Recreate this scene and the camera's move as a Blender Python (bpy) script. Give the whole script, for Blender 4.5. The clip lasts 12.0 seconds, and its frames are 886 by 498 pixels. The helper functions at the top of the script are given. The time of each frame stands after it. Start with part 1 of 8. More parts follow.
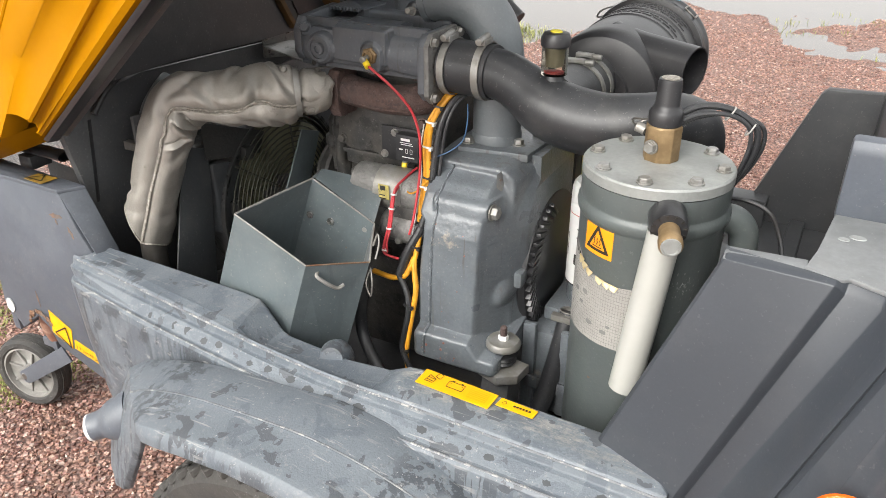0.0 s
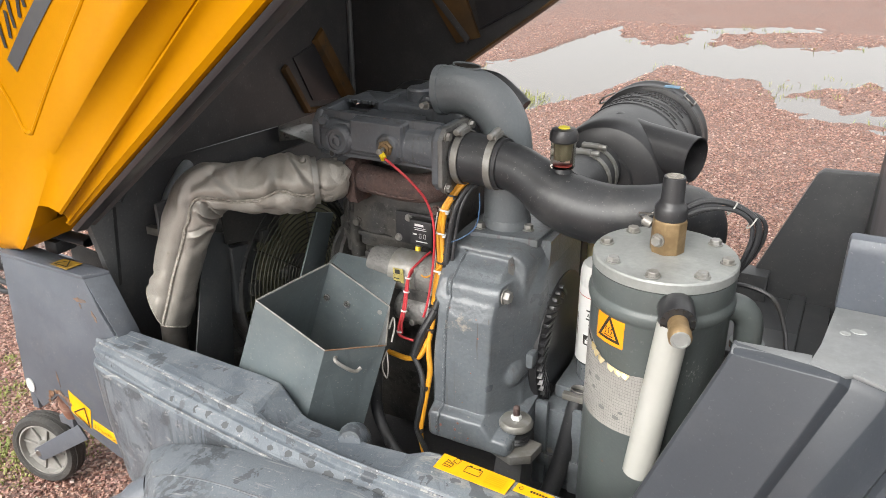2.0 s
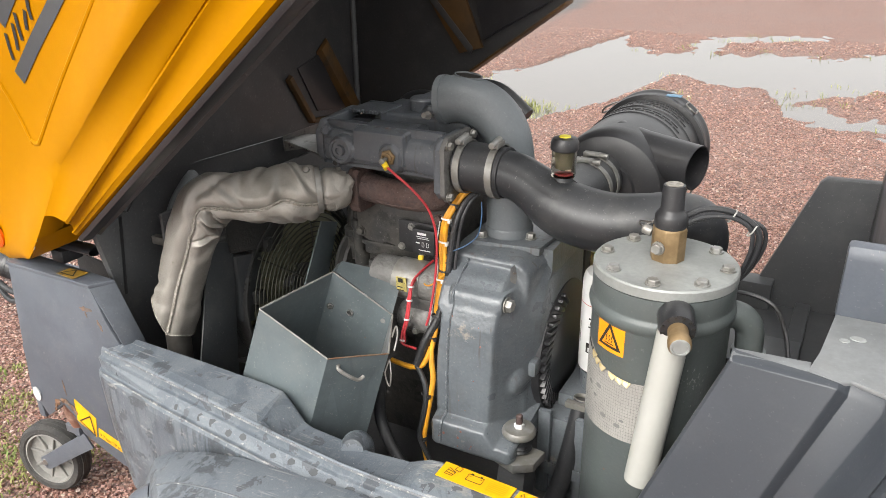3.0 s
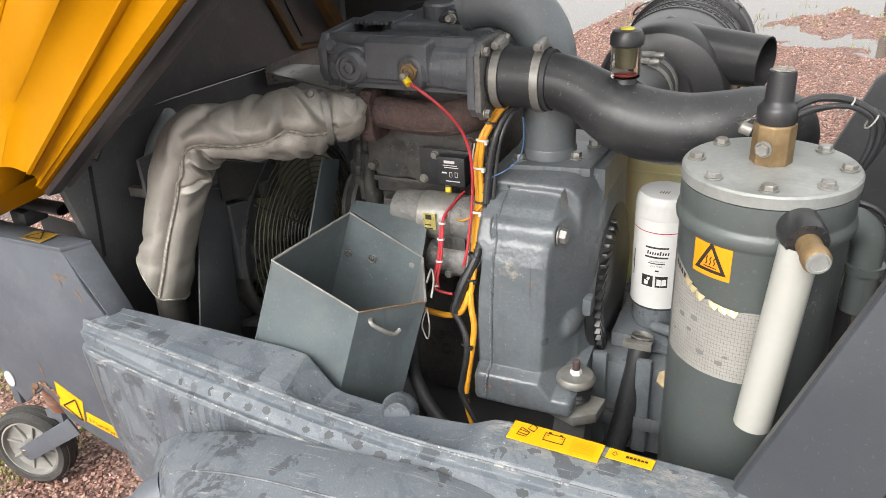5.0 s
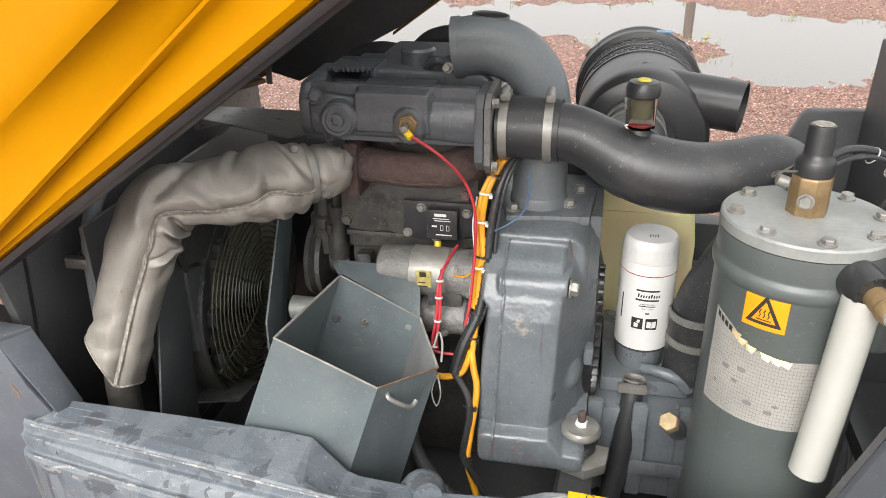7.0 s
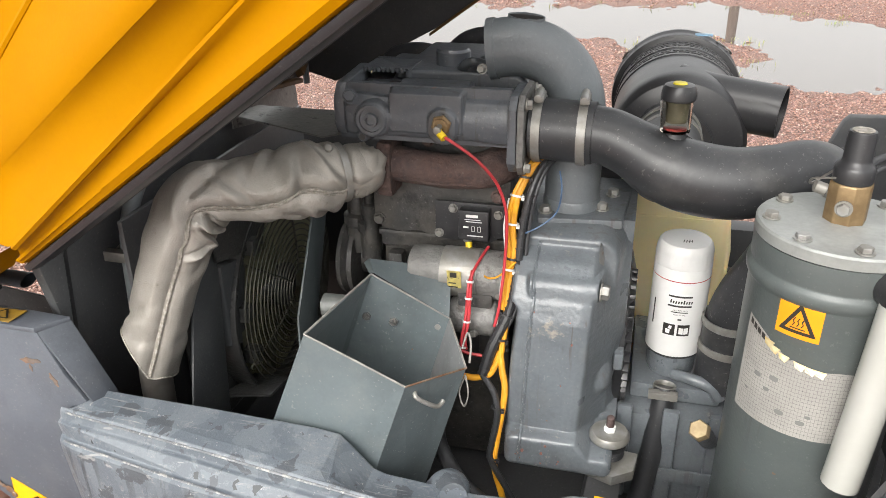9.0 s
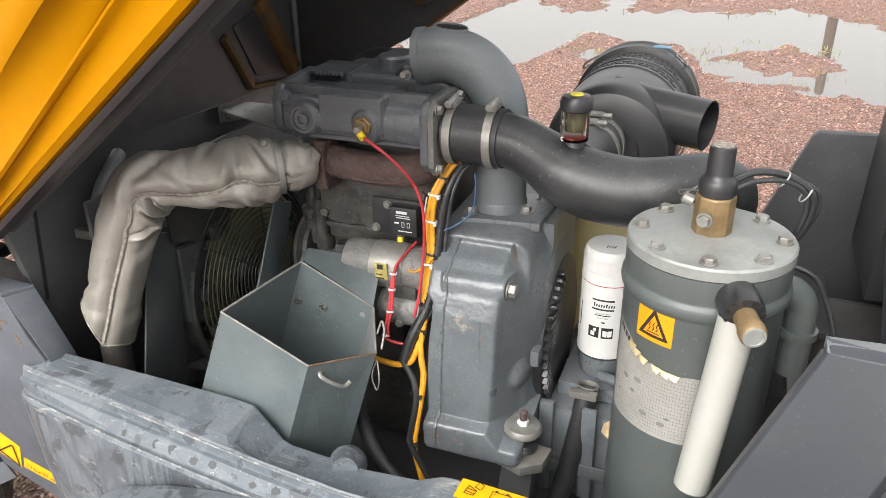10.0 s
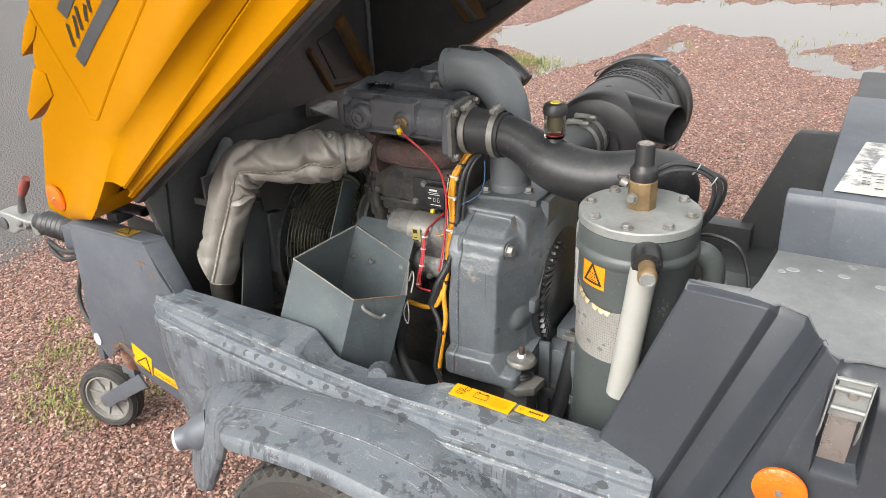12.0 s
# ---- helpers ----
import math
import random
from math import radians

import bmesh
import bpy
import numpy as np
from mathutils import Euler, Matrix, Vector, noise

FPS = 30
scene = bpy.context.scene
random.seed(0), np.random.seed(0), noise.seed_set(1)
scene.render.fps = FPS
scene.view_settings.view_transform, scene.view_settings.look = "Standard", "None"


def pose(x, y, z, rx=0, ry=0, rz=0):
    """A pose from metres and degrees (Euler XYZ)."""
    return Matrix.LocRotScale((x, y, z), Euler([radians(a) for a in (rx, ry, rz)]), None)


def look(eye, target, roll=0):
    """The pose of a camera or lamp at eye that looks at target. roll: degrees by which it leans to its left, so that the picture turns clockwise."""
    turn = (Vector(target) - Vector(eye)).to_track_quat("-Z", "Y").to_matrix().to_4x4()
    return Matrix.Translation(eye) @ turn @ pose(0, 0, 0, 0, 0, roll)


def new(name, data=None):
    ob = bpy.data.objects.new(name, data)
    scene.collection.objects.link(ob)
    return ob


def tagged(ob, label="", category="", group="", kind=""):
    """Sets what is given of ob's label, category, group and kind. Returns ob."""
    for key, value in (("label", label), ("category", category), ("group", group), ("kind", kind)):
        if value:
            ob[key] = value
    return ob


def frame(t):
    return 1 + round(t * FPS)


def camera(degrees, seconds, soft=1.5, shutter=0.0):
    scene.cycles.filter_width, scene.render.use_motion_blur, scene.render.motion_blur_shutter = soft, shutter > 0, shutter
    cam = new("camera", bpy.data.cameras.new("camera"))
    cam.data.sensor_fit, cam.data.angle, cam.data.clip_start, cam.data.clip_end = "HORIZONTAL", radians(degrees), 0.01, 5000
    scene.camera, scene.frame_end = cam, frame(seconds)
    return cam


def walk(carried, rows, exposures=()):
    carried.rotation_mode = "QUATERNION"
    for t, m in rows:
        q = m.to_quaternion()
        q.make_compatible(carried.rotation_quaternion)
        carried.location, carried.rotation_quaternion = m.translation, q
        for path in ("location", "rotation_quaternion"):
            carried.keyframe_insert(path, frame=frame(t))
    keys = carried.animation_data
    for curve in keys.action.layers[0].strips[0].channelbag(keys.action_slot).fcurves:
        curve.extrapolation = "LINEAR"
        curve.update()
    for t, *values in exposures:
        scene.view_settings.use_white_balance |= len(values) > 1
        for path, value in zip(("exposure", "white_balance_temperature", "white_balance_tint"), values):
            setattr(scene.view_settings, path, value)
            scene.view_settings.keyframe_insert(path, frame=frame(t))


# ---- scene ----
cam = camera(59.2, 12.0, 0.75)
METRES, EYE, TILT, LEAN, TURN = 1.3, 1.25, -28.0, 0.0, 28.0
ROWS = [
    (0.0, 0.0, 0.0, 0.0, 0.0, 0.0, -0.0),
    (0.5, -0.0038, -0.0096, 0.0051, -0.26, 0.79, 0.08),
    (1.0, -0.0115, -0.0142, 0.0095, -0.37, 1.89, 0.24),
    (1.5, -0.0175, -0.0257, 0.0263, -0.25, 3.08, 0.4),
    (2.0, -0.0169, -0.0356, 0.0343, 0.04, 4.12, 0.47),
    (2.5, -0.0115, -0.0381, 0.036, 0.34, 4.75, 0.51),
    (3.0, -0.0101, -0.0403, 0.0328, 0.61, 4.82, 0.54),
    (5.0, -0.1011, 0.1037, 0.0226, -2.14, 1.16, 4.63),
    (5.5, -0.2344, 0.1689, 0.062, -7.96, 0.78, 6.79),
    (6.0, -0.2646, 0.1889, 0.0834, -12.25, 0.85, 7.85),
    (6.5, -0.271, 0.1801, 0.0916, -14.33, 1.06, 8.22),
    (8.5, -0.264, 0.173, 0.0844, -13.3, 1.11, 7.9),
    (9.0, -0.2674, 0.1748, 0.0877, -11.77, 1.52, 6.97),
    (9.5, -0.2255, 0.1599, 0.0903, -9.24, 1.97, 5.47),
    (10.0, -0.0988, 0.0936, 0.0629, -5.76, 2.09, 3.8),
    (10.5, -0.0391, -0.0019, 0.0347, -2.75, 1.57, 2.33),
    (11.0, -0.0529, -0.0962, 0.0214, -0.48, 1.11, 1.46),
    (11.5, -0.0306, -0.1645, 0.0144, 0.92, 1.08, 1.39),
    (12.0, 0.0015, -0.1838, 0.0189, 1.86, 1.56, 1.72),
]
walk(cam, [(t, pose(0, 0, EYE, TILT, LEAN, TURN) @ pose(METRES * x, METRES * y, METRES * z, 90 + pitch, roll, yaw)) for t, x, y, z, yaw, pitch, roll in ROWS], ((0.0, 1.12), (2.5, 1.07), (5.5, 1.09), (6.5, 1.13), (9.5, 1.13), (10.5, 1.13), (12.0, 1.02)))

# ---- light ----
world = bpy.data.worlds.new("overcast_sky")
scene.world = world
world.use_nodes = True
_n, _l = world.node_tree.nodes, world.node_tree.links
SUN_UP, SUN_TURN = 38.0, 192.0
sky = _n.new("ShaderNodeTexSky")
sky.sky_type, sky.sun_disc = "NISHITA", False
sky.sun_elevation, sky.sun_rotation = radians(SUN_UP), radians(SUN_TURN)
sky.air_density, sky.dust_density, sky.ozone_density = 1.0, 9.0, 1.0
grey = _n.new("ShaderNodeHueSaturation")
grey.inputs["Saturation"].default_value = 0.22
_l.new(sky.outputs[0], grey.inputs["Color"])
cloud = _n.new("ShaderNodeMix")
cloud.data_type = "RGBA"
cloud.inputs[0].default_value = 0.5
cloud.inputs[7].default_value = (6.3, 6.25, 6.1, 1)
_l.new(grey.outputs[0], cloud.inputs[6])
_l.new(cloud.outputs[2], _n["Background"].inputs["Color"])
_n["Background"].inputs["Strength"].default_value = 0.15
sun = new("sun", bpy.data.lights.new("sun", "SUN"))
sun.data.energy, sun.data.angle, sun.data.color = 1.5, radians(55), (1.0, 0.97, 0.91)
_a, _b = radians(SUN_UP), radians(SUN_TURN)
_d = Vector((math.sin(_b) * math.cos(_a), math.cos(_b) * math.cos(_a), math.sin(_a)))
sun.matrix_world = look(_d * 30, (0, 0, 0))


# ---- materials ----
def material(name, base, rough=0.5, metal=0.0, second=None, patch=6.0, amount=0.5, grain=120.0, bump=0.15, fine=0.15, wear=None, wear_scale=25.0, wear_from=0.62, wear_rough=None, spec=0.5, coat=0.0, by_object=0.0, stretch=(1, 1, 1), relief=0.004, dust=0.0, grime=0.0, runs=None):
    """A surface with broad patches between two colours, a fine grain, worn marks of a third colour, and fine relief."""
    m = bpy.data.materials.new(name)
    m.use_nodes = True
    n, l = m.node_tree.nodes, m.node_tree.links
    b = n["Principled BSDF"]
    co = n.new("ShaderNodeTexCoord")
    mp = n.new("ShaderNodeMapping")
    mp.inputs["Scale"].default_value = stretch
    l.new(co.outputs["Object"], mp.inputs["Vector"])

    def noise_tex(scale, detail, roughness=0.55):
        t = n.new("ShaderNodeTexNoise")
        t.inputs["Scale"].default_value, t.inputs["Detail"].default_value, t.inputs["Roughness"].default_value = scale, detail, roughness
        l.new(mp.outputs[0], t.inputs["Vector"])
        return t

    def mix(fac, a, c):
        x = n.new("ShaderNodeMix")
        x.data_type = "RGBA"
        for socket, value in ((x.inputs[0], fac), (x.inputs[6], a), (x.inputs[7], c)):
            if isinstance(value, (int, float)):
                socket.default_value = value
            elif isinstance(value, tuple):
                socket.default_value = (*value[:3], 1)
            else:
                l.new(value, socket)
        return x.outputs[2]

    def ramp(src, lo, hi, a=0.0, c=1.0):
        r = n.new("ShaderNodeMapRange")
        r.inputs[1].default_value, r.inputs[2].default_value, r.inputs[3].default_value, r.inputs[4].default_value = lo, hi, a, c
        l.new(src, r.inputs[0])
        return r.outputs[0]

    second = second or tuple(v * 0.75 for v in base)
    big, small = noise_tex(patch, 5), noise_tex(grain, 3)
    colour = mix(ramp(big.outputs[0], 0.5 - 0.5 * (1 - amount) * 0.4 - 0.06, 0.56), base, second)
    colour = mix(ramp(small.outputs[0], 0.3, 0.7, 0, fine), colour, tuple(v * 0.45 for v in base))
    rough_out = ramp(big.outputs[0], 0.3, 0.7, rough * 0.85, min(1, rough * 1.15))
    if wear:
        w = noise_tex(wear_scale, 8, 0.72)
        f = ramp(w.outputs[0], wear_from, wear_from + 0.06)
        colour = mix(f, colour, wear)
        if wear_rough is not None:
            rr = n.new("ShaderNodeMix")
            l.new(f, rr.inputs[0])
            l.new(rough_out, rr.inputs[2])
            rr.inputs[3].default_value = wear_rough
            rough_out = rr.outputs[0]
    if grime:
        run = noise_tex(9, 6, 0.7)
        colour = mix(ramp(run.outputs[0], 0.5, 0.68, 0, grime), colour, tuple(v * 0.3 + 0.004 for v in base))
    if dust:
        sp, veil = noise_tex(210, 3, 0.6), noise_tex(17, 6, 0.68)
        colour = mix(ramp(veil.outputs[0], 0.5, 0.72, 0, dust * 0.6), colour, tuple(0.55 * v + 0.10 * q for v, q in zip(base, (1.0, 0.93, 0.83))))
        colour = mix(ramp(sp.outputs[0], 0.64, 0.70, 0, dust), colour, tuple(0.6 * v + 0.15 * q for v, q in zip(base, (1.0, 0.96, 0.9))))
    if runs:
        low = n.new("ShaderNodeMapping")
        low.inputs["Scale"].default_value = (1, 1, 0.045)
        l.new(co.outputs["Object"], low.inputs["Vector"])
        rn, gate = noise_tex(75, 4, 0.6), noise_tex(7, 3)
        l.new(low.outputs[0], rn.inputs["Vector"])
        gm = n.new("ShaderNodeMath")
        gm.operation = "MULTIPLY"
        l.new(ramp(rn.outputs[0], 0.57, 0.62), gm.inputs[0])
        l.new(ramp(gate.outputs[0], 0.45, 0.6, 0, 0.7), gm.inputs[1])
        colour = mix(gm.outputs[0], colour, runs)
        chip = noise_tex(38, 7, 0.7)
        colour = mix(ramp(chip.outputs[0], 0.685, 0.70, 0, 0.85), colour, (0.17, 0.085, 0.045))
    if by_object:
        info = n.new("ShaderNodeObjectInfo")
        hs = n.new("ShaderNodeHueSaturation")
        l.new(ramp(info.outputs["Random"], 0, 1, 1 - by_object, 1 + by_object), hs.inputs["Value"])
        l.new(colour, hs.inputs["Color"])
        colour = hs.outputs[0]
    l.new(colour, b.inputs["Base Color"])
    l.new(rough_out, b.inputs["Roughness"])
    b.inputs["Metallic"].default_value, b.inputs["Specular IOR Level"].default_value = metal, spec
    b.inputs["Coat Weight"].default_value, b.inputs["Coat Roughness"].default_value = coat, 0.15
    if bump:
        bp = n.new("ShaderNodeBump")
        bp.inputs["Strength"].default_value, bp.inputs["Distance"].default_value = bump, relief
        l.new(small.outputs[0], bp.inputs["Height"])
        l.new(bp.outputs[0], b.inputs["Normal"])
    return m


BODY = material("dusty_grey_moulding", (0.098, 0.110, 0.130), 0.5, second=(0.072, 0.081, 0.098), patch=4, grain=260, bump=0.2, fine=0.2, wear=(0.2, 0.21, 0.225), wear_scale=18, wear_from=0.66, relief=0.001, dust=0.35, grime=0.3)
DARKBODY = material("dark_grey_panel", (0.047, 0.053, 0.063), 0.42, second=(0.035, 0.040, 0.048), patch=3, grain=300, bump=0.1, fine=0.2, wear=(0.12, 0.12, 0.125), wear_scale=35, wear_from=0.72, relief=0.001, dust=0.16)
ENGINE = material("slate_grey_engine_paint", (0.138, 0.154, 0.168), 0.3, runs=(0.07, 0.062, 0.055), second=(0.108, 0.121, 0.133), patch=7, grain=180, bump=0.35, fine=0.3, wear=(0.24, 0.22, 0.19), wear_scale=14, wear_from=0.62, relief=0.002, dust=0.5, grime=0.45)
# Darker version of the engine grey for manifold and valve cover.
IRON = material("darker_slate_engine_grey", (0.100, 0.110, 0.124), 0.33, runs=(0.055, 0.052, 0.048), second=(0.080, 0.088, 0.100), patch=7, grain=180, bump=0.3, fine=0.3, wear=(0.15, 0.14, 0.125), wear_scale=14, wear_from=0.63, relief=0.002, dust=0.5)
STAINED = material("oil_stained_grey_paint", (0.21, 0.19, 0.16), 0.5, second=(0.15, 0.158, 0.165), patch=16, grain=160, bump=0.4, fine=0.3, wear=(0.12, 0.07, 0.04), wear_scale=26, wear_from=0.6, relief=0.002, dust=0.5, grime=0.5)
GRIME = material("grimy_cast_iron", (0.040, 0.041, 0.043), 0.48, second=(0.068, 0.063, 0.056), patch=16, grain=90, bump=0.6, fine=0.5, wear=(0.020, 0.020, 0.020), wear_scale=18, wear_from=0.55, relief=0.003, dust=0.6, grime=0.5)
VESSEL = material("grey_green_vessel_paint", (0.086, 0.099, 0.098), 0.34, runs=(0.066, 0.073, 0.072), second=(0.076, 0.088, 0.087), patch=5, grain=200, bump=0.08, fine=0.1, wear=(0.24, 0.25, 0.24), wear_scale=40, wear_from=0.72, dust=0.25, grime=0.12)
SHEET = material("slate_sheet_steel", (0.115, 0.138, 0.145), 0.4, runs=(0.085, 0.10, 0.105), second=(0.095, 0.115, 0.122), patch=6, grain=220, bump=0.05, fine=0.12, wear=(0.28, 0.3, 0.3), wear_scale=45, wear_from=0.70, dust=0.6, grime=0.3)
EDGE = material("bare_rusty_edge", (0.21, 0.16, 0.12), 0.7, metal=0.15, second=(0.15, 0.075, 0.04), patch=90, bump=0.5)
RUST_STREAK = material("orange_rust_streak", (0.22, 0.125, 0.075), 0.75, second=(0.13, 0.105, 0.09), patch=60, grain=200, bump=0.3, fine=0.4)
GRUBBY = material("grubby_yellow_sticker", (0.42, 0.25, 0.03), 0.5, second=(0.30, 0.19, 0.04), patch=40, fine=0.3, wear=(0.12, 0.09, 0.04), wear_scale=50, wear_from=0.58, bump=0)
RIMGREY = material("dull_cut_edge", (0.28, 0.27, 0.25), 0.6, metal=0.2, second=(0.2, 0.19, 0.175), patch=50, bump=0.2)
YELLOW = material("yellow_moulded_hood", (0.36, 0.154, 0.0), 0.42, second=(0.335, 0.141, 0.0), patch=3, grain=300, bump=0.05, fine=0.04, wear=(0.43, 0.19, 0.002), wear_scale=30, wear_from=0.72, spec=0.05)
# Hood yellow darkened in its colour for the dim inside; grime is on top.
OCHRE = material("shaded_grubby_yellow_rib", (0.105, 0.050, 0.008), 0.55, second=(0.06, 0.031, 0.009), patch=9, fine=0.2, wear=(0.035, 0.025, 0.014), wear_scale=18, wear_from=0.56, grime=0.6)
LINING = material("black_hood_lining", (0.036, 0.036, 0.038), 0.42, second=(0.046, 0.046, 0.048), patch=5, grain=200, bump=0.25, fine=0.3, wear=(0.065, 0.062, 0.058), wear_scale=22, wear_from=0.66, dust=0.35, relief=0.001)
BLACK = material("matt_black_lining", (0.070, 0.071, 0.075), 0.45, second=(0.082, 0.083, 0.087), patch=4, grain=200, bump=0.25, fine=0.3, wear=(0.06, 0.06, 0.06), wear_scale=22, wear_from=0.68, dust=0.4, relief=0.001)
BULK = material("dusty_dark_bulkhead", (0.088, 0.092, 0.097), 0.5, second=(0.07, 0.073, 0.078), patch=4, grain=200, bump=0.25, fine=0.3, wear=(0.13, 0.13, 0.128), wear_scale=30, wear_from=0.64, dust=0.6, relief=0.001)
PLASTIC = material("black_moulded_plastic", (0.02, 0.02, 0.022), 0.34, second=(0.025, 0.025, 0.027), patch=8, grain=300, bump=0.12, fine=0.2, wear=(0.09, 0.09, 0.09), wear_scale=40, wear_from=0.7, dust=0.2, relief=0.001)
RUBBER = material("dull_black_rubber", (0.022, 0.023, 0.025), 0.42, second=(0.030, 0.031, 0.034), patch=10, grain=160, bump=0.1, fine=0.3, wear=(0.10, 0.10, 0.10), wear_scale=34, wear_from=0.69, relief=0.0012, dust=0.4)
PIPEGREY = material("grey_painted_pipe", (0.155, 0.173, 0.184), 0.42, second=(0.125, 0.138, 0.148), patch=6, grain=200, bump=0.15, fine=0.15, dust=0.3, grime=0.15)
ALU = material("dull_aluminium", (0.31, 0.32, 0.31), 0.5, metal=0.3, second=(0.25, 0.26, 0.25), patch=12, grain=160, bump=0.12, fine=0.2, wear=(0.25, 0.25, 0.24), wear_scale=50, wear_from=0.66, grime=0.35)
CASTALU = material("oily_cast_aluminium", (0.22, 0.217, 0.21), 0.5, metal=0.25, second=(0.15, 0.147, 0.14), patch=30, grain=160, bump=0.5, fine=0.4, wear=(0.07, 0.063, 0.056), wear_scale=40, wear_from=0.58, grime=0.6)
ZINC = material("zinc_plated_steel", (0.30, 0.30, 0.29), 0.45, metal=0.5, second=(0.23, 0.22, 0.20), patch=40, grain=300, bump=0.08, wear=(0.3, 0.2, 0.1), wear_scale=80, wear_from=0.68, grime=0.4)
BRASS = material("tarnished_brass", (0.30, 0.21, 0.11), 0.5, metal=0.5, second=(0.21, 0.14, 0.07), patch=40, grain=200, bump=0.1)
RUST = material("rusty_cast_manifold", (0.073, 0.047, 0.044), 0.85, second=(0.098, 0.060, 0.051), patch=22, grain=130, bump=0.9, fine=0.5, wear=(0.05, 0.035, 0.033), wear_scale=40, wear_from=0.55, relief=0.004, dust=0.4, grime=0.3)
FABRIC = material("silver_grey_heat_cloth", (0.345, 0.325, 0.295), 0.40, metal=0.28, second=(0.285, 0.268, 0.24), patch=9, grain=520, bump=0.3, fine=0.16, wear=(0.15, 0.135, 0.115), wear_scale=11, wear_from=0.63, grime=0.35)
SEAMCLOTH = material("pale_stitched_seam", (0.36, 0.335, 0.295), 0.8, second=(0.20, 0.185, 0.16), patch=160, grain=500, bump=0.6)
WHITE = material("white_filter_paint", (0.62, 0.62, 0.61), 0.3, second=(0.57, 0.57, 0.56), patch=9, grain=200, bump=0.02, fine=0.04, wear=(0.55, 0.54, 0.52), wear_scale=35, wear_from=0.73, grime=0.06)
TUBE = material("milky_white_plastic", (0.35, 0.35, 0.33), 0.35, second=(0.32, 0.32, 0.295), patch=7, grain=120, bump=0.03, fine=0.05, wear=(0.42, 0.41, 0.38), wear_scale=45, wear_from=0.76)
CREAM = material("cream_plastic_tank", (0.92, 0.81, 0.50), 0.4, second=(0.90, 0.76, 0.42), patch=3, grain=120, bump=0.05, fine=0.05)
ORANGE = material("orange_reflector", (0.95, 0.16, 0.01), 0.15, second=(0.85, 0.13, 0.01), patch=30, grain=220, bump=0.4)
REDP = material("red_plastic", (0.45, 0.035, 0.045), 0.4, second=(0.34, 0.025, 0.03), patch=30)
REDDIRTY = material("faded_red_grip", (0.28, 0.06, 0.05), 0.6, second=(0.2, 0.05, 0.04), patch=40)
WIREYEL = material("yellow_orange_conduit", (0.75, 0.36, 0.02), 0.45, second=(0.6, 0.27, 0.02), patch=40, wear=(0.12, 0.08, 0.04), wear_scale=50, wear_from=0.64)
CRIMP = material("yellow_crimp", (0.85, 0.6, 0.02), 0.4)
BLUEW = material("blue_wire", (0.04, 0.10, 0.2), 0.45)
STICKY = material("yellow_sticker", (0.80, 0.40, 0.004), 0.35, second=(0.76, 0.37, 0.004), patch=20, fine=0.08, bump=0)
STICKO = material("orange_yellow_sticker", (0.80, 0.27, 0.006), 0.35, second=(0.75, 0.25, 0.006), patch=20, fine=0.06, bump=0)
STRIPE = material("charcoal_decal", (0.045, 0.045, 0.048), 0.45, second=(0.055, 0.055, 0.058), patch=8, wear=(0.4, 0.2, 0.02), wear_scale=60, wear_from=0.72, bump=0)
INK = material("black_ink", (0.02, 0.018, 0.015), 0.5, bump=0)
WHITEINK = material("white_ink", (0.75, 0.75, 0.73), 0.5, bump=0)
FOIL = material("torn_silver_label", (0.34, 0.33, 0.308), 0.45, metal=0.12, second=(0.28, 0.272, 0.256), patch=16, fine=0.15, wear=(0.2, 0.2, 0.2), wear_scale=60, wear_from=0.7)
GOLDFOIL = material("torn_gold_foil", (0.46, 0.34, 0.14), 0.35, metal=0.5, second=(0.52, 0.44, 0.27), patch=80)
CASTRIM = material("grey_wheel_plastic", (0.27, 0.262, 0.245), 0.55, second=(0.19, 0.185, 0.172), patch=20, grain=180, bump=0.2, dust=0.35, grime=0.4)
TYRE = material("tyre_rubber", (0.028, 0.028, 0.028), 0.75, second=(0.05, 0.047, 0.043), patch=18, grain=200, bump=0.3, fine=0.3, wear=(0.1, 0.095, 0.085), wear_scale=30, wear_from=0.63, dust=0.4)
LAMPGLASS = material("frosted_lamp_lens", (0.6, 0.62, 0.62), 0.2, bump=0)
STEEL = material("bare_steel", (0.35, 0.34, 0.32), 0.38, metal=0.85, second=(0.26, 0.24, 0.22), patch=18, wear=(0.24, 0.21, 0.17), wear_scale=30, wear_from=0.68)

SHROUD = material("scuffed_slate_sheet", (0.062, 0.067, 0.072), 0.42, second=(0.05, 0.054, 0.058), patch=6, grain=220, bump=0.1, fine=0.2, wear=(0.12, 0.12, 0.115), wear_scale=40, wear_from=0.68, dust=0.4)
# Near-black for the cavity's far rail, cowl and shelf, darker than near panels.
SMOOTHBLACK = material("smooth_black_moulding", (0.040, 0.042, 0.045), 0.45, second=(0.032, 0.034, 0.037), patch=4, grain=300, bump=0.04, fine=0.15, wear=(0.09, 0.09, 0.09), wear_scale=30, wear_from=0.7, relief=0.0006, dust=0.25)
WORNHOSE = material("scuffed_black_hose", (0.022, 0.023, 0.025), 0.40, second=(0.030, 0.031, 0.034), patch=10, grain=160, bump=0.1, fine=0.3, wear=(0.15, 0.148, 0.142), wear_scale=55, wear_from=0.635, relief=0.0012, dust=0.5)
NICKEL = material("worn_bright_steel", (0.43, 0.42, 0.405), 0.28, metal=0.8, second=(0.35, 0.34, 0.325), patch=25, wear=(0.25, 0.215, 0.185), wear_scale=40, wear_from=0.66, grime=0.25)
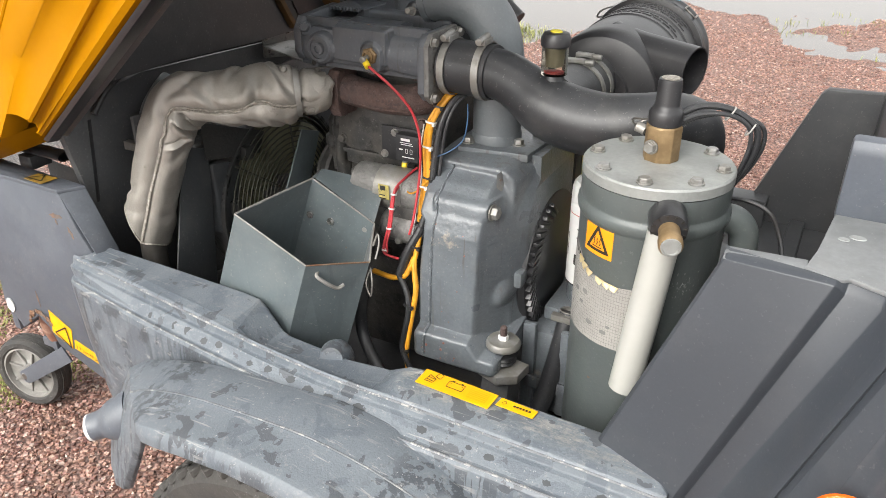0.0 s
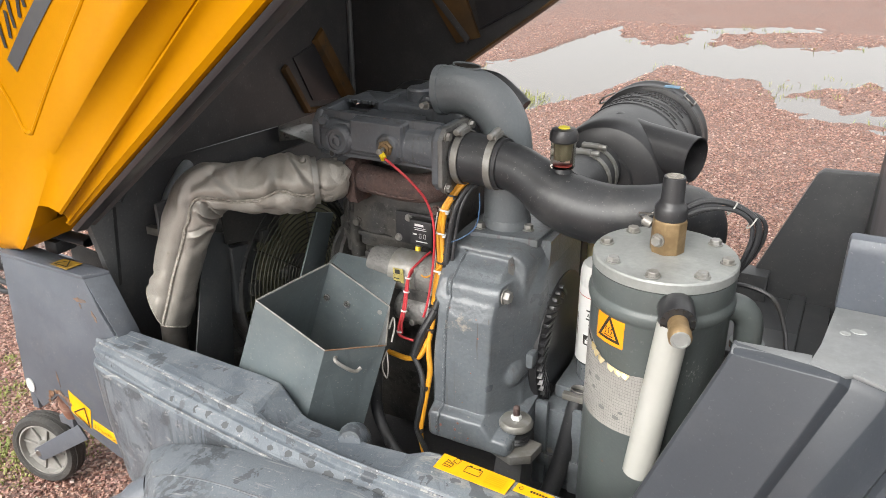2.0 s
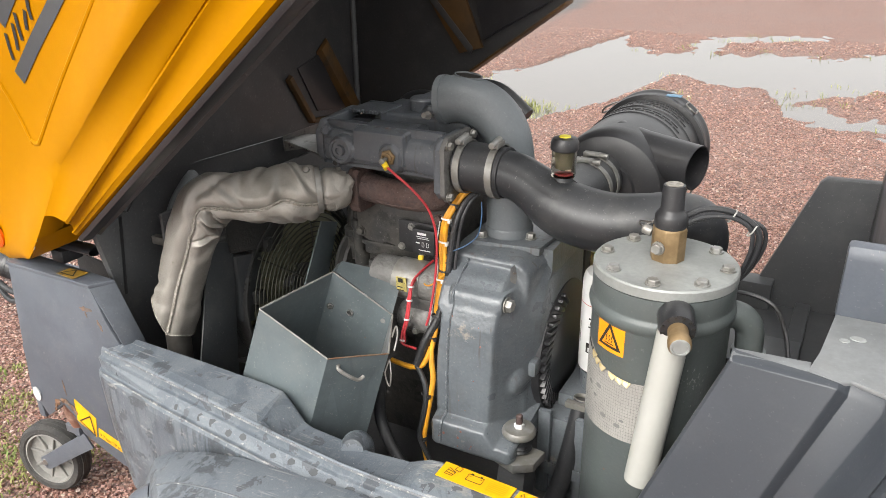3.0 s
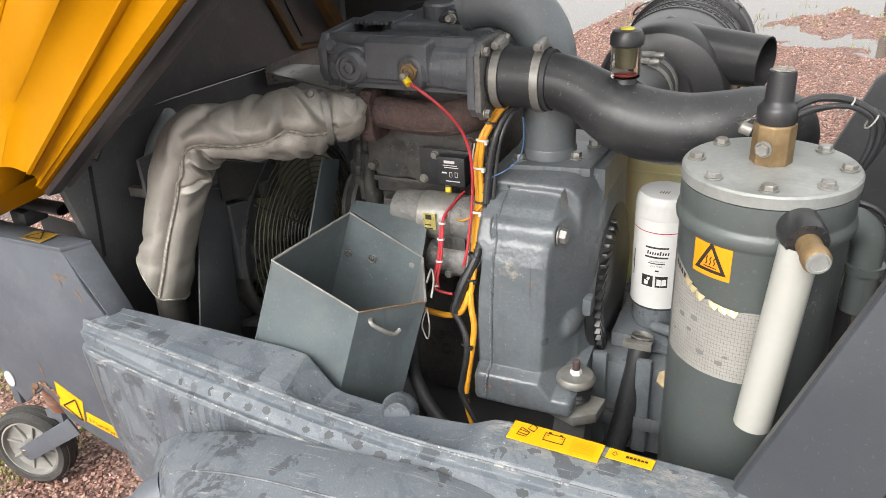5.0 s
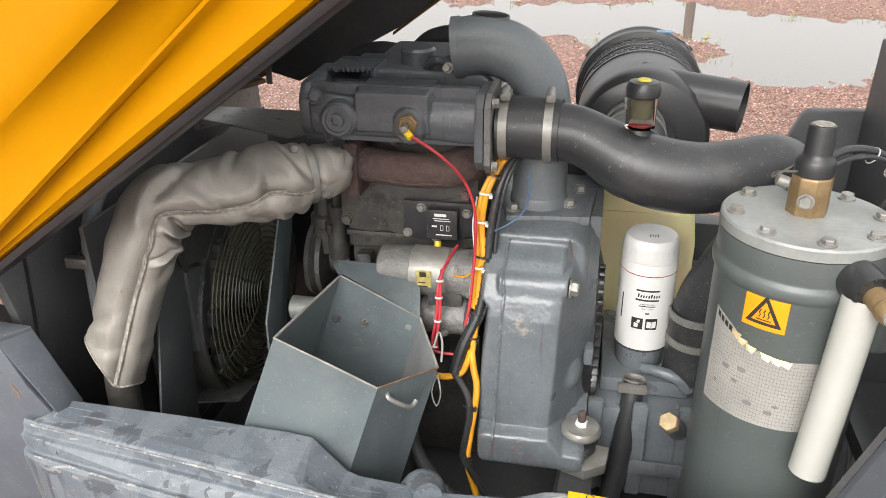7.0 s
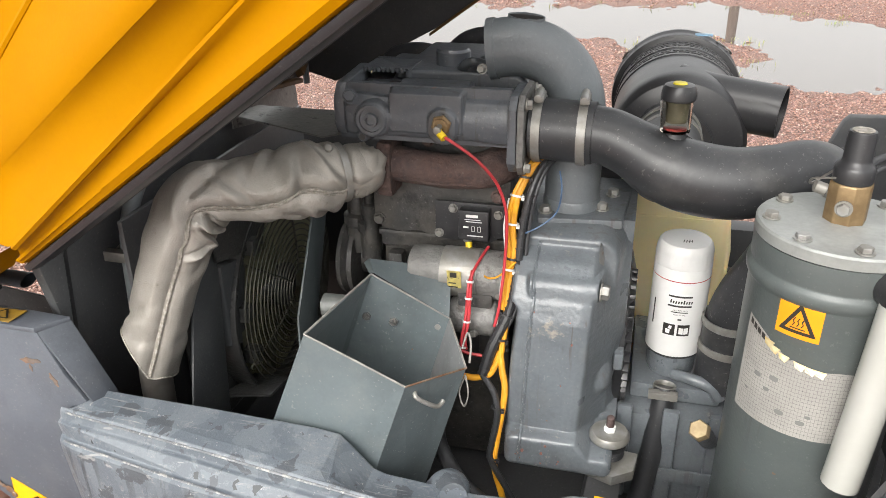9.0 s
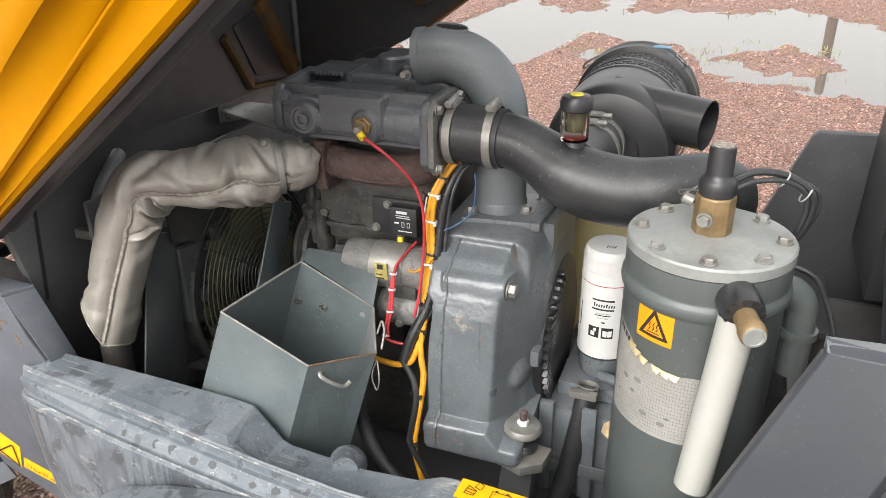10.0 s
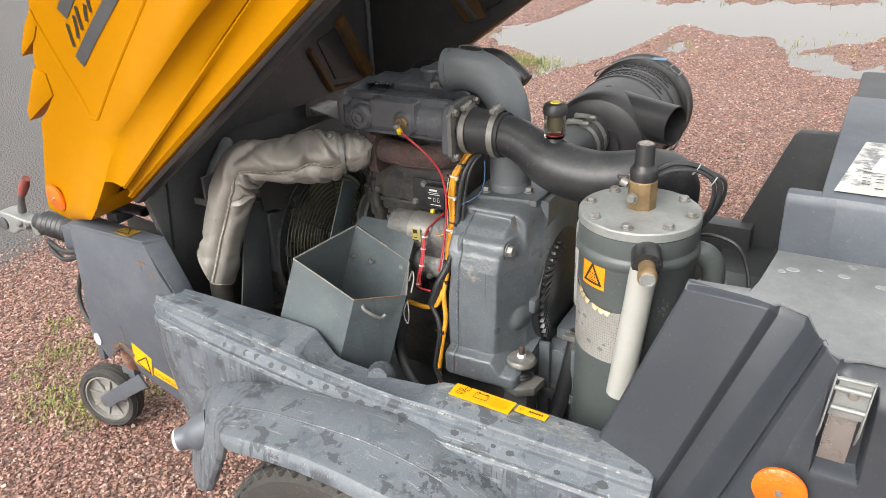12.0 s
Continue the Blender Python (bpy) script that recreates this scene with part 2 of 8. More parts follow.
DUSTY = material("dusty_grey_top", (0.2, 0.208, 0.212), 0.6, second=(0.14, 0.147, 0.153), patch=7, grain=150, bump=0.15, fine=0.25, wear=(0.3, 0.3, 0.29), wear_scale=20, wear_from=0.62, relief=0.001, dust=0.4, grime=0.25)


def rail_material(name, bare):
    """Grey moulding with patches of dried film, dark splashes and fine pale scratches."""
    m = bpy.data.materials.new(name)
    m.use_nodes = True
    n, l = m.node_tree.nodes, m.node_tree.links
    b = n["Principled BSDF"]
    co = n.new("ShaderNodeTexCoord")

    def mapped(scale, turn=(0, 0, 0)):
        mp = n.new("ShaderNodeMapping")
        mp.inputs["Scale"].default_value, mp.inputs["Rotation"].default_value = scale, turn
        l.new(co.outputs["Object"], mp.inputs["Vector"])
        return mp.outputs[0]

    def noise_tex(vec, scale, detail, rough=0.55, warp=0.0):
        t = n.new("ShaderNodeTexNoise")
        for k, v in (("Scale", scale), ("Detail", detail), ("Roughness", rough), ("Distortion", warp)):
            t.inputs[k].default_value = v
        l.new(vec, t.inputs["Vector"])
        return t.outputs[0]

    def span(src, lo, hi, a=0.0, c=1.0):
        r = n.new("ShaderNodeMapRange")
        for i, v in enumerate((lo, hi, a, c)):
            r.inputs[i + 1].default_value = v
        l.new(src, r.inputs[0])
        return r.outputs[0]

    def mix(fac, a, c):
        x = n.new("ShaderNodeMix")
        x.data_type = "RGBA"
        l.new(fac, x.inputs[0])
        for socket, value in ((x.inputs[6], a), (x.inputs[7], c)):
            if isinstance(value, tuple):
                socket.default_value = (*value, 1)
            else:
                l.new(value, socket)
        return x.outputs[2]

    plain = mapped((1, 1, 1))
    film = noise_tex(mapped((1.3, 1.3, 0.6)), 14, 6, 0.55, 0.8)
    broad = noise_tex(plain, 4, 3)
    drops = noise_tex(plain, 24, 5, 0.55, 0.3)
    fine = noise_tex(plain, 300, 3, 0.7)
    colour = mix(span(broad, 0.35, 0.65), (0.084, 0.099, 0.117), (0.101, 0.118, 0.137))
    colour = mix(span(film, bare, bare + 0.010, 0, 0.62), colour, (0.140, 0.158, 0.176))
    at = n.new("ShaderNodeSeparateXYZ")
    l.new(co.outputs["Object"], at.inputs[0])

    def both(a, c):
        g = n.new("ShaderNodeMath")
        g.operation = "MULTIPLY"
        l.new(a, g.inputs[0])
        l.new(c, g.inputs[1])
        return g.outputs[0]

    runs = noise_tex(mapped((1, 1, 0.03)), 95, 3, 0.5)
    runs_gate = both(span(at.outputs[2], 0.545, 0.535), span(noise_tex(mapped((1, 1, 0.3)), 12, 2), 0.40, 0.52))
    colour = mix(both(span(runs, 0.51, 0.545, 0, 0.9), runs_gate), colour, (0.042, 0.048, 0.056))
    worn = both(both(span(at.outputs[2], 0.577, 0.581), span(at.outputs[0], -0.85, -0.6)), span(noise_tex(mapped((0.5, 1.5, 1)), 60, 6, 0.75), 0.46, 0.60, 0, 0.8))
    colour = mix(worn, colour, (0.24, 0.235, 0.215))
    grit = noise_tex(plain, 70, 6, 0.8)
    colour = mix(span(grit, 0.55, 0.66, 0, 0.55), colour, (0.22, 0.225, 0.23))
    colour = mix(span(drops, 0.595, 0.601, 0, 0.85), colour, (0.054, 0.06, 0.068))
    for k, turn in enumerate((0.5, -0.7, 1.2)):
        scr = noise_tex(mapped((9, 160, 60), (0, 0.2 * k, turn)), 1.0, 3, 0.6)
        gate = noise_tex(plain, 9 + 4 * k, 2)
        g = n.new("ShaderNodeMath")
        g.operation = "MULTIPLY"
        l.new(span(scr, 0.640, 0.670), g.inputs[0])
        l.new(span(gate, 0.48, 0.60, 0, 0.6), g.inputs[1])
        colour = mix(g.outputs[0], colour, (0.30, 0.30, 0.29))
    specks = noise_tex(plain, 130, 4, 0.7)
    colour = mix(span(specks, 0.655, 0.69, 0, 0.8), colour, (0.34, 0.34, 0.33))
    colour = mix(span(fine, 0.3, 0.7, 0, 0.25), colour, (0.055, 0.063, 0.072))
    l.new(colour, b.inputs["Base Color"])
    l.new(span(film, bare - 0.026, bare + 0.034, 0.36, 0.52), b.inputs["Roughness"])
    bp = n.new("ShaderNodeBump")
    bp.inputs["Strength"].default_value, bp.inputs["Distance"].default_value = 0.5, 0.0012
    l.new(fine, bp.inputs["Height"])
    l.new(bp.outputs[0], b.inputs["Normal"])
    return m


RAILGREY = rail_material("weathered_wet_grey", 0.506)
# Lit copy of the rail grey for the fender: dried film plus added brightness.
PALERAIL = rail_material("lit_filmed_rail_grey", 0.40)


# ---- helpers for shapes ----
def finish(bm, bevel=0.0, segments=2, angle=0.5):
    bmesh.ops.remove_doubles(bm, verts=bm.verts[:], dist=1e-5)
    bmesh.ops.recalc_face_normals(bm, faces=bm.faces[:])
    if bevel:
        edges = [e for e in bm.edges if len(e.link_faces) == 2 and e.calc_face_angle(0) > angle]
        bmesh.ops.bevel(bm, geom=edges, offset=bevel, segments=segments, profile=0.6, affect="EDGES", clamp_overlap=True)
    for f in bm.faces:
        f.smooth = True
    for e in bm.edges:
        if len(e.link_faces) == 2 and e.calc_face_angle(0) > 0.62:
            e.smooth = False


def mesh_of(name, bm, mat, bevel=0.0, segments=2):
    finish(bm, bevel, segments)
    me = bpy.data.meshes.new(name)
    bm.to_mesh(me)
    bm.free()
    for m in (mat if isinstance(mat, (list, tuple)) else [mat]):
        me.materials.append(m)
    return me


def part(name, bm, mat, parent, label="", bevel=0.0, segments=2):
    """One mesh object under a thing or under a part; its shape is given in world metres."""
    ob = new(name, mesh_of(name, bm, mat, bevel, segments))
    ob.parent = parent
    ob.matrix_parent_inverse = root_pose(parent).inverted()
    return tagged(ob, label=label)


def root_pose(ob):
    m = Matrix.Identity(4)
    while ob is not None:
        m = (ob.matrix_parent_inverse if ob.parent else Matrix.Identity(4)) @ ob.matrix_basis @ m
        ob = ob.parent
    return m


def thing(name, at, label, category, group="", kind=""):
    ob = new(name)
    ob.empty_display_size = 0.05
    ob.matrix_basis = Matrix.Translation(at)
    return tagged(ob, label, category, group, kind)


def solid(name, bm, mat, label, category, bevel=0.0, segments=2, group="", kind=""):
    return tagged(new(name, mesh_of(name, bm, mat, bevel, segments)), label, category, group, kind)


def B():
    return bmesh.new()


def box(bm, x0, x1, y0, y1, z0, z1, m=None):
    v = [bm.verts.new((x, y, z)) for x in (x0, x1) for y in (y0, y1) for z in (z0, z1)]
    for q in ((0, 1, 3, 2), (4, 6, 7, 5), (0, 4, 5, 1), (2, 3, 7, 6), (0, 2, 6, 4), (1, 5, 7, 3)):
        bm.faces.new([v[i] for i in q])
    if m is not None:
        bmesh.ops.transform(bm, matrix=m, verts=v)
    return bm


def loft(bm, rings, closed=True, caps=True):
    """Skin between rings of equally many points."""
    vs = [[bm.verts.new(p) for p in ring] for ring in rings]
    k = len(vs[0])
    for a, b in zip(vs, vs[1:]):
        for i in range(k if closed else k - 1):
            j = (i + 1) % k
            bm.faces.new((a[i], a[j], b[j], b[i]))
    if caps and closed:
        bm.faces.new(vs[0][::-1])
        bm.faces.new(vs[-1])
    return bm


def prism(bm, pts, axis, a, b):
    """A polygon of the two other axes, drawn out along axis from a to b."""
    def at(p, h):
        return {"x": (h, p[0], p[1]), "y": (p[0], h, p[1]), "z": (p[0], p[1], h)}[axis]
    return loft(bm, [[at(p, a) for p in pts], [at(p, b) for p in pts]])


def slab(bm, pts, thick, normal=None):
    """A plate through the points given, thickened away from its normal."""
    pts = [Vector(p) for p in pts]
    nrm = Vector(normal).normalized() if normal else (pts[1] - pts[0]).cross(pts[2] - pts[0]).normalized()
    return loft(bm, [pts, [p - nrm * thick for p in pts]])


def spline(pts, steps=6):
    pts = [Vector(p) for p in pts]
    out = []
    for i in range(len(pts) - 1):
        p0, p1, p2, p3 = pts[max(i - 1, 0)], pts[i], pts[i + 1], pts[min(i + 2, len(pts) - 1)]
        for s in range(steps):
            t = s / steps
            out.append(0.5 * (2 * p1 + (p2 - p0) * t + (2 * p0 - 5 * p1 + 4 * p2 - p3) * t * t + (3 * p1 - p0 - 3 * p2 + p3) * t ** 3))
    return out + [pts[-1]]


def tube(bm, pts, r, n=14, steps=6, caps=True, squash=None):
    """A round tube along a smooth line; r is one radius or one for each point given."""
    line = spline(pts, steps)
    rs = [r] * len(line) if isinstance(r, (int, float)) else [v.x for v in spline([(q, 0, 0) for q in r], steps)]
    rings = []
    up = None
    for i, p in enumerate(line):
        d = (line[min(i + 1, len(line) - 1)] - line[max(i - 1, 0)]).normalized()
        if up is None:
            up = d.orthogonal().normalized()
        up = (up - d * up.dot(d)).normalized()
        side = d.cross(up)
        rings.append([p + rs[i] * (up * math.cos(2 * math.pi * k / n) + side * math.sin(2 * math.pi * k / n)) for k in range(n)])
    return loft(bm, rings, True, caps)


def axis_pose(at, axis=(0, 0, 1)):
    return Matrix.Translation(at) @ Vector((0, 0, 1)).rotation_difference(Vector(axis)).to_matrix().to_4x4()


def lathe(bm, prof, at, axis=(0, 0, 1), n=32, squash=1.0):
    """A turned body: prof is rows of (radius, height along the axis)."""
    m = axis_pose(at, axis)
    rings = [[m @ Vector((max(r, 1e-4) * math.cos(2 * math.pi * k / n), max(r, 1e-4) * squash * math.sin(2 * math.pi * k / n), h)) for k in range(n)] for r, h in prof]
    return loft(bm, rings, True, True)


def ring(bm, at, axis, r, w, h, n=32):
    """A flat hoop of radius r, wall w and length h."""
    m = axis_pose(at, axis)
    prof = [(r - w, 0), (r, 0), (r, h), (r - w, h)]
    vs = [[bm.verts.new(m @ Vector((q * math.cos(2 * math.pi * k / n), q * math.sin(2 * math.pi * k / n), z))) for q, z in prof] for k in range(n)]
    for k in range(n):
        a, b = vs[k], vs[(k + 1) % n]
        for i in range(4):
            j = (i + 1) % 4
            bm.faces.new((a[i], a[j], b[j], b[i]))
    return bm


def bolt(bm, at, axis=(0, 0, 1), af=0.019, head=0.008, washer=True, turn=0.3):
    """A hexagon head on a washer."""
    m = axis_pose(at, axis)
    if washer:
        lathe(bm, [(af * 0.72, 0), (af * 0.72, 0.002)], at, axis, 20)
    r = af / math.sqrt(3)
    z0 = 0.002 if washer else 0
    rings = [[m @ Vector((q * math.cos(turn + math.pi * k / 3), q * math.sin(turn + math.pi * k / 3), z)) for k in range(6)] for q, z in ((r, z0), (r, z0 + head * 0.8), (r * 0.86, z0 + head))]
    loft(bm, rings)
    return bm


def clamp01(v):
    return min(1.0, max(0.0, v))


def blend(a, b, k=0.007):
    h = clamp01(0.5 + 0.5 * (b - a) / k)
    return b + (a - b) * h - k * h * (1 - h)


def edge_off(x, z, x0, x1, z0, z1, r):
    dx, dz = abs(x - (x0 + x1) / 2) - (x1 - x0) / 2 + r, abs(z - (z0 + z1) / 2) - (z1 - z0) / 2 + r
    return math.hypot(max(dx, 0), max(dz, 0)) + min(max(dx, dz), 0) - r


def rounded(off, r):
    """How far a rounded rim falls back, by the distance from the outline (below zero inside)."""
    if off >= 0:
        return r + off * 7
    return 0.0 if off < -r else r - math.sqrt(max(0.0, r * r - (r + off) ** 2))


def around(r, n, first=0.0):
    return [(r * math.cos(first + 2 * math.pi * k / n), r * math.sin(first + 2 * math.pi * k / n)) for k in range(n)]

# ---- ground ----
NEAR_SHORE = ((-2.95, 6.2), (-2.8, 5.95), (-2.4, 5.65), (-2.03, 5.0), (-1.8, 5.55), (-1.62, 6.3), (-1.5, 7.05), (-1.2, 6.85), (-0.73, 6.75), (-0.52, 6.2), (-0.46, 5.75), (-0.14, 5.55), (0.2, 5.5), (0.78, 5.25), (1.3, 5.5), (2.2, 5.6))
FAR_SHORE = ((-3.0, 6.4), (-2.8, 7.0), (-2.72, 8.3), (-2.55, 9.3), (-2.38, 8.6), (-2.0, 8.25), (-1.4, 8.35), (-0.4, 8.4), (0.15, 9.0), (0.8, 8.1), (2.2, 7.7))


def shore(x, y):
    """Above zero where water stands."""
    wob = 0.18 * noise.noise((x * 2.3, y * 1.6, 8.0)) + 0.15 * noise.noise((x * 6, y * 4, 1.0)) + 0.13 * noise.noise((x * 13, y * 8, 4.0)) + 0.07 * noise.noise((x * 31, y * 20, 7.0))
    near, far = np.interp(x, *zip(*NEAR_SHORE)), np.interp(x, *zip(*FAR_SHORE))
    main = min(y - near, (far - y) * 0.6, (x + 2.95) * 1.2) + wob
    isle = 0.3 * (1 - math.hypot((x - 0.0) / 0.45, (y - 6.45) / 0.42)) + wob
    strip = 0.16 - math.hypot(max(0.0, abs(x + 1.05) - 0.5), (y - 9.55 - 0.45 * (x + 1.05)) * 0.7) + 0.8 * wob
    neck = 0.14 - math.hypot(x + 1.55, max(0.0, abs(y - 8.9) - 0.5) * 0.7) + wob
    pool = 0.10 - math.hypot((x + 1.34) * 1.0, (y - 6.12) * 0.6) + 0.5 * wob
    return max(min(main, -isle), strip, neck, pool)


def ground_height(x, y):
    h = 0.012 * noise.noise((x * 0.9, y * 0.9, 0.5)) + 0.006 * noise.noise((x * 3.1, y * 3.1, 2.5))
    if y > 3.6:
        s = shore(x, y)
        k = min(1.0, y - 3.6)
        h = h * (1 - 0.7 * k) - 0.05 * max(0.0, min(1.0, 0.3 + s * 2.2)) * k
    return h


def steps_out(lo, hi, fine, far):
    v = list(np.arange(lo, hi + 1e-6, fine))
    out, d = [], fine
    a = hi
    while a < far:
        d *= 1.35
        a += d
        out.append(a)
    neg, d, a = [], fine, lo
    while a > -far:
        d *= 1.35
        a -= d
        neg.append(a)
    return neg[::-1] + v + out


def ground_material():
    m = bpy.data.materials.new("red_gravel")
    m.use_nodes = True
    n, l = m.node_tree.nodes, m.node_tree.links
    b = n["Principled BSDF"]
    co = n.new("ShaderNodeTexCoord")

    def tex(kind, scale, **kw):
        t = n.new(kind)
        t.inputs["Scale"].default_value = scale
        for k, v in kw.items():
            t.inputs[k].default_value = v
        l.new(co.outputs["Object"], t.inputs["Vector"])
        return t

    def mix(fac, a, c):
        x = n.new("ShaderNodeMix")
        x.data_type = "RGBA"
        for socket, value in ((x.inputs[0], fac), (x.inputs[6], a), (x.inputs[7], c)):
            if isinstance(value, (int, float)):
                socket.default_value = value
            elif isinstance(value, tuple):
                socket.default_value = (*value, 1)
            else:
                l.new(value, socket)
        return x.outputs[2]

    def span(src, lo, hi, a=0.0, c=1.0):
        r = n.new("ShaderNodeMapRange")
        for i, v in enumerate((lo, hi, a, c)):
            r.inputs[i + 1].default_value = v
        l.new(src, r.inputs[0])
        return r.outputs[0]

    stones = tex("ShaderNodeTexVoronoi", 88.0)
    tone = n.new("ShaderNodeSeparateColor")
    l.new(stones.outputs["Color"], tone.inputs[0])
    red = mix(span(tone.outputs[0], 0.1, 0.95), (0.20, 0.099, 0.075), (0.42, 0.25, 0.198))
    red = mix(span(tone.outputs[1], 0.8, 1.0, 0, 0.6), red, (0.32, 0.25, 0.22))
    # Gaps between stones darkened: crevice shade put into the colour.
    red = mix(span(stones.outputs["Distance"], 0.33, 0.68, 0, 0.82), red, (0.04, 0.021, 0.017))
    broad = tex("ShaderNodeTexNoise", 0.8, Detail=4.0)
    red = mix(span(broad.outputs[0], 0.45, 0.75, 0, 0.45), red, (0.2, 0.14, 0.12))
    fine = tex("ShaderNodeTexNoise", 160.0, Detail=2.0)
    road = mix(span(fine.outputs[0], 0.35, 0.65), (0.055, 0.052, 0.051), (0.125, 0.12, 0.116))
    road = mix(span(broad.outputs[0], 0.4, 0.7, 0, 0.4), road, (0.12, 0.10, 0.092))
    at = n.new("ShaderNodeSeparateXYZ")
    l.new(co.outputs["Object"], at.inputs[0])
    edge = n.new("ShaderNodeMath")
    edge.operation = "MULTIPLY_ADD"
    edge.inputs[1].default_value = 0.6
    l.new(broad.outputs[0], edge.inputs[0])
    skew = n.new("ShaderNodeMath")
    skew.operation = "MULTIPLY_ADD"
    skew.inputs[1].default_value = 0.12
    l.new(at.outputs[1], skew.inputs[0])
    l.new(at.outputs[0], skew.inputs[2])
    l.new(skew.outputs[0], edge.inputs[2])
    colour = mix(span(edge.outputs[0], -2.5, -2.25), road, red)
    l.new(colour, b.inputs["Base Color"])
    l.new(span(fine.outputs[0], 0.3, 0.7, 0.45, 0.75), b.inputs["Roughness"])
    bp = n.new("ShaderNodeBump")
    bp.inputs["Strength"].default_value, bp.inputs["Distance"].default_value = 0.8, 0.008
    l.new(span(stones.outputs["Distance"], 0, 0.8, 1, 0), bp.inputs["Height"])
    l.new(bp.outputs[0], b.inputs["Normal"])
    return m


def make_ground():
    xs, ys = steps_out(-4.6, 2.6, 0.05, 220), steps_out(0.0, 10.6, 0.05, 220)
    nx, ny = len(xs), len(ys)
    verts = [(x, y, ground_height(x, y) if abs(x) < 14 and abs(y) < 20 else 0.0) for y in ys for x in xs]
    faces = [(j * nx + i, j * nx + i + 1, (j + 1) * nx + i + 1, (j + 1) * nx + i) for j in range(ny - 1) for i in range(nx - 1)]
    me = bpy.data.meshes.new("ground")
    me.from_pydata(verts, [], faces)
    me.shade_smooth()
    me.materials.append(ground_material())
    tagged(new("ground", me), "wet reddish crushed gravel yard beside grey asphalt", "ground", kind="structure")
    wat = bpy.data.materials.new("puddle_water")
    wat.use_nodes = True
    b = wat.node_tree.nodes["Principled BSDF"]
    b.inputs["Base Color"].default_value = (0.12, 0.105, 0.095, 1)
    b.inputs["Roughness"].default_value, b.inputs["IOR"].default_value, b.inputs["Specular IOR Level"].default_value = 0.02, 1.38, 0.85
    w = B()
    vs = [w.verts.new(p) for p in ((-6, 3.9, -0.0155), (9, 3.9, -0.0155), (9, 16, -0.0155), (-6, 16, -0.0155))]
    w.faces.new(vs)
    tagged(new("water", mesh_of("water", w, wat)), "shallow still rain puddles lying on the gravel", "puddle", kind="structure")


make_ground()


def make_stones():
    """Loose crushed stones on the nearer ground, one object."""
    rng = np.random.default_rng(4)
    zones = [(-3.0, -0.75, -0.2, 2.4, 72000, 0.0047), (-3.0, -1.5, 2.0, 3.0, 6000, 0.0055), (-1.4, 1.6, 1.75, 3.6, 62000, 0.0049), (-3.0, 1.8, 3.6, 6.0, 30000, 0.0058), (-3.6, 2.4, 6.0, 9.6, 16000, 0.0080)]
    cube = np.array([(x, y, z) for x in (-1, 1) for y in (-1, 1) for z in (-1, 1)], float)
    quads = np.array([(0, 1, 3, 2), (4, 6, 7, 5), (0, 4, 5, 1), (2, 3, 7, 6), (0, 2, 6, 4), (1, 5, 7, 3)])
    verts, faces, count = [], [], 0
    for x0, x1, y0, y1, n, size in zones:
        xs, ys = rng.uniform(x0, x1, n), rng.uniform(y0, y1, n)
        for x, y in zip(xs, ys):
            if x < -2.85 - 0.08 * (y - 1.5) + 0.12 * rng.standard_normal():
                continue
            if y > 4.2 and shore(x, y) > -0.05:
                continue
            h = ground_height(x, y)
            p = cube * (rng.uniform(0.55, 1.0, 3) * size * rng.choice((0.55, 0.8, 1.0, 1.35))) * rng.uniform(0.55, 1.0, (8, 1)) + rng.uniform(-0.16, 0.16, (8, 3)) * size
            a = rng.uniform(0, 2 * math.pi)
            tilt = rng.uniform(-0.5, 0.5)
            c, s_ = math.cos(a), math.sin(a)
            p = p @ np.array([[c, s_, 0], [-s_, c, 0], [0, 0, 1]])
            ct, st = math.cos(tilt), math.sin(tilt)
            p = p @ np.array([[1, 0, 0], [0, ct, st], [0, -st, ct]])
            p[:, 2] *= 0.8
            verts.append(p + (x, y, h + size * 0.25))
            faces.append(quads + 8 * count)
            count += 1
    v, f = np.concatenate(verts), np.concatenate(faces)
    me = bpy.data.meshes.new("gravel")
    me.from_pydata(v.tolist(), [], f.tolist())
    m = bpy.data.materials.new("crushed_red_stone")
    m.use_nodes = True
    n, l = m.node_tree.nodes, m.node_tree.links
    geo, r1, r2 = n.new("ShaderNodeNewGeometry"), n.new("ShaderNodeValToRGB"), n.new("ShaderNodeTexNoise")
    l.new(geo.outputs["Random Per Island"], r1.inputs[0])
    e = r1.color_ramp.elements
    e[0].color, e[1].color = (0.112, 0.057, 0.045, 1), (0.63, 0.52, 0.455, 1)
    for pos, col in ((0.25, (0.24, 0.122, 0.094, 1)), (0.6, (0.41, 0.232, 0.181, 1)), (0.92, (0.55, 0.365, 0.296, 1))):
        q = e.new(pos)
        q.color = col
    r2.inputs["Scale"].default_value = 90
    mx = n.new("ShaderNodeMix")
    mx.data_type, mx.blend_type = "RGBA", "MULTIPLY"
    mx.inputs[0].default_value = 0.5
    l.new(r1.outputs[0], mx.inputs[6])
    l.new(r2.outputs["Color"], mx.inputs[7])
    b = n["Principled BSDF"]
    l.new(mx.outputs[2], b.inputs["Base Color"])
    b.inputs["Roughness"].default_value = 0.45
    me.materials.append(m)
    tagged(new("gravel", me), "loose wet reddish crushed stone", "gravel", kind="stuff")


make_stones()


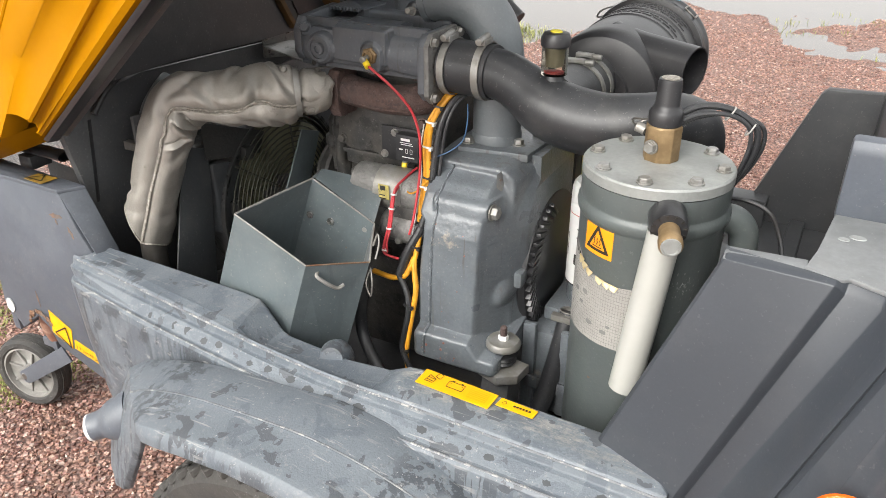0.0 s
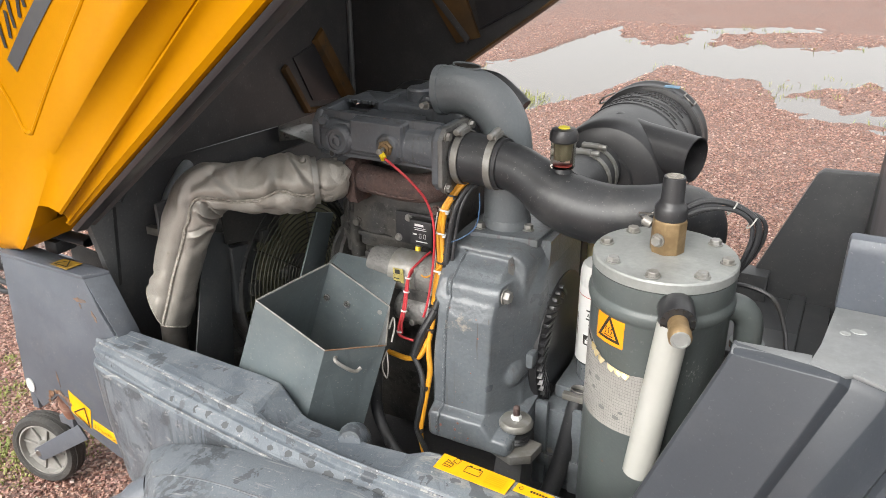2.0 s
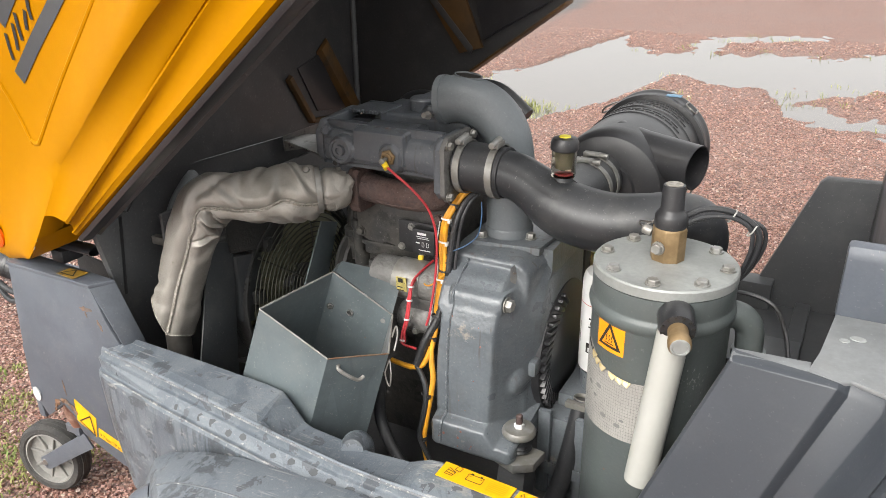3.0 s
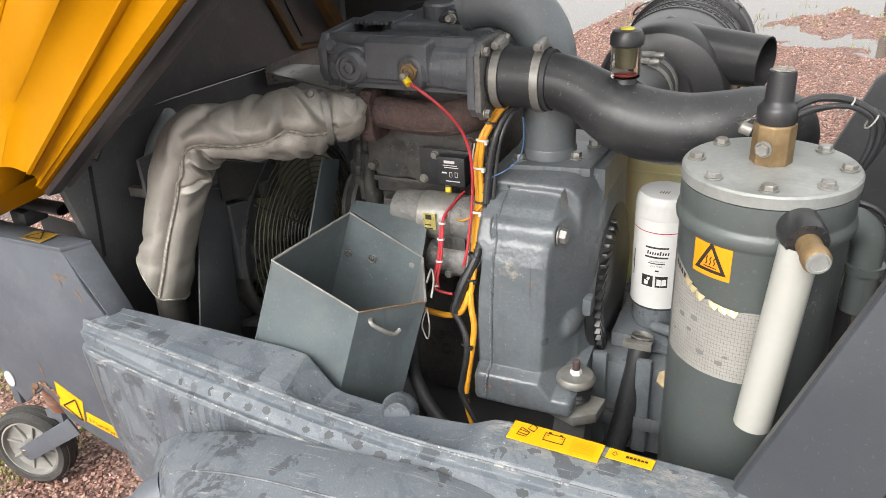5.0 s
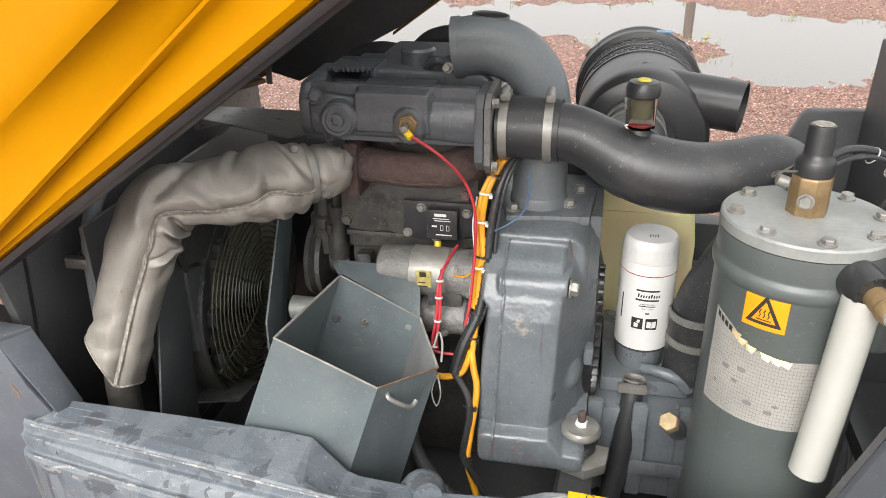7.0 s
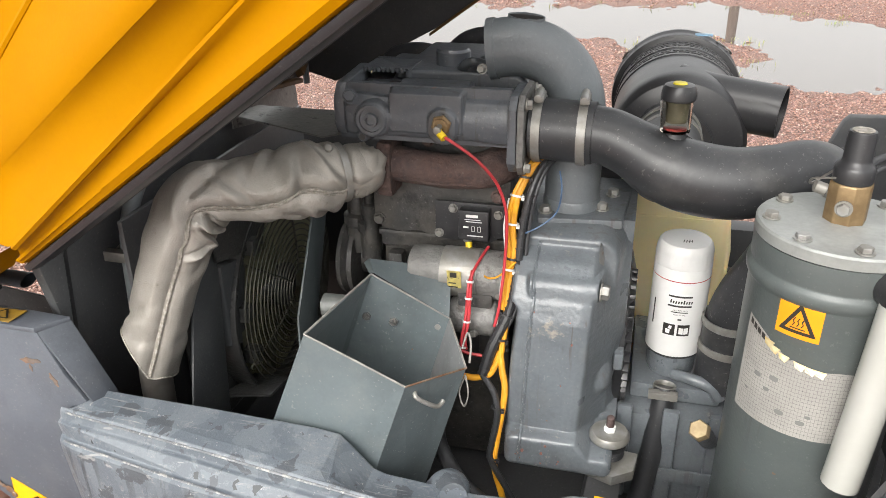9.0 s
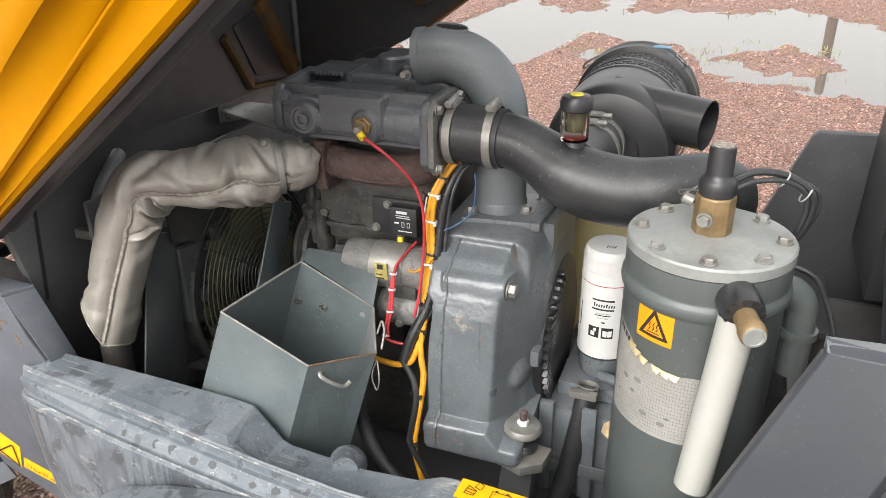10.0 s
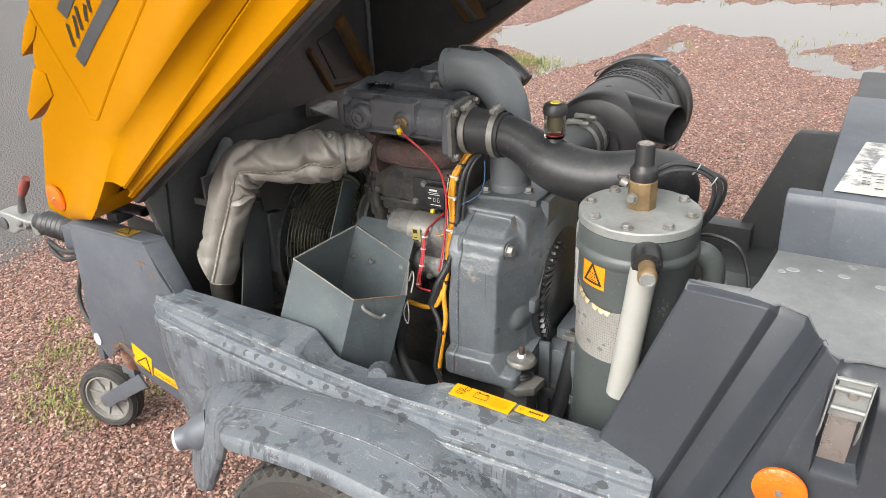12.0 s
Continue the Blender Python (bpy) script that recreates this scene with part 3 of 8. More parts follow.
def make_grass():
    rng = np.random.default_rng(9)
    verts, faces = [], []

    def tuft(x, y, n, tall, spread):
        h = ground_height(x, y)
        for _ in range(n):
            bx, by = x + rng.normal(0, spread), y + rng.normal(0, spread)
            a, lean, t = rng.uniform(0, 6.28), rng.uniform(0.2, 1.1), tall * rng.uniform(0.5, 1.1)
            dx, dy = math.cos(a), math.sin(a)
            w = 0.0016 + 0.0012 * rng.random()
            k = len(verts)
            verts.extend([(bx - dy * w, by + dx * w, h), (bx + dy * w, by - dx * w, h), (bx + dx * lean * t * 0.4 + dy * w, by + dy * lean * t * 0.4 - dx * w, h + t * 0.6), (bx + dx * lean * t * 0.4 - dy * w, by + dy * lean * t * 0.4 + dx * w, h + t * 0.6), (bx + dx * lean * t, by + dy * lean * t, h + t * 0.85)])
            faces.extend([(k, k + 1, k + 2, k + 3), (k + 3, k + 2, k + 4)])

    for x, y in ((-1.86, 0.82), (-1.79, 0.88), (-1.88, 0.93), (-1.75, 0.92), (-2.05, 0.95), (-1.98, 1.19), (-2.03, 1.08), (-2.24, 1.2), (-1.93, 0.88), (-1.83, 0.97), (-2.1, 1.04), (-1.7, 0.86), (-1.1, 0.47), (-1.93, 1.3), (-1.66, 1.03)):
        tuft(x, y, 105, 0.016, 0.042)
    for _ in range(420):
        x, y = rng.uniform(-3.4, 2.6), rng.uniform(4.6, 9.8)
        s = shore(x, y)
        if -0.10 < s < 0.12:
            tuft(x, y, 9, 0.045, 0.05)
    for _ in range(25):
        x, y = -2.2 + rng.normal(0, 0.12), 5.3 + rng.normal(0, 0.12)
        tuft(x, y, 26, 0.05, 0.06)
    me = bpy.data.meshes.new("grass")
    me.from_pydata(verts, [], faces)
    me.materials.append(material("sparse_grass", (0.15, 0.205, 0.045), 0.6, second=(0.25, 0.25, 0.08), patch=9, bump=0))
    tagged(new("grass", me), "sparse short grass sprouting through the gravel", "grass", kind="stuff")


make_grass()


def make_distance():
    """The post and trees that the puddles mirror."""
    post = thing("wooden_post", (1.45, 19.9, 0.0), "weathered brown wooden post beyond the puddles", "post")
    bm = B()
    lathe(bm, [(0.12, -0.2), (0.115, 1.8), (0.10, 3.4), (0.06, 3.45)], (1.45, 19.9, 0), n=14)
    part("shaft", bm, material("weathered_post", (0.14, 0.09, 0.06), 0.8, second=(0.09, 0.06, 0.045), patch=5, stretch=(1, 1, 0.1)), post)
    rng = random.Random(5)
    leaf = material("far_foliage", (0.06, 0.075, 0.03), 0.8, second=(0.04, 0.05, 0.022), patch=1.2, bump=0)
    bark = material("far_bark", (0.06, 0.05, 0.04), 0.9)
    for k, x in enumerate((3.2, 5.4, 9.8, 15.3, 21.0, 27.0)):
        y = 58 + rng.uniform(-3, 3)
        tall = rng.uniform(5.2, 6.6)
        t = thing("tree", (x, y, 0.0), "far broadleaf tree beyond the yard", "tree", "far trees")
        bm = B()
        tube(bm, [(x, y, -0.2), (x + 0.2, y, tall * 0.35), (x + 0.1, y + 0.2, tall * 0.8)], [0.28, 0.2, 0.06], 8, 3)
        for q in range(5):
            a = rng.uniform(0, 6.28)
            tube(bm, [(x + 0.15, y, tall * (0.3 + 0.08 * q)), (x + 1.4 * math.cos(a), y + 1.4 * math.sin(a), tall * (0.45 + 0.09 * q))], [0.09, 0.03], 6, 2)
        part("trunk", bm, bark, t)
        vs, fs = [], []
        for q in range(900):
            a, u = rng.uniform(0, 6.28), rng.random()
            rad = (2.4 * math.sin(math.pi * (0.15 + 0.8 * u)) ** 0.8) * rng.uniform(0.5, 1.08) * (1 + 0.25 * math.sin(3 * a + k))
            c = Vector((x + rad * math.cos(a), y + rad * math.sin(a), tall * (0.28 + 0.72 * u)))
            d1, d2 = Vector((rng.gauss(0, 1), rng.gauss(0, 1), rng.gauss(0, 1))).normalized() * 0.22, Vector((rng.gauss(0, 1), rng.gauss(0, 1), rng.gauss(0, 1))).normalized() * 0.16
            i0 = len(vs)
            vs += [tuple(c - d1), tuple(c + d2), tuple(c + d1), tuple(c - d2)]
            fs.append((i0, i0 + 1, i0 + 2, i0 + 3))
        me = bpy.data.meshes.new("crown")
        me.from_pydata(vs, [], fs)
        me.materials.append(leaf)
        ob = new("crown", me)
        ob.parent = t
        ob.matrix_parent_inverse = root_pose(t).inverted()




# ---- marks, letters and stickers ----
def flat_marks(name, mat, parent, o, ux, uy, shapes, lift=0.0012):
    """Thin marks on a plane: o is its corner, ux and uy its two directions; each shape is a polygon in metres."""
    o, ux, uy = Vector(o), Vector(ux).normalized(), Vector(uy).normalized()
    nrm = ux.cross(uy)
    bm = B()
    for pts in shapes:
        bm.faces.new([bm.verts.new(o + ux * a + uy * b + nrm * lift) for a, b in pts])
    me = bpy.data.meshes.new(name)
    bm.to_mesh(me)
    bm.free()
    me.materials.append(mat)
    ob = new(name, me)
    ob.parent = parent
    ob.matrix_parent_inverse = root_pose(parent).inverted()
    return ob


def bar(x0, y0, x1, y1):
    return [(x0, y0), (x1, y0), (x1, y1), (x0, y1)]


def stroke(x0, y0, x1, y1, w):
    d = Vector((x1 - x0, y1 - y0)).normalized()
    a, b = -d.y * w / 2, d.x * w / 2
    return [(x0 + a, y0 + b), (x0 - a, y0 - b), (x1 - a, y1 - b), (x1 + a, y1 + b)]


def outline(pts, w):
    return [stroke(*p, *q, w) for p, q in zip(pts, pts[1:] + pts[:1])]


def wrap(name, mat, parent, centre, r, shapes, label=""):
    """Thin marks on an upright cylinder: each shape is a polygon of (degrees round it, height)."""
    bm = B()
    for pts in shapes:
        poly = []
        for (a0, z0), (a1, z1) in zip(pts, pts[1:] + pts[:1]):
            k = max(1, int(abs(a1 - a0) / 4))
            poly += [(a0 + (a1 - a0) * i / k, z0 + (z1 - z0) * i / k) for i in range(k)]
        lo, hi = min(p[0] for p in poly), max(p[0] for p in poly)
        vs = [bm.verts.new((centre[0] + r * math.cos(radians(a)), centre[1] + r * math.sin(radians(a)), z)) for a, z in poly]
        if hi - lo > 8 and len(pts) == 4 and abs(pts[0][0] - pts[3][0]) < 0.01 and abs(pts[1][0] - pts[2][0]) < 0.01:
            bmesh.ops.delete(bm, geom=vs, context="VERTS")
            k = max(1, int((hi - lo) / 3))
            a = [pts[0][0] + (pts[1][0] - pts[0][0]) * i / k for i in range(k + 1)]
            lowz = [pts[0][1] + (pts[1][1] - pts[0][1]) * i / k for i in range(k + 1)]
            topz = [pts[3][1] + (pts[2][1] - pts[3][1]) * i / k for i in range(k + 1)]
            rows = [[bm.verts.new((centre[0] + r * math.cos(radians(q)), centre[1] + r * math.sin(radians(q)), z)) for q, z in zip(a, zz)] for zz in (lowz, topz)]
            for j in range(k):
                bm.faces.new((rows[0][j], rows[0][j + 1], rows[1][j + 1], rows[1][j]))
        else:
            bm.faces.new(vs)
    return part(name, bm, mat, parent, label)


def writing(name, text, size, mat, parent, o, ux, uy, lift=0.0015):
    """Built-in letters as a flat mesh on a plane."""
    cu = bpy.data.curves.new(name, "FONT")
    cu.body, cu.size = text, size
    tmp = new(name + "_shape", cu)
    dg = bpy.context.evaluated_depsgraph_get()
    me = bpy.data.meshes.new_from_object(tmp.evaluated_get(dg))
    bpy.data.objects.remove(tmp)
    ux, uy = Vector(ux).normalized(), Vector(uy).normalized()
    nz = ux.cross(uy)
    m = Matrix((ux, uy, nz)).transposed().to_4x4()
    me.transform(Matrix.Translation(Vector(o) + nz * lift) @ m)
    me.materials.clear()
    me.materials.append(mat)
    ob = new(name, me)
    ob.parent = parent
    ob.matrix_parent_inverse = root_pose(parent).inverted()
    return ob


TRIANGLE = [(0.0, 0.0), (1.0, 0.0), (0.5, 0.87)]


# ---- compressor body ----
body = thing("portable_compressor", (-0.6, 1.2, 0.25), "dark grey towable air compressor, rail wet and scratched", "compressor")


def rail_section(x, top, inner, crest, low):
    """Across the rail: inner face, top, worn crest with a step below it, sloping shelf, rounded edge, side."""
    cz = 0.581 - 0.010 * min(1.0, max(0.0, (x + 1.12) / 0.5))
    k = 0.24 if x < -1.1 else 0.0
    deep = 0.40 - 0.10 * min(1.0, max(0.0, (-0.9 - x) / 0.15))
    return [(x + k * 0.19, inner + 0.004, deep), (x, inner, top - 0.005), (x, inner - 0.005, top), (x, crest + 0.016, min(top, cz + 0.008)), (x, crest + 0.002, cz + 0.004), (x, crest - 0.002, cz), (x, crest - 0.005, cz - 0.011), (x, crest - 0.012, cz - 0.013),
            (x, low + 0.004, 0.5475), (x + k * 0.01, low - 0.002, 0.5465), (x + k * 0.01, low - 0.006, 0.541), (x + k * 0.02, low - 0.008, 0.53), (x + k * 0.09, low - 0.012, 0.42), (x + k * 0.19, low - 0.012, deep)]


def make_rail():
    bm = B()
    rows = [(-1.163, 0.553, 0.802, 0.775, 0.762), (-1.150, 0.578, 0.812, 0.772, 0.756), (-1.130, 0.592, 0.820, 0.769, 0.750), (-0.95, 0.590, 0.820, 0.750, 0.722), (-0.80, 0.589, 0.816, 0.733, 0.703), (-0.765, 0.587, 0.814, 0.729, 0.699), (-0.752, 0.576, 0.812, 0.728, 0.698), (-0.718, 0.546, 0.806, 0.724, 0.693), (-0.70, 0.543, 0.803, 0.722, 0.691),
            (-0.58, 0.545, 0.792, 0.712, 0.679), (-0.50, 0.560, 0.783, 0.710, 0.675), (-0.462, 0.584, 0.775, 0.710, 0.674), (-0.445, 0.588, 0.773, 0.710, 0.674), (-0.2, 0.584, 0.770, 0.706, 0.670), (-0.092, 0.580, 0.768, 0.702, 0.668), (-0.082, 0.572, 0.765, 0.704, 0.674)]
    loft(bm, [rail_section(*r) for r in rows])
    side = part("side_rail", bm, RAILGREY, body, "scuffed moulded grey rail with damp blotches", 0.0018, 2)
    side.data.polygons.foreach_set("use_smooth", [False] * len(side.data.polygons))
    rng = random.Random(12)
    wet = material("wet_splash", (0.036, 0.040, 0.045), 0.55, second=(0.045, 0.05, 0.055), patch=40, bump=0)
    names = [r[0] for r in rows]
    for k, x in enumerate((-1.10, -1.06, -1.03, -0.93, -0.87, -0.84, -0.80, -0.77, -0.70, -0.665, -0.62, -0.585, -0.55, -0.50, -0.40, -0.33, -0.30, -0.22, -0.15)):
        cr, lo = np.interp(x, names, [r[3] for r in rows]) - 0.013, np.interp(x, names, [r[4] for r in rows]) + 0.005
        czz = 0.581 - 0.010 * min(1.0, max(0.0, (x + 1.12) / 0.5)) - 0.013
        u = rng.uniform(0.25, 0.75)
        rad = min(rng.uniform(0.004, 0.0125), 0.48 * (cr - lo) * min(u, 1 - u) * 2 + 0.002)
        spikes = 22
        bm = B()
        ring_pts = []
        for q in range(spikes):
            a = 2 * math.pi * q / spikes
            rr = rad * (0.72 + 0.22 * rng.random() + (0.25 * rng.random() if q % 3 == 0 else 0.0))
            y = min(cr, max(lo, lo + (cr - lo) * u + rr * 0.75 * math.sin(a)))
            ring_pts.append(bm.verts.new((x + rr * 1.25 * math.cos(a), y, 0.5475 + (czz - 0.5475) * (y - lo + 0.001) / (cr - lo + 0.002) + 0.0006)))
        bm.faces.new(ring_pts)
        part("splash", bm, wet, side, "dark wet splash")
    # Pale strips over crest and shelf edge: painted highlights together with real scuffs.
    litedge = material("highlit_scuffed_edge", (0.17, 0.18, 0.19), 0.6, second=(0.11, 0.118, 0.128), patch=30, wear=(0.3, 0.3, 0.285), wear_scale=70, wear_from=0.52, bump=0.3)
    for pick in (5, 9):
        bm = B()
        tube(bm, [rail_section(*r)[pick] for r in rows[1:-1]], 0.0016, 6, 2)
        part("worn_edge", bm, litedge, side, "pale strip painting the edge highlight, with scuffs")
    bm = B()
    tube(bm, [(-0.635, 0.83, 0.49), (-0.617, 0.805, 0.528), (-0.605, 0.775, 0.545)], [0.027, 0.027, 0.018], 18)
    part("catch_stub", bm, RAILGREY, side)
    # service stickers along the top
    ux, uy = (1, -0.03, -0.012), (0.03, 1, 0)
    o = (-0.437, 0.743, 0.5893)
    bm = B()
    slab(bm, [(-0.436, 0.7385, 0.5897), (-0.325, 0.734, 0.5882), (-0.323, 0.766, 0.5882), (-0.435, 0.771, 0.5897)], 0.001, (0, 0, 1))
    st = part("service_sticker", bm, STICKY, side, "yellow service sticker with worn pictograms")
    hand = outline([(0.010, 0.006), (0.022, 0.006), (0.024, 0.012), (0.012, 0.016)], 0.0009) + [stroke(0.011, 0.009, 0.023, 0.008, 0.0009), stroke(0.011, 0.0125, 0.023, 0.0115, 0.0009)] + outline([(0.020, 0.016), (0.028, 0.014), (0.030, 0.020), (0.023, 0.023)], 0.001)
    cell = outline([(0.042, 0.008), (0.066, 0.008), (0.066, 0.017), (0.042, 0.017)], 0.001) + [bar(0.045, 0.017, 0.049, 0.019), bar(0.059, 0.017, 0.063, 0.019), stroke(0.044, 0.0145, 0.047, 0.0145, 0.0007), stroke(0.061, 0.0145, 0.064, 0.0145, 0.0007)]
    flat_marks("pictogram", INK, st, (-0.436, 0.7385, 0.5897), (0.111, -0.0045, -0.0015), (0.001, 0.0325, 0), [[(x, y * 1.42) for x, y in q] for q in hand + cell])
    book = material("faded_sticker_print", (0.7, 0.36, 0.004), 0.4, bump=0)
    flat_marks("pictogram", book, st, (-0.436, 0.7385, 0.5897), (0.111, -0.0045, -0.0015), (0.001, 0.0325, 0), outline([(0.076, 0.006), (0.103, 0.006), (0.103, 0.026), (0.076, 0.026)], 0.0009) + [bar(0.077, 0.007 + k * 0.0036, 0.102, 0.0085 + k * 0.0036) for k in range(5)])
    bm = B()
    slab(bm, [(-0.319, 0.747, 0.5882), (-0.266, 0.7445, 0.5875), (-0.264, 0.7605, 0.5875), (-0.317, 0.764, 0.5882)], 0.001, (0, 0, 1))
    st = part("oil_sticker", bm, STICKY, side, "small yellow oil sticker")
    marks = outline([(0.006, 0.007), (0.009, 0.0045), (0.012, 0.007), (0.009, 0.012)], 0.0008) + [bar(0.022 + k * 0.0043, 0.006, 0.0252 + k * 0.0043, 0.0095) for k in range(6)]
    flat_marks("print", INK, st, (-0.319, 0.747, 0.5882), (0.056, -0.002, -0.0007), (0.0015, 0.0165, 0), marks)
    bm = B()
    prism(bm, [(1.62, 0.40), (1.62, 0.575), (1.67, 0.575), (1.70, 0.54), (1.71, 0.40)], "x", -1.13, -0.1)
    part("far_rail", bm, SMOOTHBLACK, body, bevel=0.003)
    return side


side_rail = make_rail()


def make_fender():
    bm = B()
    # each row: inner end, outer end, the way the sheet is thick, the way its lip drops
    front, top = (0.014, 0.006, -0.001), (0.0, 0.0, -0.012)
    rows = [((-0.962, 0.615, 0.262), (-0.897, 0.580, 0.316), front, (0.012, 0.004, 0.0)), ((-0.979, 0.624, 0.290), (-0.864, 0.573, 0.376), front, (0.014, 0.002, -0.002)), ((-0.986, 0.640, 0.335), (-0.828, 0.568, 0.446), front, (0.015, 0.0, -0.006)), ((-0.984, 0.660, 0.378), (-0.806, 0.562, 0.492), front, (0.015, -0.002, -0.010)),
            ((-0.976, 0.680, 0.428), (-0.792, 0.555, 0.513), (0.012, 0.004, -0.006), (0.012, -0.004, -0.016)), ((-0.958, 0.688, 0.464), (-0.782, 0.549, 0.521), (0.006, 0.002, -0.011), (0.008, -0.006, -0.020)), ((-0.915, 0.690, 0.492), (-0.765, 0.545, 0.527), top, (0.004, -0.008, -0.024)), ((-0.83, 0.688, 0.524), (-0.730, 0.541, 0.536), top, (0.003, -0.010, -0.024)),
            ((-0.745, 0.686, 0.543), (-0.675, 0.540, 0.544), top, (0.0, -0.011, -0.024)), ((-0.635, 0.682, 0.555), (-0.600, 0.540, 0.549), top, (0.0, -0.011, -0.024))]
    for x, z in ((-0.52, 0.557), (-0.43, 0.545), (-0.36, 0.525), (-0.31, 0.50), (-0.27, 0.46), (-0.24, 0.40), (-0.22, 0.32)):
        rows.append(((x, 0.686, z + 0.004), (x, 0.540, z - 0.012), top, (0.0, -0.011, -0.024)))
    rings = []
    for i, o, thick, drop in rows:
        i, o, thick, drop = Vector(i), Vector(o), Vector(thick), Vector(drop)
        up = -thick.normalized()
        rings.append([i, i.lerp(o, 0.25) + up * 0.004, i.lerp(o, 0.54) + up * 0.005, i.lerp(o, 0.58) + up * 0.003, i.lerp(o, 0.86) + up * 0.002, o, o + drop * 0.4 + Vector((0, -0.003, 0)), o + drop, o + drop * 1.1 + Vector((0.002, 0.006, 0)), o.lerp(i, 0.12) + thick * 1.3, i + thick])
    loft(bm, rings)
    f = part("fender", bm, PALERAIL, body, "scratched grey mudguard with dried drip marks", 0.002)
    # Pale line paints a highlight along the fender's fold, scuffed in places.
    bm = B()
    tube(bm, [r[2] for r in rings[5:13]], 0.0012, 6, 3)
    part("worn_edge", bm, material("highlit_scuffed_crease", (0.17, 0.18, 0.19), 0.6, second=(0.10, 0.108, 0.118), patch=25, wear=(0.3, 0.3, 0.285), wear_scale=70, wear_from=0.54), f, "pale strip painting the crease highlight, with scuffs")
    bm = B()
    tube(bm, [(-0.905, 0.640, 0.424), (-0.930, 0.620, 0.414), (-0.945, 0.609, 0.409), (-0.960, 0.598, 0.404)], [0.040, 0.034, 0.0245, 0.0225], 24)
    lamp = part("marker_lamp", bm, BODY, f)
    bm = B()
    lathe(bm, [(0.0225, -0.001), (0.022, 0.005), (0.015, 0.009), (0.003, 0.010)], (-0.960, 0.598, 0.404), (-0.8, -0.56, -0.2), 24)
    part("lens", bm, LAMPGLASS, lamp)


make_fender()


def make_front():
    bm = B()
    loft(bm, [[(-1.415, y, 0.700), (-1.185, y, 0.702), (-1.155, y, 0.63), (-1.09, y, 0.53), (-1.06, y, 0.29), (-1.19, y, 0.292), (-1.30, y, 0.335), (-1.318, y, 0.372), (-1.345, y, 0.392), (-1.37, y, 0.372), (-1.405, y, 0.345), (-1.445, y, 0.40)] for y in (0.788, 0.800)])
    fp = part("front_panel", bm, BODY, body, "grey front side panel with chipped rusty hole", 0.002)
    bm = B()
    slab(bm, [(-1.186, 0.789, 0.702), (-1.158, 0.826, 0.700), (-1.105, 0.836, 0.555), (-1.085, 0.79, 0.53)], 0.006, (0.9, -0.3, 0.3))
    part("return_flange", bm, BODY, fp, bevel=0.0015)
    bm = B()
    for a in range(9):
        t = math.pi * (0.15 + a * 0.1)
        p = Vector((-1.337 + 0.034 * math.cos(t), 0.786, 0.368 + 0.036 * math.sin(t)))
        lathe(bm, [(0.0055 + 0.0025 * math.sin(a * 2.3), 0), (0.004, 0.0012)], p, (0, -1, 0), 9)
    part("rust_edge", bm, EDGE, fp, "rusty chipped edge of a hole")
    rng = random.Random(31)
    for x0, z0, x1, z1, wide in ((-1.222, 0.646, -1.188, 0.647, 0.0075), (-1.179, 0.630, -1.169, 0.608, 0.005), (-1.208, 0.640, -1.206, 0.628, 0.003), (-1.330, 0.455, -1.327, 0.418, 0.003)):
        along = Vector((x1 - x0, 0, z1 - z0))
        over = Vector((-along.z, 0, along.x)).normalized()
        edge = [Vector((x0, 0.7872, z0)) + along * k / 8 + over * q * wide * (0.35 + 0.65 * rng.random()) * math.sin(math.pi * (k + 0.6) / 9.2) for q in (1, -1) for k in (range(9) if q > 0 else range(8, -1, -1))]
        bm = B()
        slab(bm, edge, 0.0008, (0, -1, 0))
        part("rust_patch", bm, RUST_STREAK, fp, "orange rust streak")
    bm = B()
    lathe(bm, [(0.012, 0), (0.012, 0.002)], (-1.425, 0.787, 0.395), (0, -1, 0), 20, 1.4)
    part("plug", bm, LAMPGLASS, fp)
    bm = B()
    slab(bm, [(-1.418, 0.786, 0.703), (-1.182, 0.786, 0.702), (-1.156, 0.825, 0.702), (-1.245, 0.828, 0.703), (-1.33, 0.832, 0.703), (-1.415, 0.84, 0.703)], 0.008, (0, 0, 1))
    part("front_ledge", bm, BODY, body, "grey folded ledge with water marks", 0.002)
    # warning sticker on the ledge
    bm = B()
    slab(bm, [(-1.272, 0.790, 0.7058), (-1.222, 0.787, 0.7058), (-1.219, 0.819, 0.7058), (-1.268, 0.817, 0.7058)], 0.001, (0, 0, 1))
    st = part("warning_sticker", bm, GRUBBY, body, "grubby yellow triangle warning sticker")
    tri = [(0.008 + 0.034 * a, 0.004 + 0.024 * b) for a, b in TRIANGLE]
    flat_marks("triangle", INK, st, (-1.272, 0.790, 0.7058), (1, 0, 0), (0, 1, 0), outline(tri, 0.0028))
    # stickers low on the side
    bm = B()
    slab(bm, [(-1.304, 0.7868, 0.418), (-1.247, 0.7868, 0.388), (-1.257, 0.7868, 0.340), (-1.308, 0.7868, 0.366)], 0.001, (0, -1, 0))
    st = part("warning_sticker", bm, STICKY, fp, "yellow triangle warning sticker")
    flat_marks("triangle", INK, st, (-1.306, 0.7868, 0.366), (0.866, 0, -0.5), (0.5, 0, 0.866), outline([(0.006, 0.006), (0.052, 0.004), (0.026, 0.042)], 0.003))
    bm = B()
    slab(bm, [(-1.245, 0.7868, 0.366), (-1.170, 0.7868, 0.345), (-1.174, 0.7868, 0.324), (-1.250, 0.7868, 0.344)], 0.001, (0, -1, 0))
    st = part("pressure_sticker", bm, STICKY, fp, "yellow tyre pressure sticker")
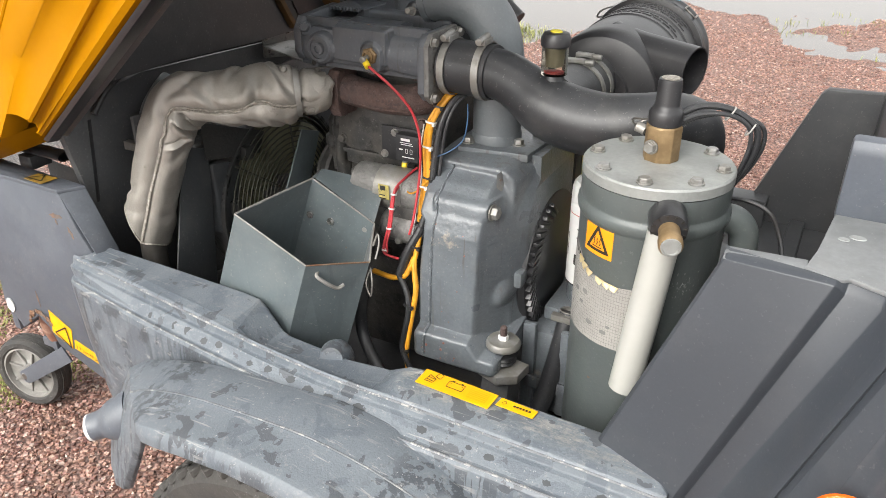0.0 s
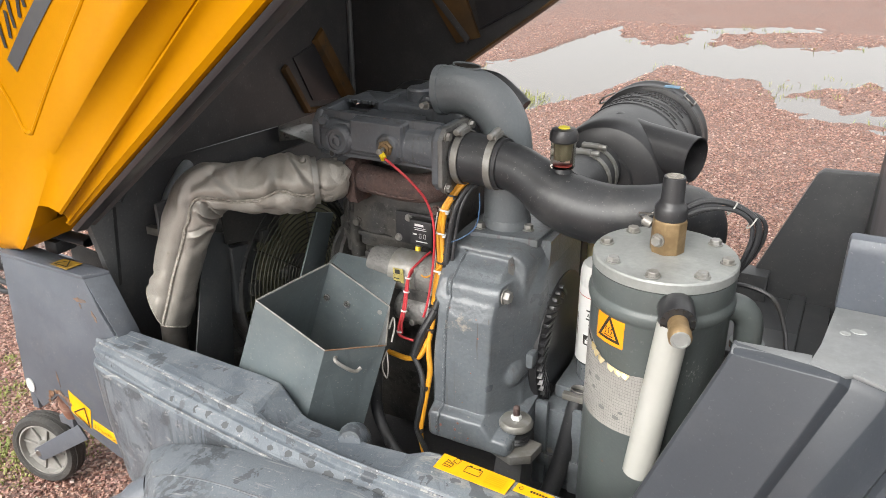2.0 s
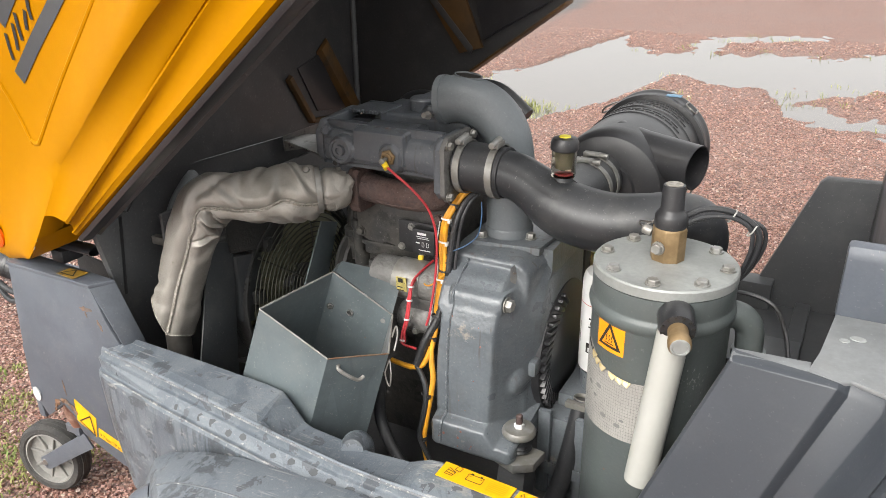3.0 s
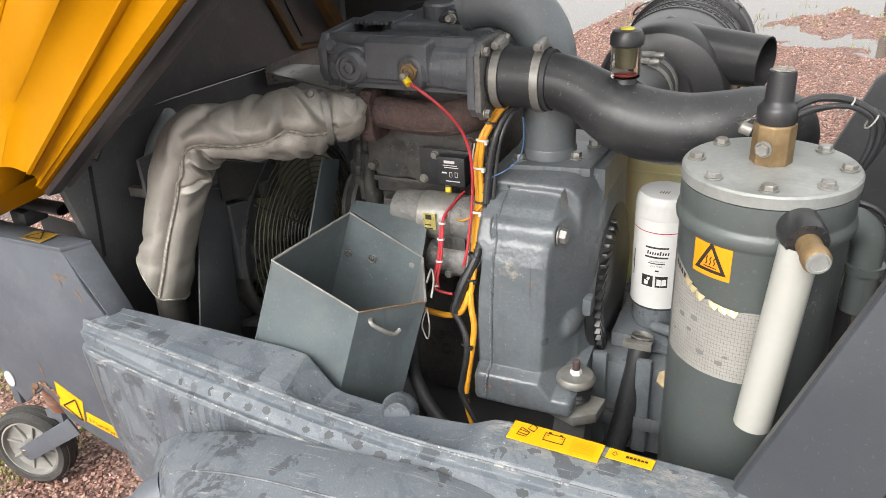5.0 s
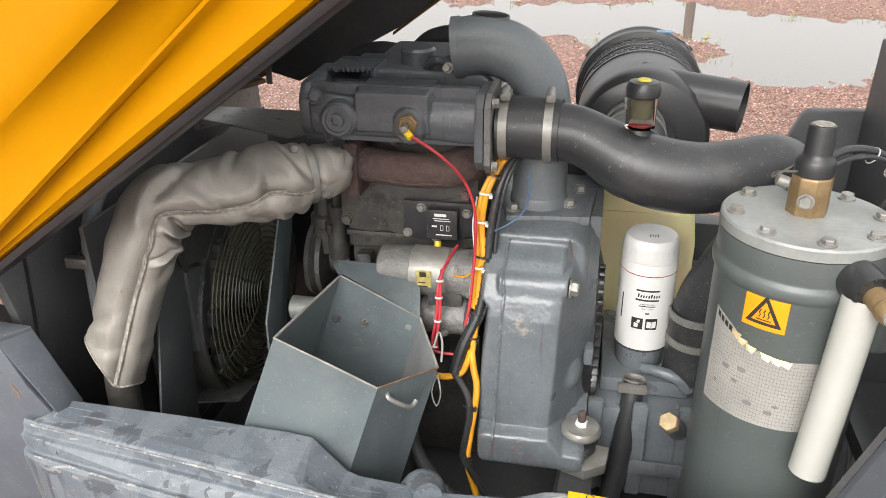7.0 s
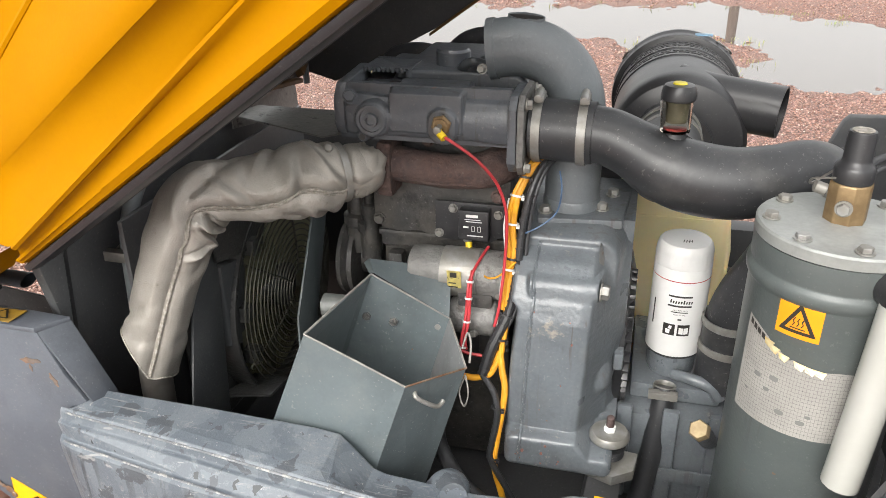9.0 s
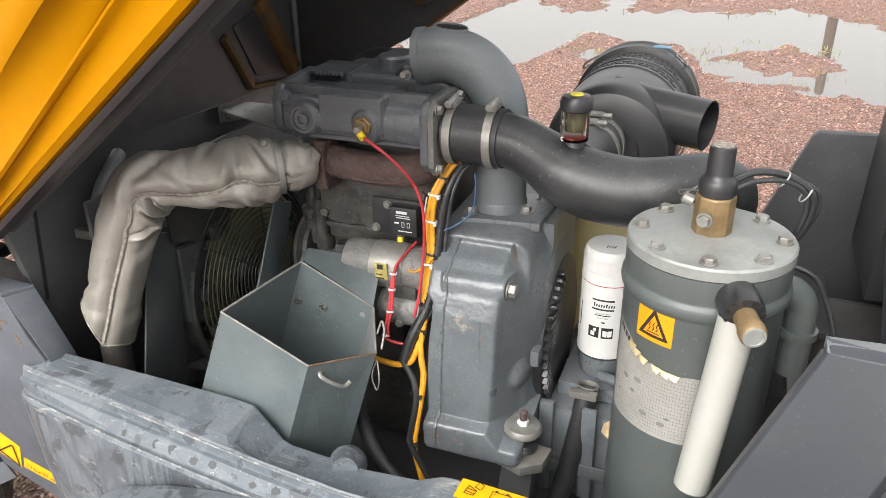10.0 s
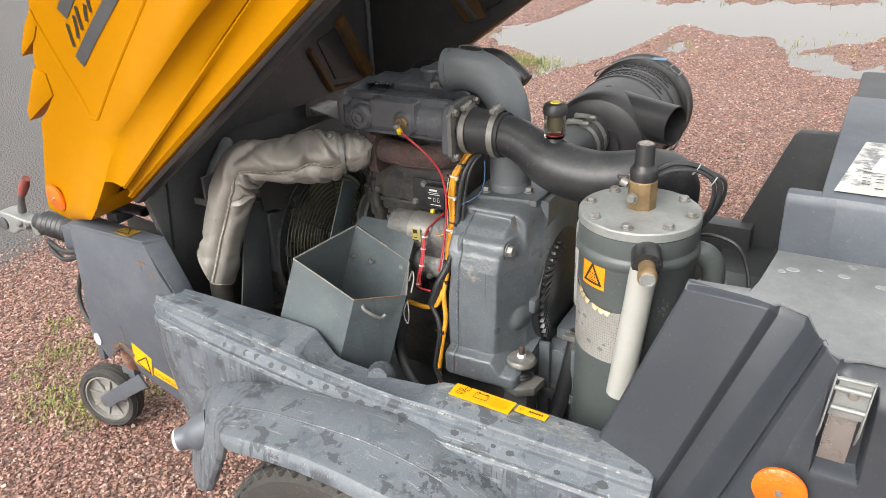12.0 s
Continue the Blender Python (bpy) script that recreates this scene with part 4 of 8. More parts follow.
    writing("print", "2.7 bar/39 psi", 0.0115, INK, st, (-1.2435, 0.7868, 0.3485), (0.963, 0, -0.27), (0.27, 0, 0.963))
    bm = B()
    box(bm, -1.46, -1.44, 0.80, 1.60, 0.32, 0.50)
    part("nose_panel", bm, BODY, body, bevel=0.004)
    bm = B()
    box(bm, -1.44, -1.2, 1.60, 1.61, 0.30, 0.70)
    part("far_front_panel", bm, BODY, body, bevel=0.002)
    # hinge gear between the hood and the ledge
    bm = B()
    loft(bm, [[(x, 0.868 + 0.017 * math.cos(q * math.pi / 8), 0.724 + 0.009 * math.sin(q * math.pi / 8)) for q in range(16)] for x in (-1.42, -1.252)], True, False)
    bmesh.ops.solidify(bm, geom=bm.faces[:], thickness=0.002)
    arm = part("hinge_arm", bm, DARKBODY, body, "flattened dark hinge tube with an open end")
    bm = B()
    box(bm, -1.36, -1.325, 0.845, 0.89, 0.690, 0.716)
    part("bracket", bm, BLACK, arm, bevel=0.003)
    # Added black plate darkens the lower part of the opening behind the ledge.
    bm = B()
    slab(bm, [(-1.43, 0.95, 0.30), (-1.22, 0.95, 0.30), (-1.22, 0.95, 0.700), (-1.275, 0.95, 0.690), (-1.30, 0.95, 0.645), (-1.43, 0.95, 0.66)], 0.004, (0, 1, 0))
    part("inner_gusset", bm, LINING, body, "black plate added to fill the dark opening", 0.001)


make_front()


def make_frame():
    bm = B()
    box(bm, -1.15, 0.6, 0.84, 1.62, 0.22, 0.25)
    part("floor_pan", bm, BLACK, body, "black oily floor pan")
    bm = B()
    prism(bm, [(0.84, 0.25), (0.84, 0.60), (0.858, 0.675), (0.833, 0.794), (0.87, 0.815), (0.93, 0.835), (1.03, 0.850), (1.39, 0.832), (1.60, 0.815), (1.60, 0.25)], "x", -1.215, -1.20)
    bulk = part("bulkhead", bm, BULK, body, "dusty dark bulkhead in front of the radiator", 0.002)
    bm = B()
    tube(bm, [(-1.19, 0.90, 0.806), (-1.19, 0.95, 0.848), (-1.19, 1.03, 0.860), (-1.19, 1.39, 0.842), (-1.19, 1.59, 0.826)], 0.006, 8, 4)
    part("rubber_edge", bm, RUBBER, bulk)
    bm = B()
    slab(bm, [(-1.186, 1.365, 0.832), (-0.958, 1.272, 0.832), (-0.930, 1.30, 0.832), (-0.985, 1.432, 0.832), (-1.162, 1.436, 0.832)], 0.003, (0, 0, 1))
    slab(bm, [(-1.178, 1.36, 0.805), (-1.178, 1.655, 0.755), (-1.178, 1.648, 0.832), (-1.178, 1.50, 0.852), (-1.178, 1.36, 0.845)], 0.003, (1, 0, 0))
    br = part("shelf_bracket", bm, material("dusty_brown_grey_bracket", (0.14, 0.14, 0.138), 0.5, second=(0.19, 0.185, 0.175), patch=12, bump=0.3, fine=0.35, wear=(0.03, 0.03, 0.03), wear_scale=30, wear_from=0.58, dust=0.5), body, "dusty grey bracket shelf")
    for y in (1.37, 1.45):
        bm = B()
        bolt(bm, (-1.178, y, 0.85), (1, 0, 0), 0.013, 0.006)
        part("bolt", bm, ZINC, br)
    # Dark strip drawn over the bulkhead for the shade in its gap.
    bm = B()
    slab(bm, [(-1.199, 0.891, 0.795), (-1.199, 0.898, 0.795), (-1.199, 0.880, 0.640), (-1.199, 0.873, 0.640)], 0.002, (1, 0, 0))
    part("panel_gap", bm, RUBBER, bulk, "black strip for a shaded panel gap")
    bm = B()
    slab(bm, [(-1.03, 0.945, 0.755), (-1.03, 1.000, 0.735), (-1.03, 1.003, 0.695), (-1.03, 0.972, 0.40), (-1.03, 0.850, 0.40)], 0.004, (1, 0, 0))
    part("air_baffle", bm, SHROUD, body, "dark tapered sheet baffle", 0.001)
    bm = B()
    box(bm, -1.0, -0.3, 1.60, 1.64, 0.25, 0.45)
    part("frame_beam", bm, BLACK, body, bevel=0.004)
    bm = B()
    box(bm, -1.19, -0.50, 1.645, 1.655, 0.25, 0.74)
    part("far_side_panel", bm, BLACK, body, bevel=0.002)
    bm = B()
    box(bm, -1.13, -0.1, 0.80, 0.83, 0.25, 0.42)
    part("frame_beam", bm, BLACK, body, bevel=0.004)


make_frame()


def make_cowl():
    bm = B()
    lines = [((-0.186, 0.754, 0.568), (-0.078, 0.754, 0.864)), ((-0.183, 0.749, 0.566), (-0.074, 0.748, 0.869)), ((-0.085, 0.712, 0.566), (0.022, 0.735, 0.873)), ((-0.079, 0.709, 0.564), (0.029, 0.733, 0.873)), ((-0.072, 0.715, 0.560), (0.035, 0.739, 0.868)), ((-0.068, 0.722, 0.558), (0.040, 0.746, 0.860)),
             ((-0.045, 0.722, 0.545), (0.072, 0.730, 0.860)), ((-0.034, 0.712, 0.545), (0.080, 0.715, 0.868)), ((-0.018, 0.688, 0.545), (0.088, 0.690, 0.873)), ((-0.010, 0.674, 0.545), (0.094, 0.672, 0.874)), ((-0.006, 0.679, 0.545), (0.097, 0.677, 0.874)), ((-0.002, 0.668, 0.545), (0.1, 0.666, 0.874)),
             ((0.03, 0.636, 0.545), (0.116, 0.652, 0.866)), ((0.6, 0.614, 0.545), (0.6, 0.618, 0.872))]
    edge_line = lines[-2]
    lines = lines[:-1]
    low = [(a[0] - 0.085, a[1] - 0.004, 0.32) for a, b in lines]
    mid = [(a[0] + (b[0] - a[0]) * 0.5, a[1] + (b[1] - a[1]) * 0.5, a[2] + (b[2] - a[2]) * 0.5) for a, b in lines]
    rims = [(b[0] + 0.001, b[1] + 0.008, max(b[2], 0.868) + 0.003) for a, b in lines]
    back = [(b[0] + 0.002, b[1] + 0.022, 0.872) for a, b in lines]
    loft(bm, [low, [a for a, b in lines], mid, [b for a, b in lines], rims, back], False)
    cowl = part("rear_cowl", bm, DARKBODY, body, "dark grey moulded rear cowl with ribs", 0.002)
    # side panel: a chamfer along the joint, and the sunk pocket of the latch
    def panel(x, z, xl, yl):
        top = min(1.0, max(0.0, (z - 0.830) / 0.046))
        k = min(1.0, max(0.0, (x - xl) / 0.022))
        y = yl + (0.630 + 0.046 * top * top - yl) * k * k * (3 - 2 * k)
        k = min(1.0, max(0.0, min((x - 0.108) / 0.005, (0.160 - x) / 0.006, (z - 0.727) / 0.014, (0.858 - z) / 0.012)))
        return max(y, y + (0.651 - y) * k * k * (3 - 2 * k))

    rows = []
    for z in list(np.linspace(0.32, 0.72, 12)) + list(np.linspace(0.726, 0.8755, 54)):
        xl = float(np.interp(z, (0.32, 0.545, 0.872), (edge_line[0][0] - 0.085, edge_line[0][0], edge_line[1][0])))
        yl = float(np.interp(z, (0.32, 0.545, 0.872), (edge_line[0][1] - 0.004, edge_line[0][1], edge_line[1][1])))
        xs = [xl] + [xl + (0.107 - xl) * i / 20 for i in range(1, 20)] if xl < 0.105 else [xl]
        xs += [x for x in np.linspace(0.107, 0.163, 45) if x > xs[-1] + 0.0004]
        xs = [xs[0]] * (65 - len(xs)) + xs + [0.20, 0.30, 0.6]
        rows.append([(x, panel(x, z, xl, yl), z) for x in xs])
    bm = B()
    loft(bm, rows, False, False)
    part("side_panel", bm, DARKBODY, cowl, "dark grey side panel with a sunk latch pocket")
    bm = B()
    slab(bm, [(0.000, 0.755, 0.876), (0.030, 0.742, 0.876), (0.042, 0.752, 0.876), (0.074, 0.738, 0.876), (0.092, 0.684, 0.876), (0.104, 0.664, 0.8765), (0.120, 0.653, 0.8765), (0.140, 0.660, 0.8765), (0.6, 0.664, 0.8765), (0.6, 0.91, 0.876), (0.018, 0.91, 0.876), (0.008, 0.80, 0.876)], 0.006, (0, 0, 1))
    part("deck", bm, DUSTY, cowl, "dusty worn top deck", 0.002)
    bm = B()
    loft(bm, [[(x, 0.748, z), (x, 0.760, z + 0.003), (x, 0.776, z + 0.002), (x, 0.776, z - 0.01)] for x, z in ((-0.076, 0.869), (0.002, 0.872))])
    part("ledge", bm, DUSTY, cowl, "pale worn ledge", 0.001)
    bm = B()
    slab(bm, [(-0.078, 0.770, 0.860), (0.02, 0.770, 0.860), (0.02, 0.770, 0.30), (-0.27, 0.770, 0.30), (-0.186, 0.770, 0.565)], 0.012, (0, 1, 0))
    part("inner_face", bm, BLACK, cowl)
    bm = B()
    slab(bm, [(-0.004, 0.752, 0.862), (0.012, 0.80, 0.868), (0.022, 0.895, 0.868), (0.022, 0.895, 0.30), (-0.004, 0.77, 0.30)], 0.008, (-1, 0, 0))
    part("inner_face", bm, BLACK, cowl)
    # deck with pale spots
    spots = material("pale_dried_spots", (0.26, 0.27, 0.27), 0.7, second=(0.23, 0.24, 0.235), patch=80)
    for x, y, r, q in ((0.043, 0.846, 0.009, 0.7), (0.030, 0.836, 0.006, 0.8), (0.075, 0.858, 0.004, 0.7), (0.104, 0.853, 0.008, 0.7), (0.15, 0.84, 0.010, 0.6), (0.152, 0.77, 0.004, 1.0)):
        bm = B()
        lathe(bm, [(r, -0.001), (r * 0.9, 0.0003)], (x, y, 0.8765), (0, 0, 1), 14, q)
        part("dried_spot", bm, spots, cowl, "pale dried spot")
    bm = B()
    loft(bm, [[(x, 0.90, 0.872), (x, 0.893, 0.90), (x, 0.889, 0.955), (x, 0.894, 0.966), (x, 0.905, 0.97), (x, 1.20, 0.972), (x, 1.41, 0.968), (x, 1.42, 0.80), (x, 1.0, 0.5)] for x in (0.058, 0.6)])
    loft(bm, [[(x, 0.8995, 0.872), (x, 0.8925, 0.90), (x, 0.8885, 0.955), (x, 0.8935, 0.9655), (x, 0.91, 0.9675), (x, 0.93, 0.95), (x, 0.93, 0.86)] for x in (0.016, 0.082)])
    top = part("rear_top", bm, BODY, body, "raised grey rear top with a peeling white label", 0.005)
    bm = B()
    slab(bm, [(0.072, 0.905, 0.9735), (0.5, 0.905, 0.9735), (0.5, 1.12, 0.9755), (0.098, 1.12, 0.9755)], 0.001, (0, 0, 1))
    lab = part("peeling_label", bm, material("peeling_white_label", (0.52, 0.52, 0.5), 0.5, second=(0.42, 0.42, 0.4), patch=12, wear=(0.16, 0.165, 0.17), wear_scale=16, wear_from=0.50, bump=0.1), top, "peeling white label")
    flat_marks("print", INK, lab, (0.072, 0.905, 0.9735), (1, 0, 0), (0, 1, 0.009), [bar(0.03 + 0.016 * k, 0.02 + 0.012 * j, 0.040 + 0.016 * k, 0.0225 + 0.012 * j) for k in range(9) for j in range(7) if (k * 5 + j * 3) % 4])
    bm = B()
    slab(bm, [(0.11, 0.985, 0.977), (0.2, 0.985, 0.977), (0.2, 1.045, 0.978), (0.12, 1.045, 0.978)], 0.001, (0, 0, 1))
    part("small_label", bm, WHITEINK, top)
    # far side of the cowl
    bm = B()
    prism(bm, [(-0.175, 0.45), (-0.158, 0.505), (-0.045, 0.802), (-0.034, 0.813), (0.034, 0.815), (0.6, 0.83), (0.6, 0.3), (-0.22, 0.3)], "y", 1.66, 1.682)
    part("far_side", bm, SMOOTHBLACK, body, "dark grey far side of the rear cowl", 0.004)
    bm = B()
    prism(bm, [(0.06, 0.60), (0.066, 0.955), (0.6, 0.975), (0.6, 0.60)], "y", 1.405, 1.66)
    part("far_top", bm, SMOOTHBLACK, body, bevel=0.006)
    bm = B()
    box(bm, -0.16, 0.03, 1.42, 1.66, 0.50, 0.515)
    box(bm, -0.16, -0.02, 1.30, 1.42, 0.545, 0.56)
    box(bm, -0.05, -0.02, 0.97, 1.66, 0.50, 0.53)
    part("inner_shelf", bm, SMOOTHBLACK, body, bevel=0.003)
    bm = B()
    box(bm, -0.30, 0.6, 1.585, 1.598, 0.25, 0.50)
    part("far_inner_panel", bm, BLACK, body, bevel=0.002)
    # over-centre latch in its pocket
    latch = thing("toggle_latch", (0.125, 0.625, 0.75), "steel over-centre toggle latch on the rear cowl", "latch")
    bm = B()
    slab(bm, [(0.112, 0.6165, 0.764), (0.141, 0.6155, 0.764), (0.145, 0.6175, 0.835), (0.116, 0.6185, 0.835)], 0.002, (0, -1, 0))
    part("hook_plate", bm, NICKEL, latch, bevel=0.0006)
    bm = B()
    slab(bm, [(0.114, 0.612, 0.828), (0.148, 0.611, 0.828), (0.151, 0.613, 0.877), (0.119, 0.614, 0.877)], 0.003, (0, -1, 0))
    part("lever", bm, ALU, latch, "dull plated lever", 0.0008)
    for z in (0.841, 0.866):
        bm = B()
        tube(bm, [(0.115, 0.609, z), (0.150, 0.608, z)], 0.0030, 12, 2)
        part("pin", bm, ALU, latch)
    for x in (0.1125, 0.150):
        bm = B()
        slab(bm, [(x - 0.004, 0.612, 0.795), (x - 0.002, 0.600, 0.815), (x, 0.600, 0.845), (x + 0.003, 0.604, 0.880), (x + 0.003, 0.614, 0.880), (x, 0.614, 0.84)], 0.0016, (1, 0, 0))
        part("side_arm", bm, ALU, latch, "dull plated side arm", 0.0005)
    bm = B()
    tube(bm, [(0.115, 0.609, 0.8785), (0.134, 0.608, 0.8790), (0.153, 0.609, 0.8785)], 0.0020, 8, 2)
    part("top_bar", bm, ALU, latch)
    bm = B()
    bolt(bm, (0.134, 0.6105, 0.861), (0, -1, 0), 0.009, 0.003)
    part("bolt", bm, ZINC, latch)
    ref = thing("side_reflector", (0.082, 0.61, 0.70), "round orange side reflector screwed to the cowl", "reflector")
    bm = B()
    lathe(bm, [(0.031, 0), (0.031, 0.004), (0.027, 0.007), (0.006, 0.008)], (0.082, 0.619, 0.700), (0, -1, 0.02), 32)
    disc = part("lens", bm, ORANGE, ref)
    bm = B()
    lathe(bm, [(0.0045, 0.008), (0.004, 0.0105), (0.001, 0.011)], (0.082, 0.619, 0.700), (0, -1, 0.02), 12)
    part("screw", bm, ZINC, ref)


make_cowl()


# ---- hood ----
hood = thing("engine_hood", (-1.35, 1.2, 0.72), "raised yellow moulded hood with black seal along its edge", "hood")


def make_hood():
    # lines along the side, each by a point low at the front and its slope (x, z) towards the raised end; the hood widens that way
    edge, crest, brow = ((-1.143, 0.817), (0.816, 0.563)), ((-1.079, 0.887), (0.751, 0.593)), ((-1.132, 0.808), (0.844, 0.812))

    def on(line, s):
        return line[0][0] + line[1][0] * s, line[0][1] + line[1][1] * s

    def edge_y(s):
        return 0.758 - 0.194 * s

    def brow_at(s):
        """The soft shoulder where the bright flank turns in: x, z."""
        q = (0.0, 0.08, 0.25, 0.5, 0.66, 1.08)
        return float(np.interp(s, q, (-1.172, -1.137, -1.0, -0.807, -0.679, -0.3))), float(np.interp(s, q, (0.858, 0.937, 1.03, 1.158, 1.243, 1.49)))

    def brow_x(z):
        return float(np.interp(z, (0.697, 0.769, 0.815, 0.858, 0.937, 1.03, 1.158, 1.243, 1.49, 1.62), (-1.425, -1.231, -1.195, -1.172, -1.137, -1.0, -0.807, -0.679, -0.3, -0.11)))

    def side(x, z):
        """How near the bright flank stands: it falls away towards the front."""
        s = (z - brow[0][1]) / brow[1][1]
        d = max(0.0, brow[0][0] + brow[1][0] * s - x)
        return 0.664 - 0.15 * s + 0.135 * (1 - math.exp(-(d / 0.15) ** 1.7)) + 0.026 * math.exp(-max(0.0, brow_x(z) - x) / 0.045)

    bm = B()
    rings = []
    for k in range(21):
        s, sc = 1.08 * k / 20, -0.055 + 1.135 * k / 20
        e, c, b = on(edge, s), on(crest, sc), brow_at(s)
        ey, cy, by = edge_y(s), 0.720 - 0.15 * sc, side(*b) + 0.0005
        low = [(e[0] + (c[0] - e[0]) * q, ey + (cy - ey) * q + h, e[1] + (c[1] - e[1]) * q) for q, h in ((0.22, -0.001), (0.45, 0.004), (0.7, 0.006), (0.86, 0.004))]
        dip = [(c[0] + (b[0] - c[0]) * q, cy + (by - cy) * q + h, c[1] + (b[1] - c[1]) * q) for q, h in ((0.12, 0.001), (0.3, 0.003), (0.5, 0.005), (0.7, 0.006), (0.85, 0.004), (0.95, 0.0014))]
        rings.append([(e[0] + 0.004, ey + 0.019, e[1] - 0.004), (e[0], ey, e[1]), (e[0] - 0.005, ey - 0.004, e[1] + 0.006)] + low + [(c[0] + 0.0025, cy + 0.0015, c[1] - 0.003), (c[0], cy - 0.0015, c[1]), (c[0] - 0.0025, cy + 0.0005, c[1] + 0.003)] + dip + [(b[0], by, b[1]), (b[0] - 0.012, side(b[0] - 0.012, b[1] + 0.010) + 0.0005, b[1] + 0.010)])
    loft(bm, rings, False, False)
    bmesh.ops.solidify(bm, geom=bm.faces[:], thickness=-0.005)
    part("lower_flank", bm, YELLOW, hood, "yellow hood edge with raised crease")
    # bright flank; each row: height, its front end
    bm = B()
    ends = [(0.697, -1.440), (0.711, -1.508), (0.765, -1.488), (0.835, -1.448), (0.893, -1.414), (0.942, -1.389), (0.97, -1.350), (1.002, -1.313), (1.05, -1.328), (1.084, -1.318), (1.117, -1.294), (1.162, -1.274), (1.193, -1.256), (1.30, -1.19), (1.5, -1.05), (1.62, -0.95)]
    rows = []
    for (z0, x0), (z1, x1) in zip(ends, ends[1:]):
        k = max(1, round((z1 - z0) / 0.014))
        rows += [(z0 + (z1 - z0) * q / k, x0 + (x1 - x0) * q / k) for q in range(k)]
    rows.append(ends[-1])
    grid = []
    for z, xf in rows:
        bx = brow_x(z)
        line = [(bx + (xf - bx) * i / 30, side(bx + (xf - bx) * i / 30, z), z) for i in range(31)]
        grid.append(line + [(xf - 0.004, side(xf, z) + 0.03, z), (xf - 0.002, 1.15, z)])
    loft(bm, grid, False, False)
    bmesh.ops.solidify(bm, geom=bm.faces[:], thickness=-0.005)
    part("flank", bm, YELLOW, hood, "bright yellow hood flank with moulded outline", 0.002)
    for pts in ([(-1.306, 1.006), (-1.425, 0.938), (-1.416, 0.963), (-1.331, 1.061), (-1.300, 1.052)], [(-1.288, 1.119), (-1.349, 1.082), (-1.335, 1.105), (-1.293, 1.151), (-1.260, 1.178), (-1.258, 1.152)]):
        bm = B()
        slab(bm, [(x, side(x, z) - 0.003, z) for x, z in pts], 0.03, (0, -1, 0))
        part("fin", bm, YELLOW, hood, bevel=0.003)
    bm = B()
    turn = [(brow_x(z), z) for z in (0.815, 0.826, 0.837, 0.848, 0.858)]
    loft(bm, [[(x + dx, side(x, z) + dy, z) for x, z in turn] for dx, dy in ((0.0, 0.0005), (0.003, 0.010), (0.003, 0.03), (-0.006, 0.055))], False, False)
    part("flank_return", bm, YELLOW, hood)
    bm = B()
    under = [(-1.438, 0.697), (-1.33, 0.734), (-1.231, 0.769), (-1.208, 0.797), (-1.195, 0.815)]
    loft(bm, [[(x, side(x, z) + 0.002, z) for x, z in under], [(x + 0.006, 0.825, z + 0.004) for x, z in under]], False, False)
    part("front_lip", bm, YELLOW, hood)
    # moulded outline and stripes
    bm = B()
    vee = [(-1.266, 1.176), (-1.246, 1.088), (-1.209, 0.984), (-1.200, 0.976), (-1.189, 0.974), (-1.178, 0.977), (-1.167, 0.986), (-1.061, 1.088), (-0.952, 1.187), (-0.87, 1.262)]
    tube(bm, [tuple(q) for q in ((p.x, side(p.x, p.z) + 0.0020, p.z) for p in spline([(x, 0, z) for x, z in vee], 6))], 0.0048, 8, 1)
    part("moulded_outline", bm, YELLOW, hood)

    def decal(name, line, wide, mat):
        """A stripe of the given half widths along a line over the flank."""
        b = B()
        line = spline([(x, 0, z) for x, z in line], 8)
        rows_ = []
        for q, p in enumerate(line):
            d = (line[min(q + 1, len(line) - 1)] - line[max(q - 1, 0)]).normalized()
            off = Vector((-d.z, 0, d.x)) * wide
            rows_.append([(v.x, side(v.x, v.z) - 0.0015, v.z) for v in (p + off, p, p - off)])
        loft(b, rows_, False, False)
        return part(name, b, mat, hood)

    decal("stripe", [(-1.179, 1.085), (-1.105, 1.145), (-1.029, 1.203), (-0.93, 1.28)], 0.0120, STRIPE)
    decal("stripe", [(-1.176, 1.172), (-1.147, 1.197), (-1.06, 1.268)], 0.0120, STRIPE)
    for k in range(5):
        x, z = -1.178 + k * 0.021, 1.113 + k * 0.0165
        decal("emblem_bar", [(x, z), (x + 0.001 + 0.004 * (k % 2), z + 0.016), (x + 0.005 + 0.006 * (k % 2), z + 0.030 + 0.012 * (k in (0, 1, 2)))], 0.0036, INK)
    bm = B()
    p = (-1.439, side(-1.439, 0.757) - 0.003, 0.757)
    lathe(bm, [(0.031, 0), (0.031, 0.005), (0.027, 0.008), (0.005, 0.009)], p, (-0.12, -1.0, -0.15), 32)
    ref = part("reflector", bm, ORANGE, hood, "round orange reflector")
    bm = B()
    lathe(bm, [(0.004, 0.009), (0.003, 0.011), (0.001, 0.0112)], p, (-0.12, -1.0, -0.15), 10)
    part("screw", bm, STEEL, ref)
    # black seal
    bm = B()
    runs = [(on(edge, q), edge_y(q)) for q in (-0.01, 1.08)]
    loft(bm, [[(q[0] + 0.002, y + 0.003, q[1] - 0.003), (q[0] + 0.007, y + 0.006, q[1] - 0.010), (q[0] + 0.011, y + 0.026, q[1] - 0.012), (q[0] + 0.004, y + 0.031, q[1] + 0.006)] for q, y in runs])
    part("edge_seal", bm, PLASTIC, hood, "black rubber edge seal", 0.003)
    bm = B()
    loft(bm, [[(q[0], y + 0.026, q[1] + 0.004), (q[0] + 0.014, y + 0.041, q[1] - 0.010), (q[0] - 0.01, y + 0.091, q[1] + 0.03), (q[0] - 0.04, y + 0.061, q[1] + 0.07)] for q, y in runs])
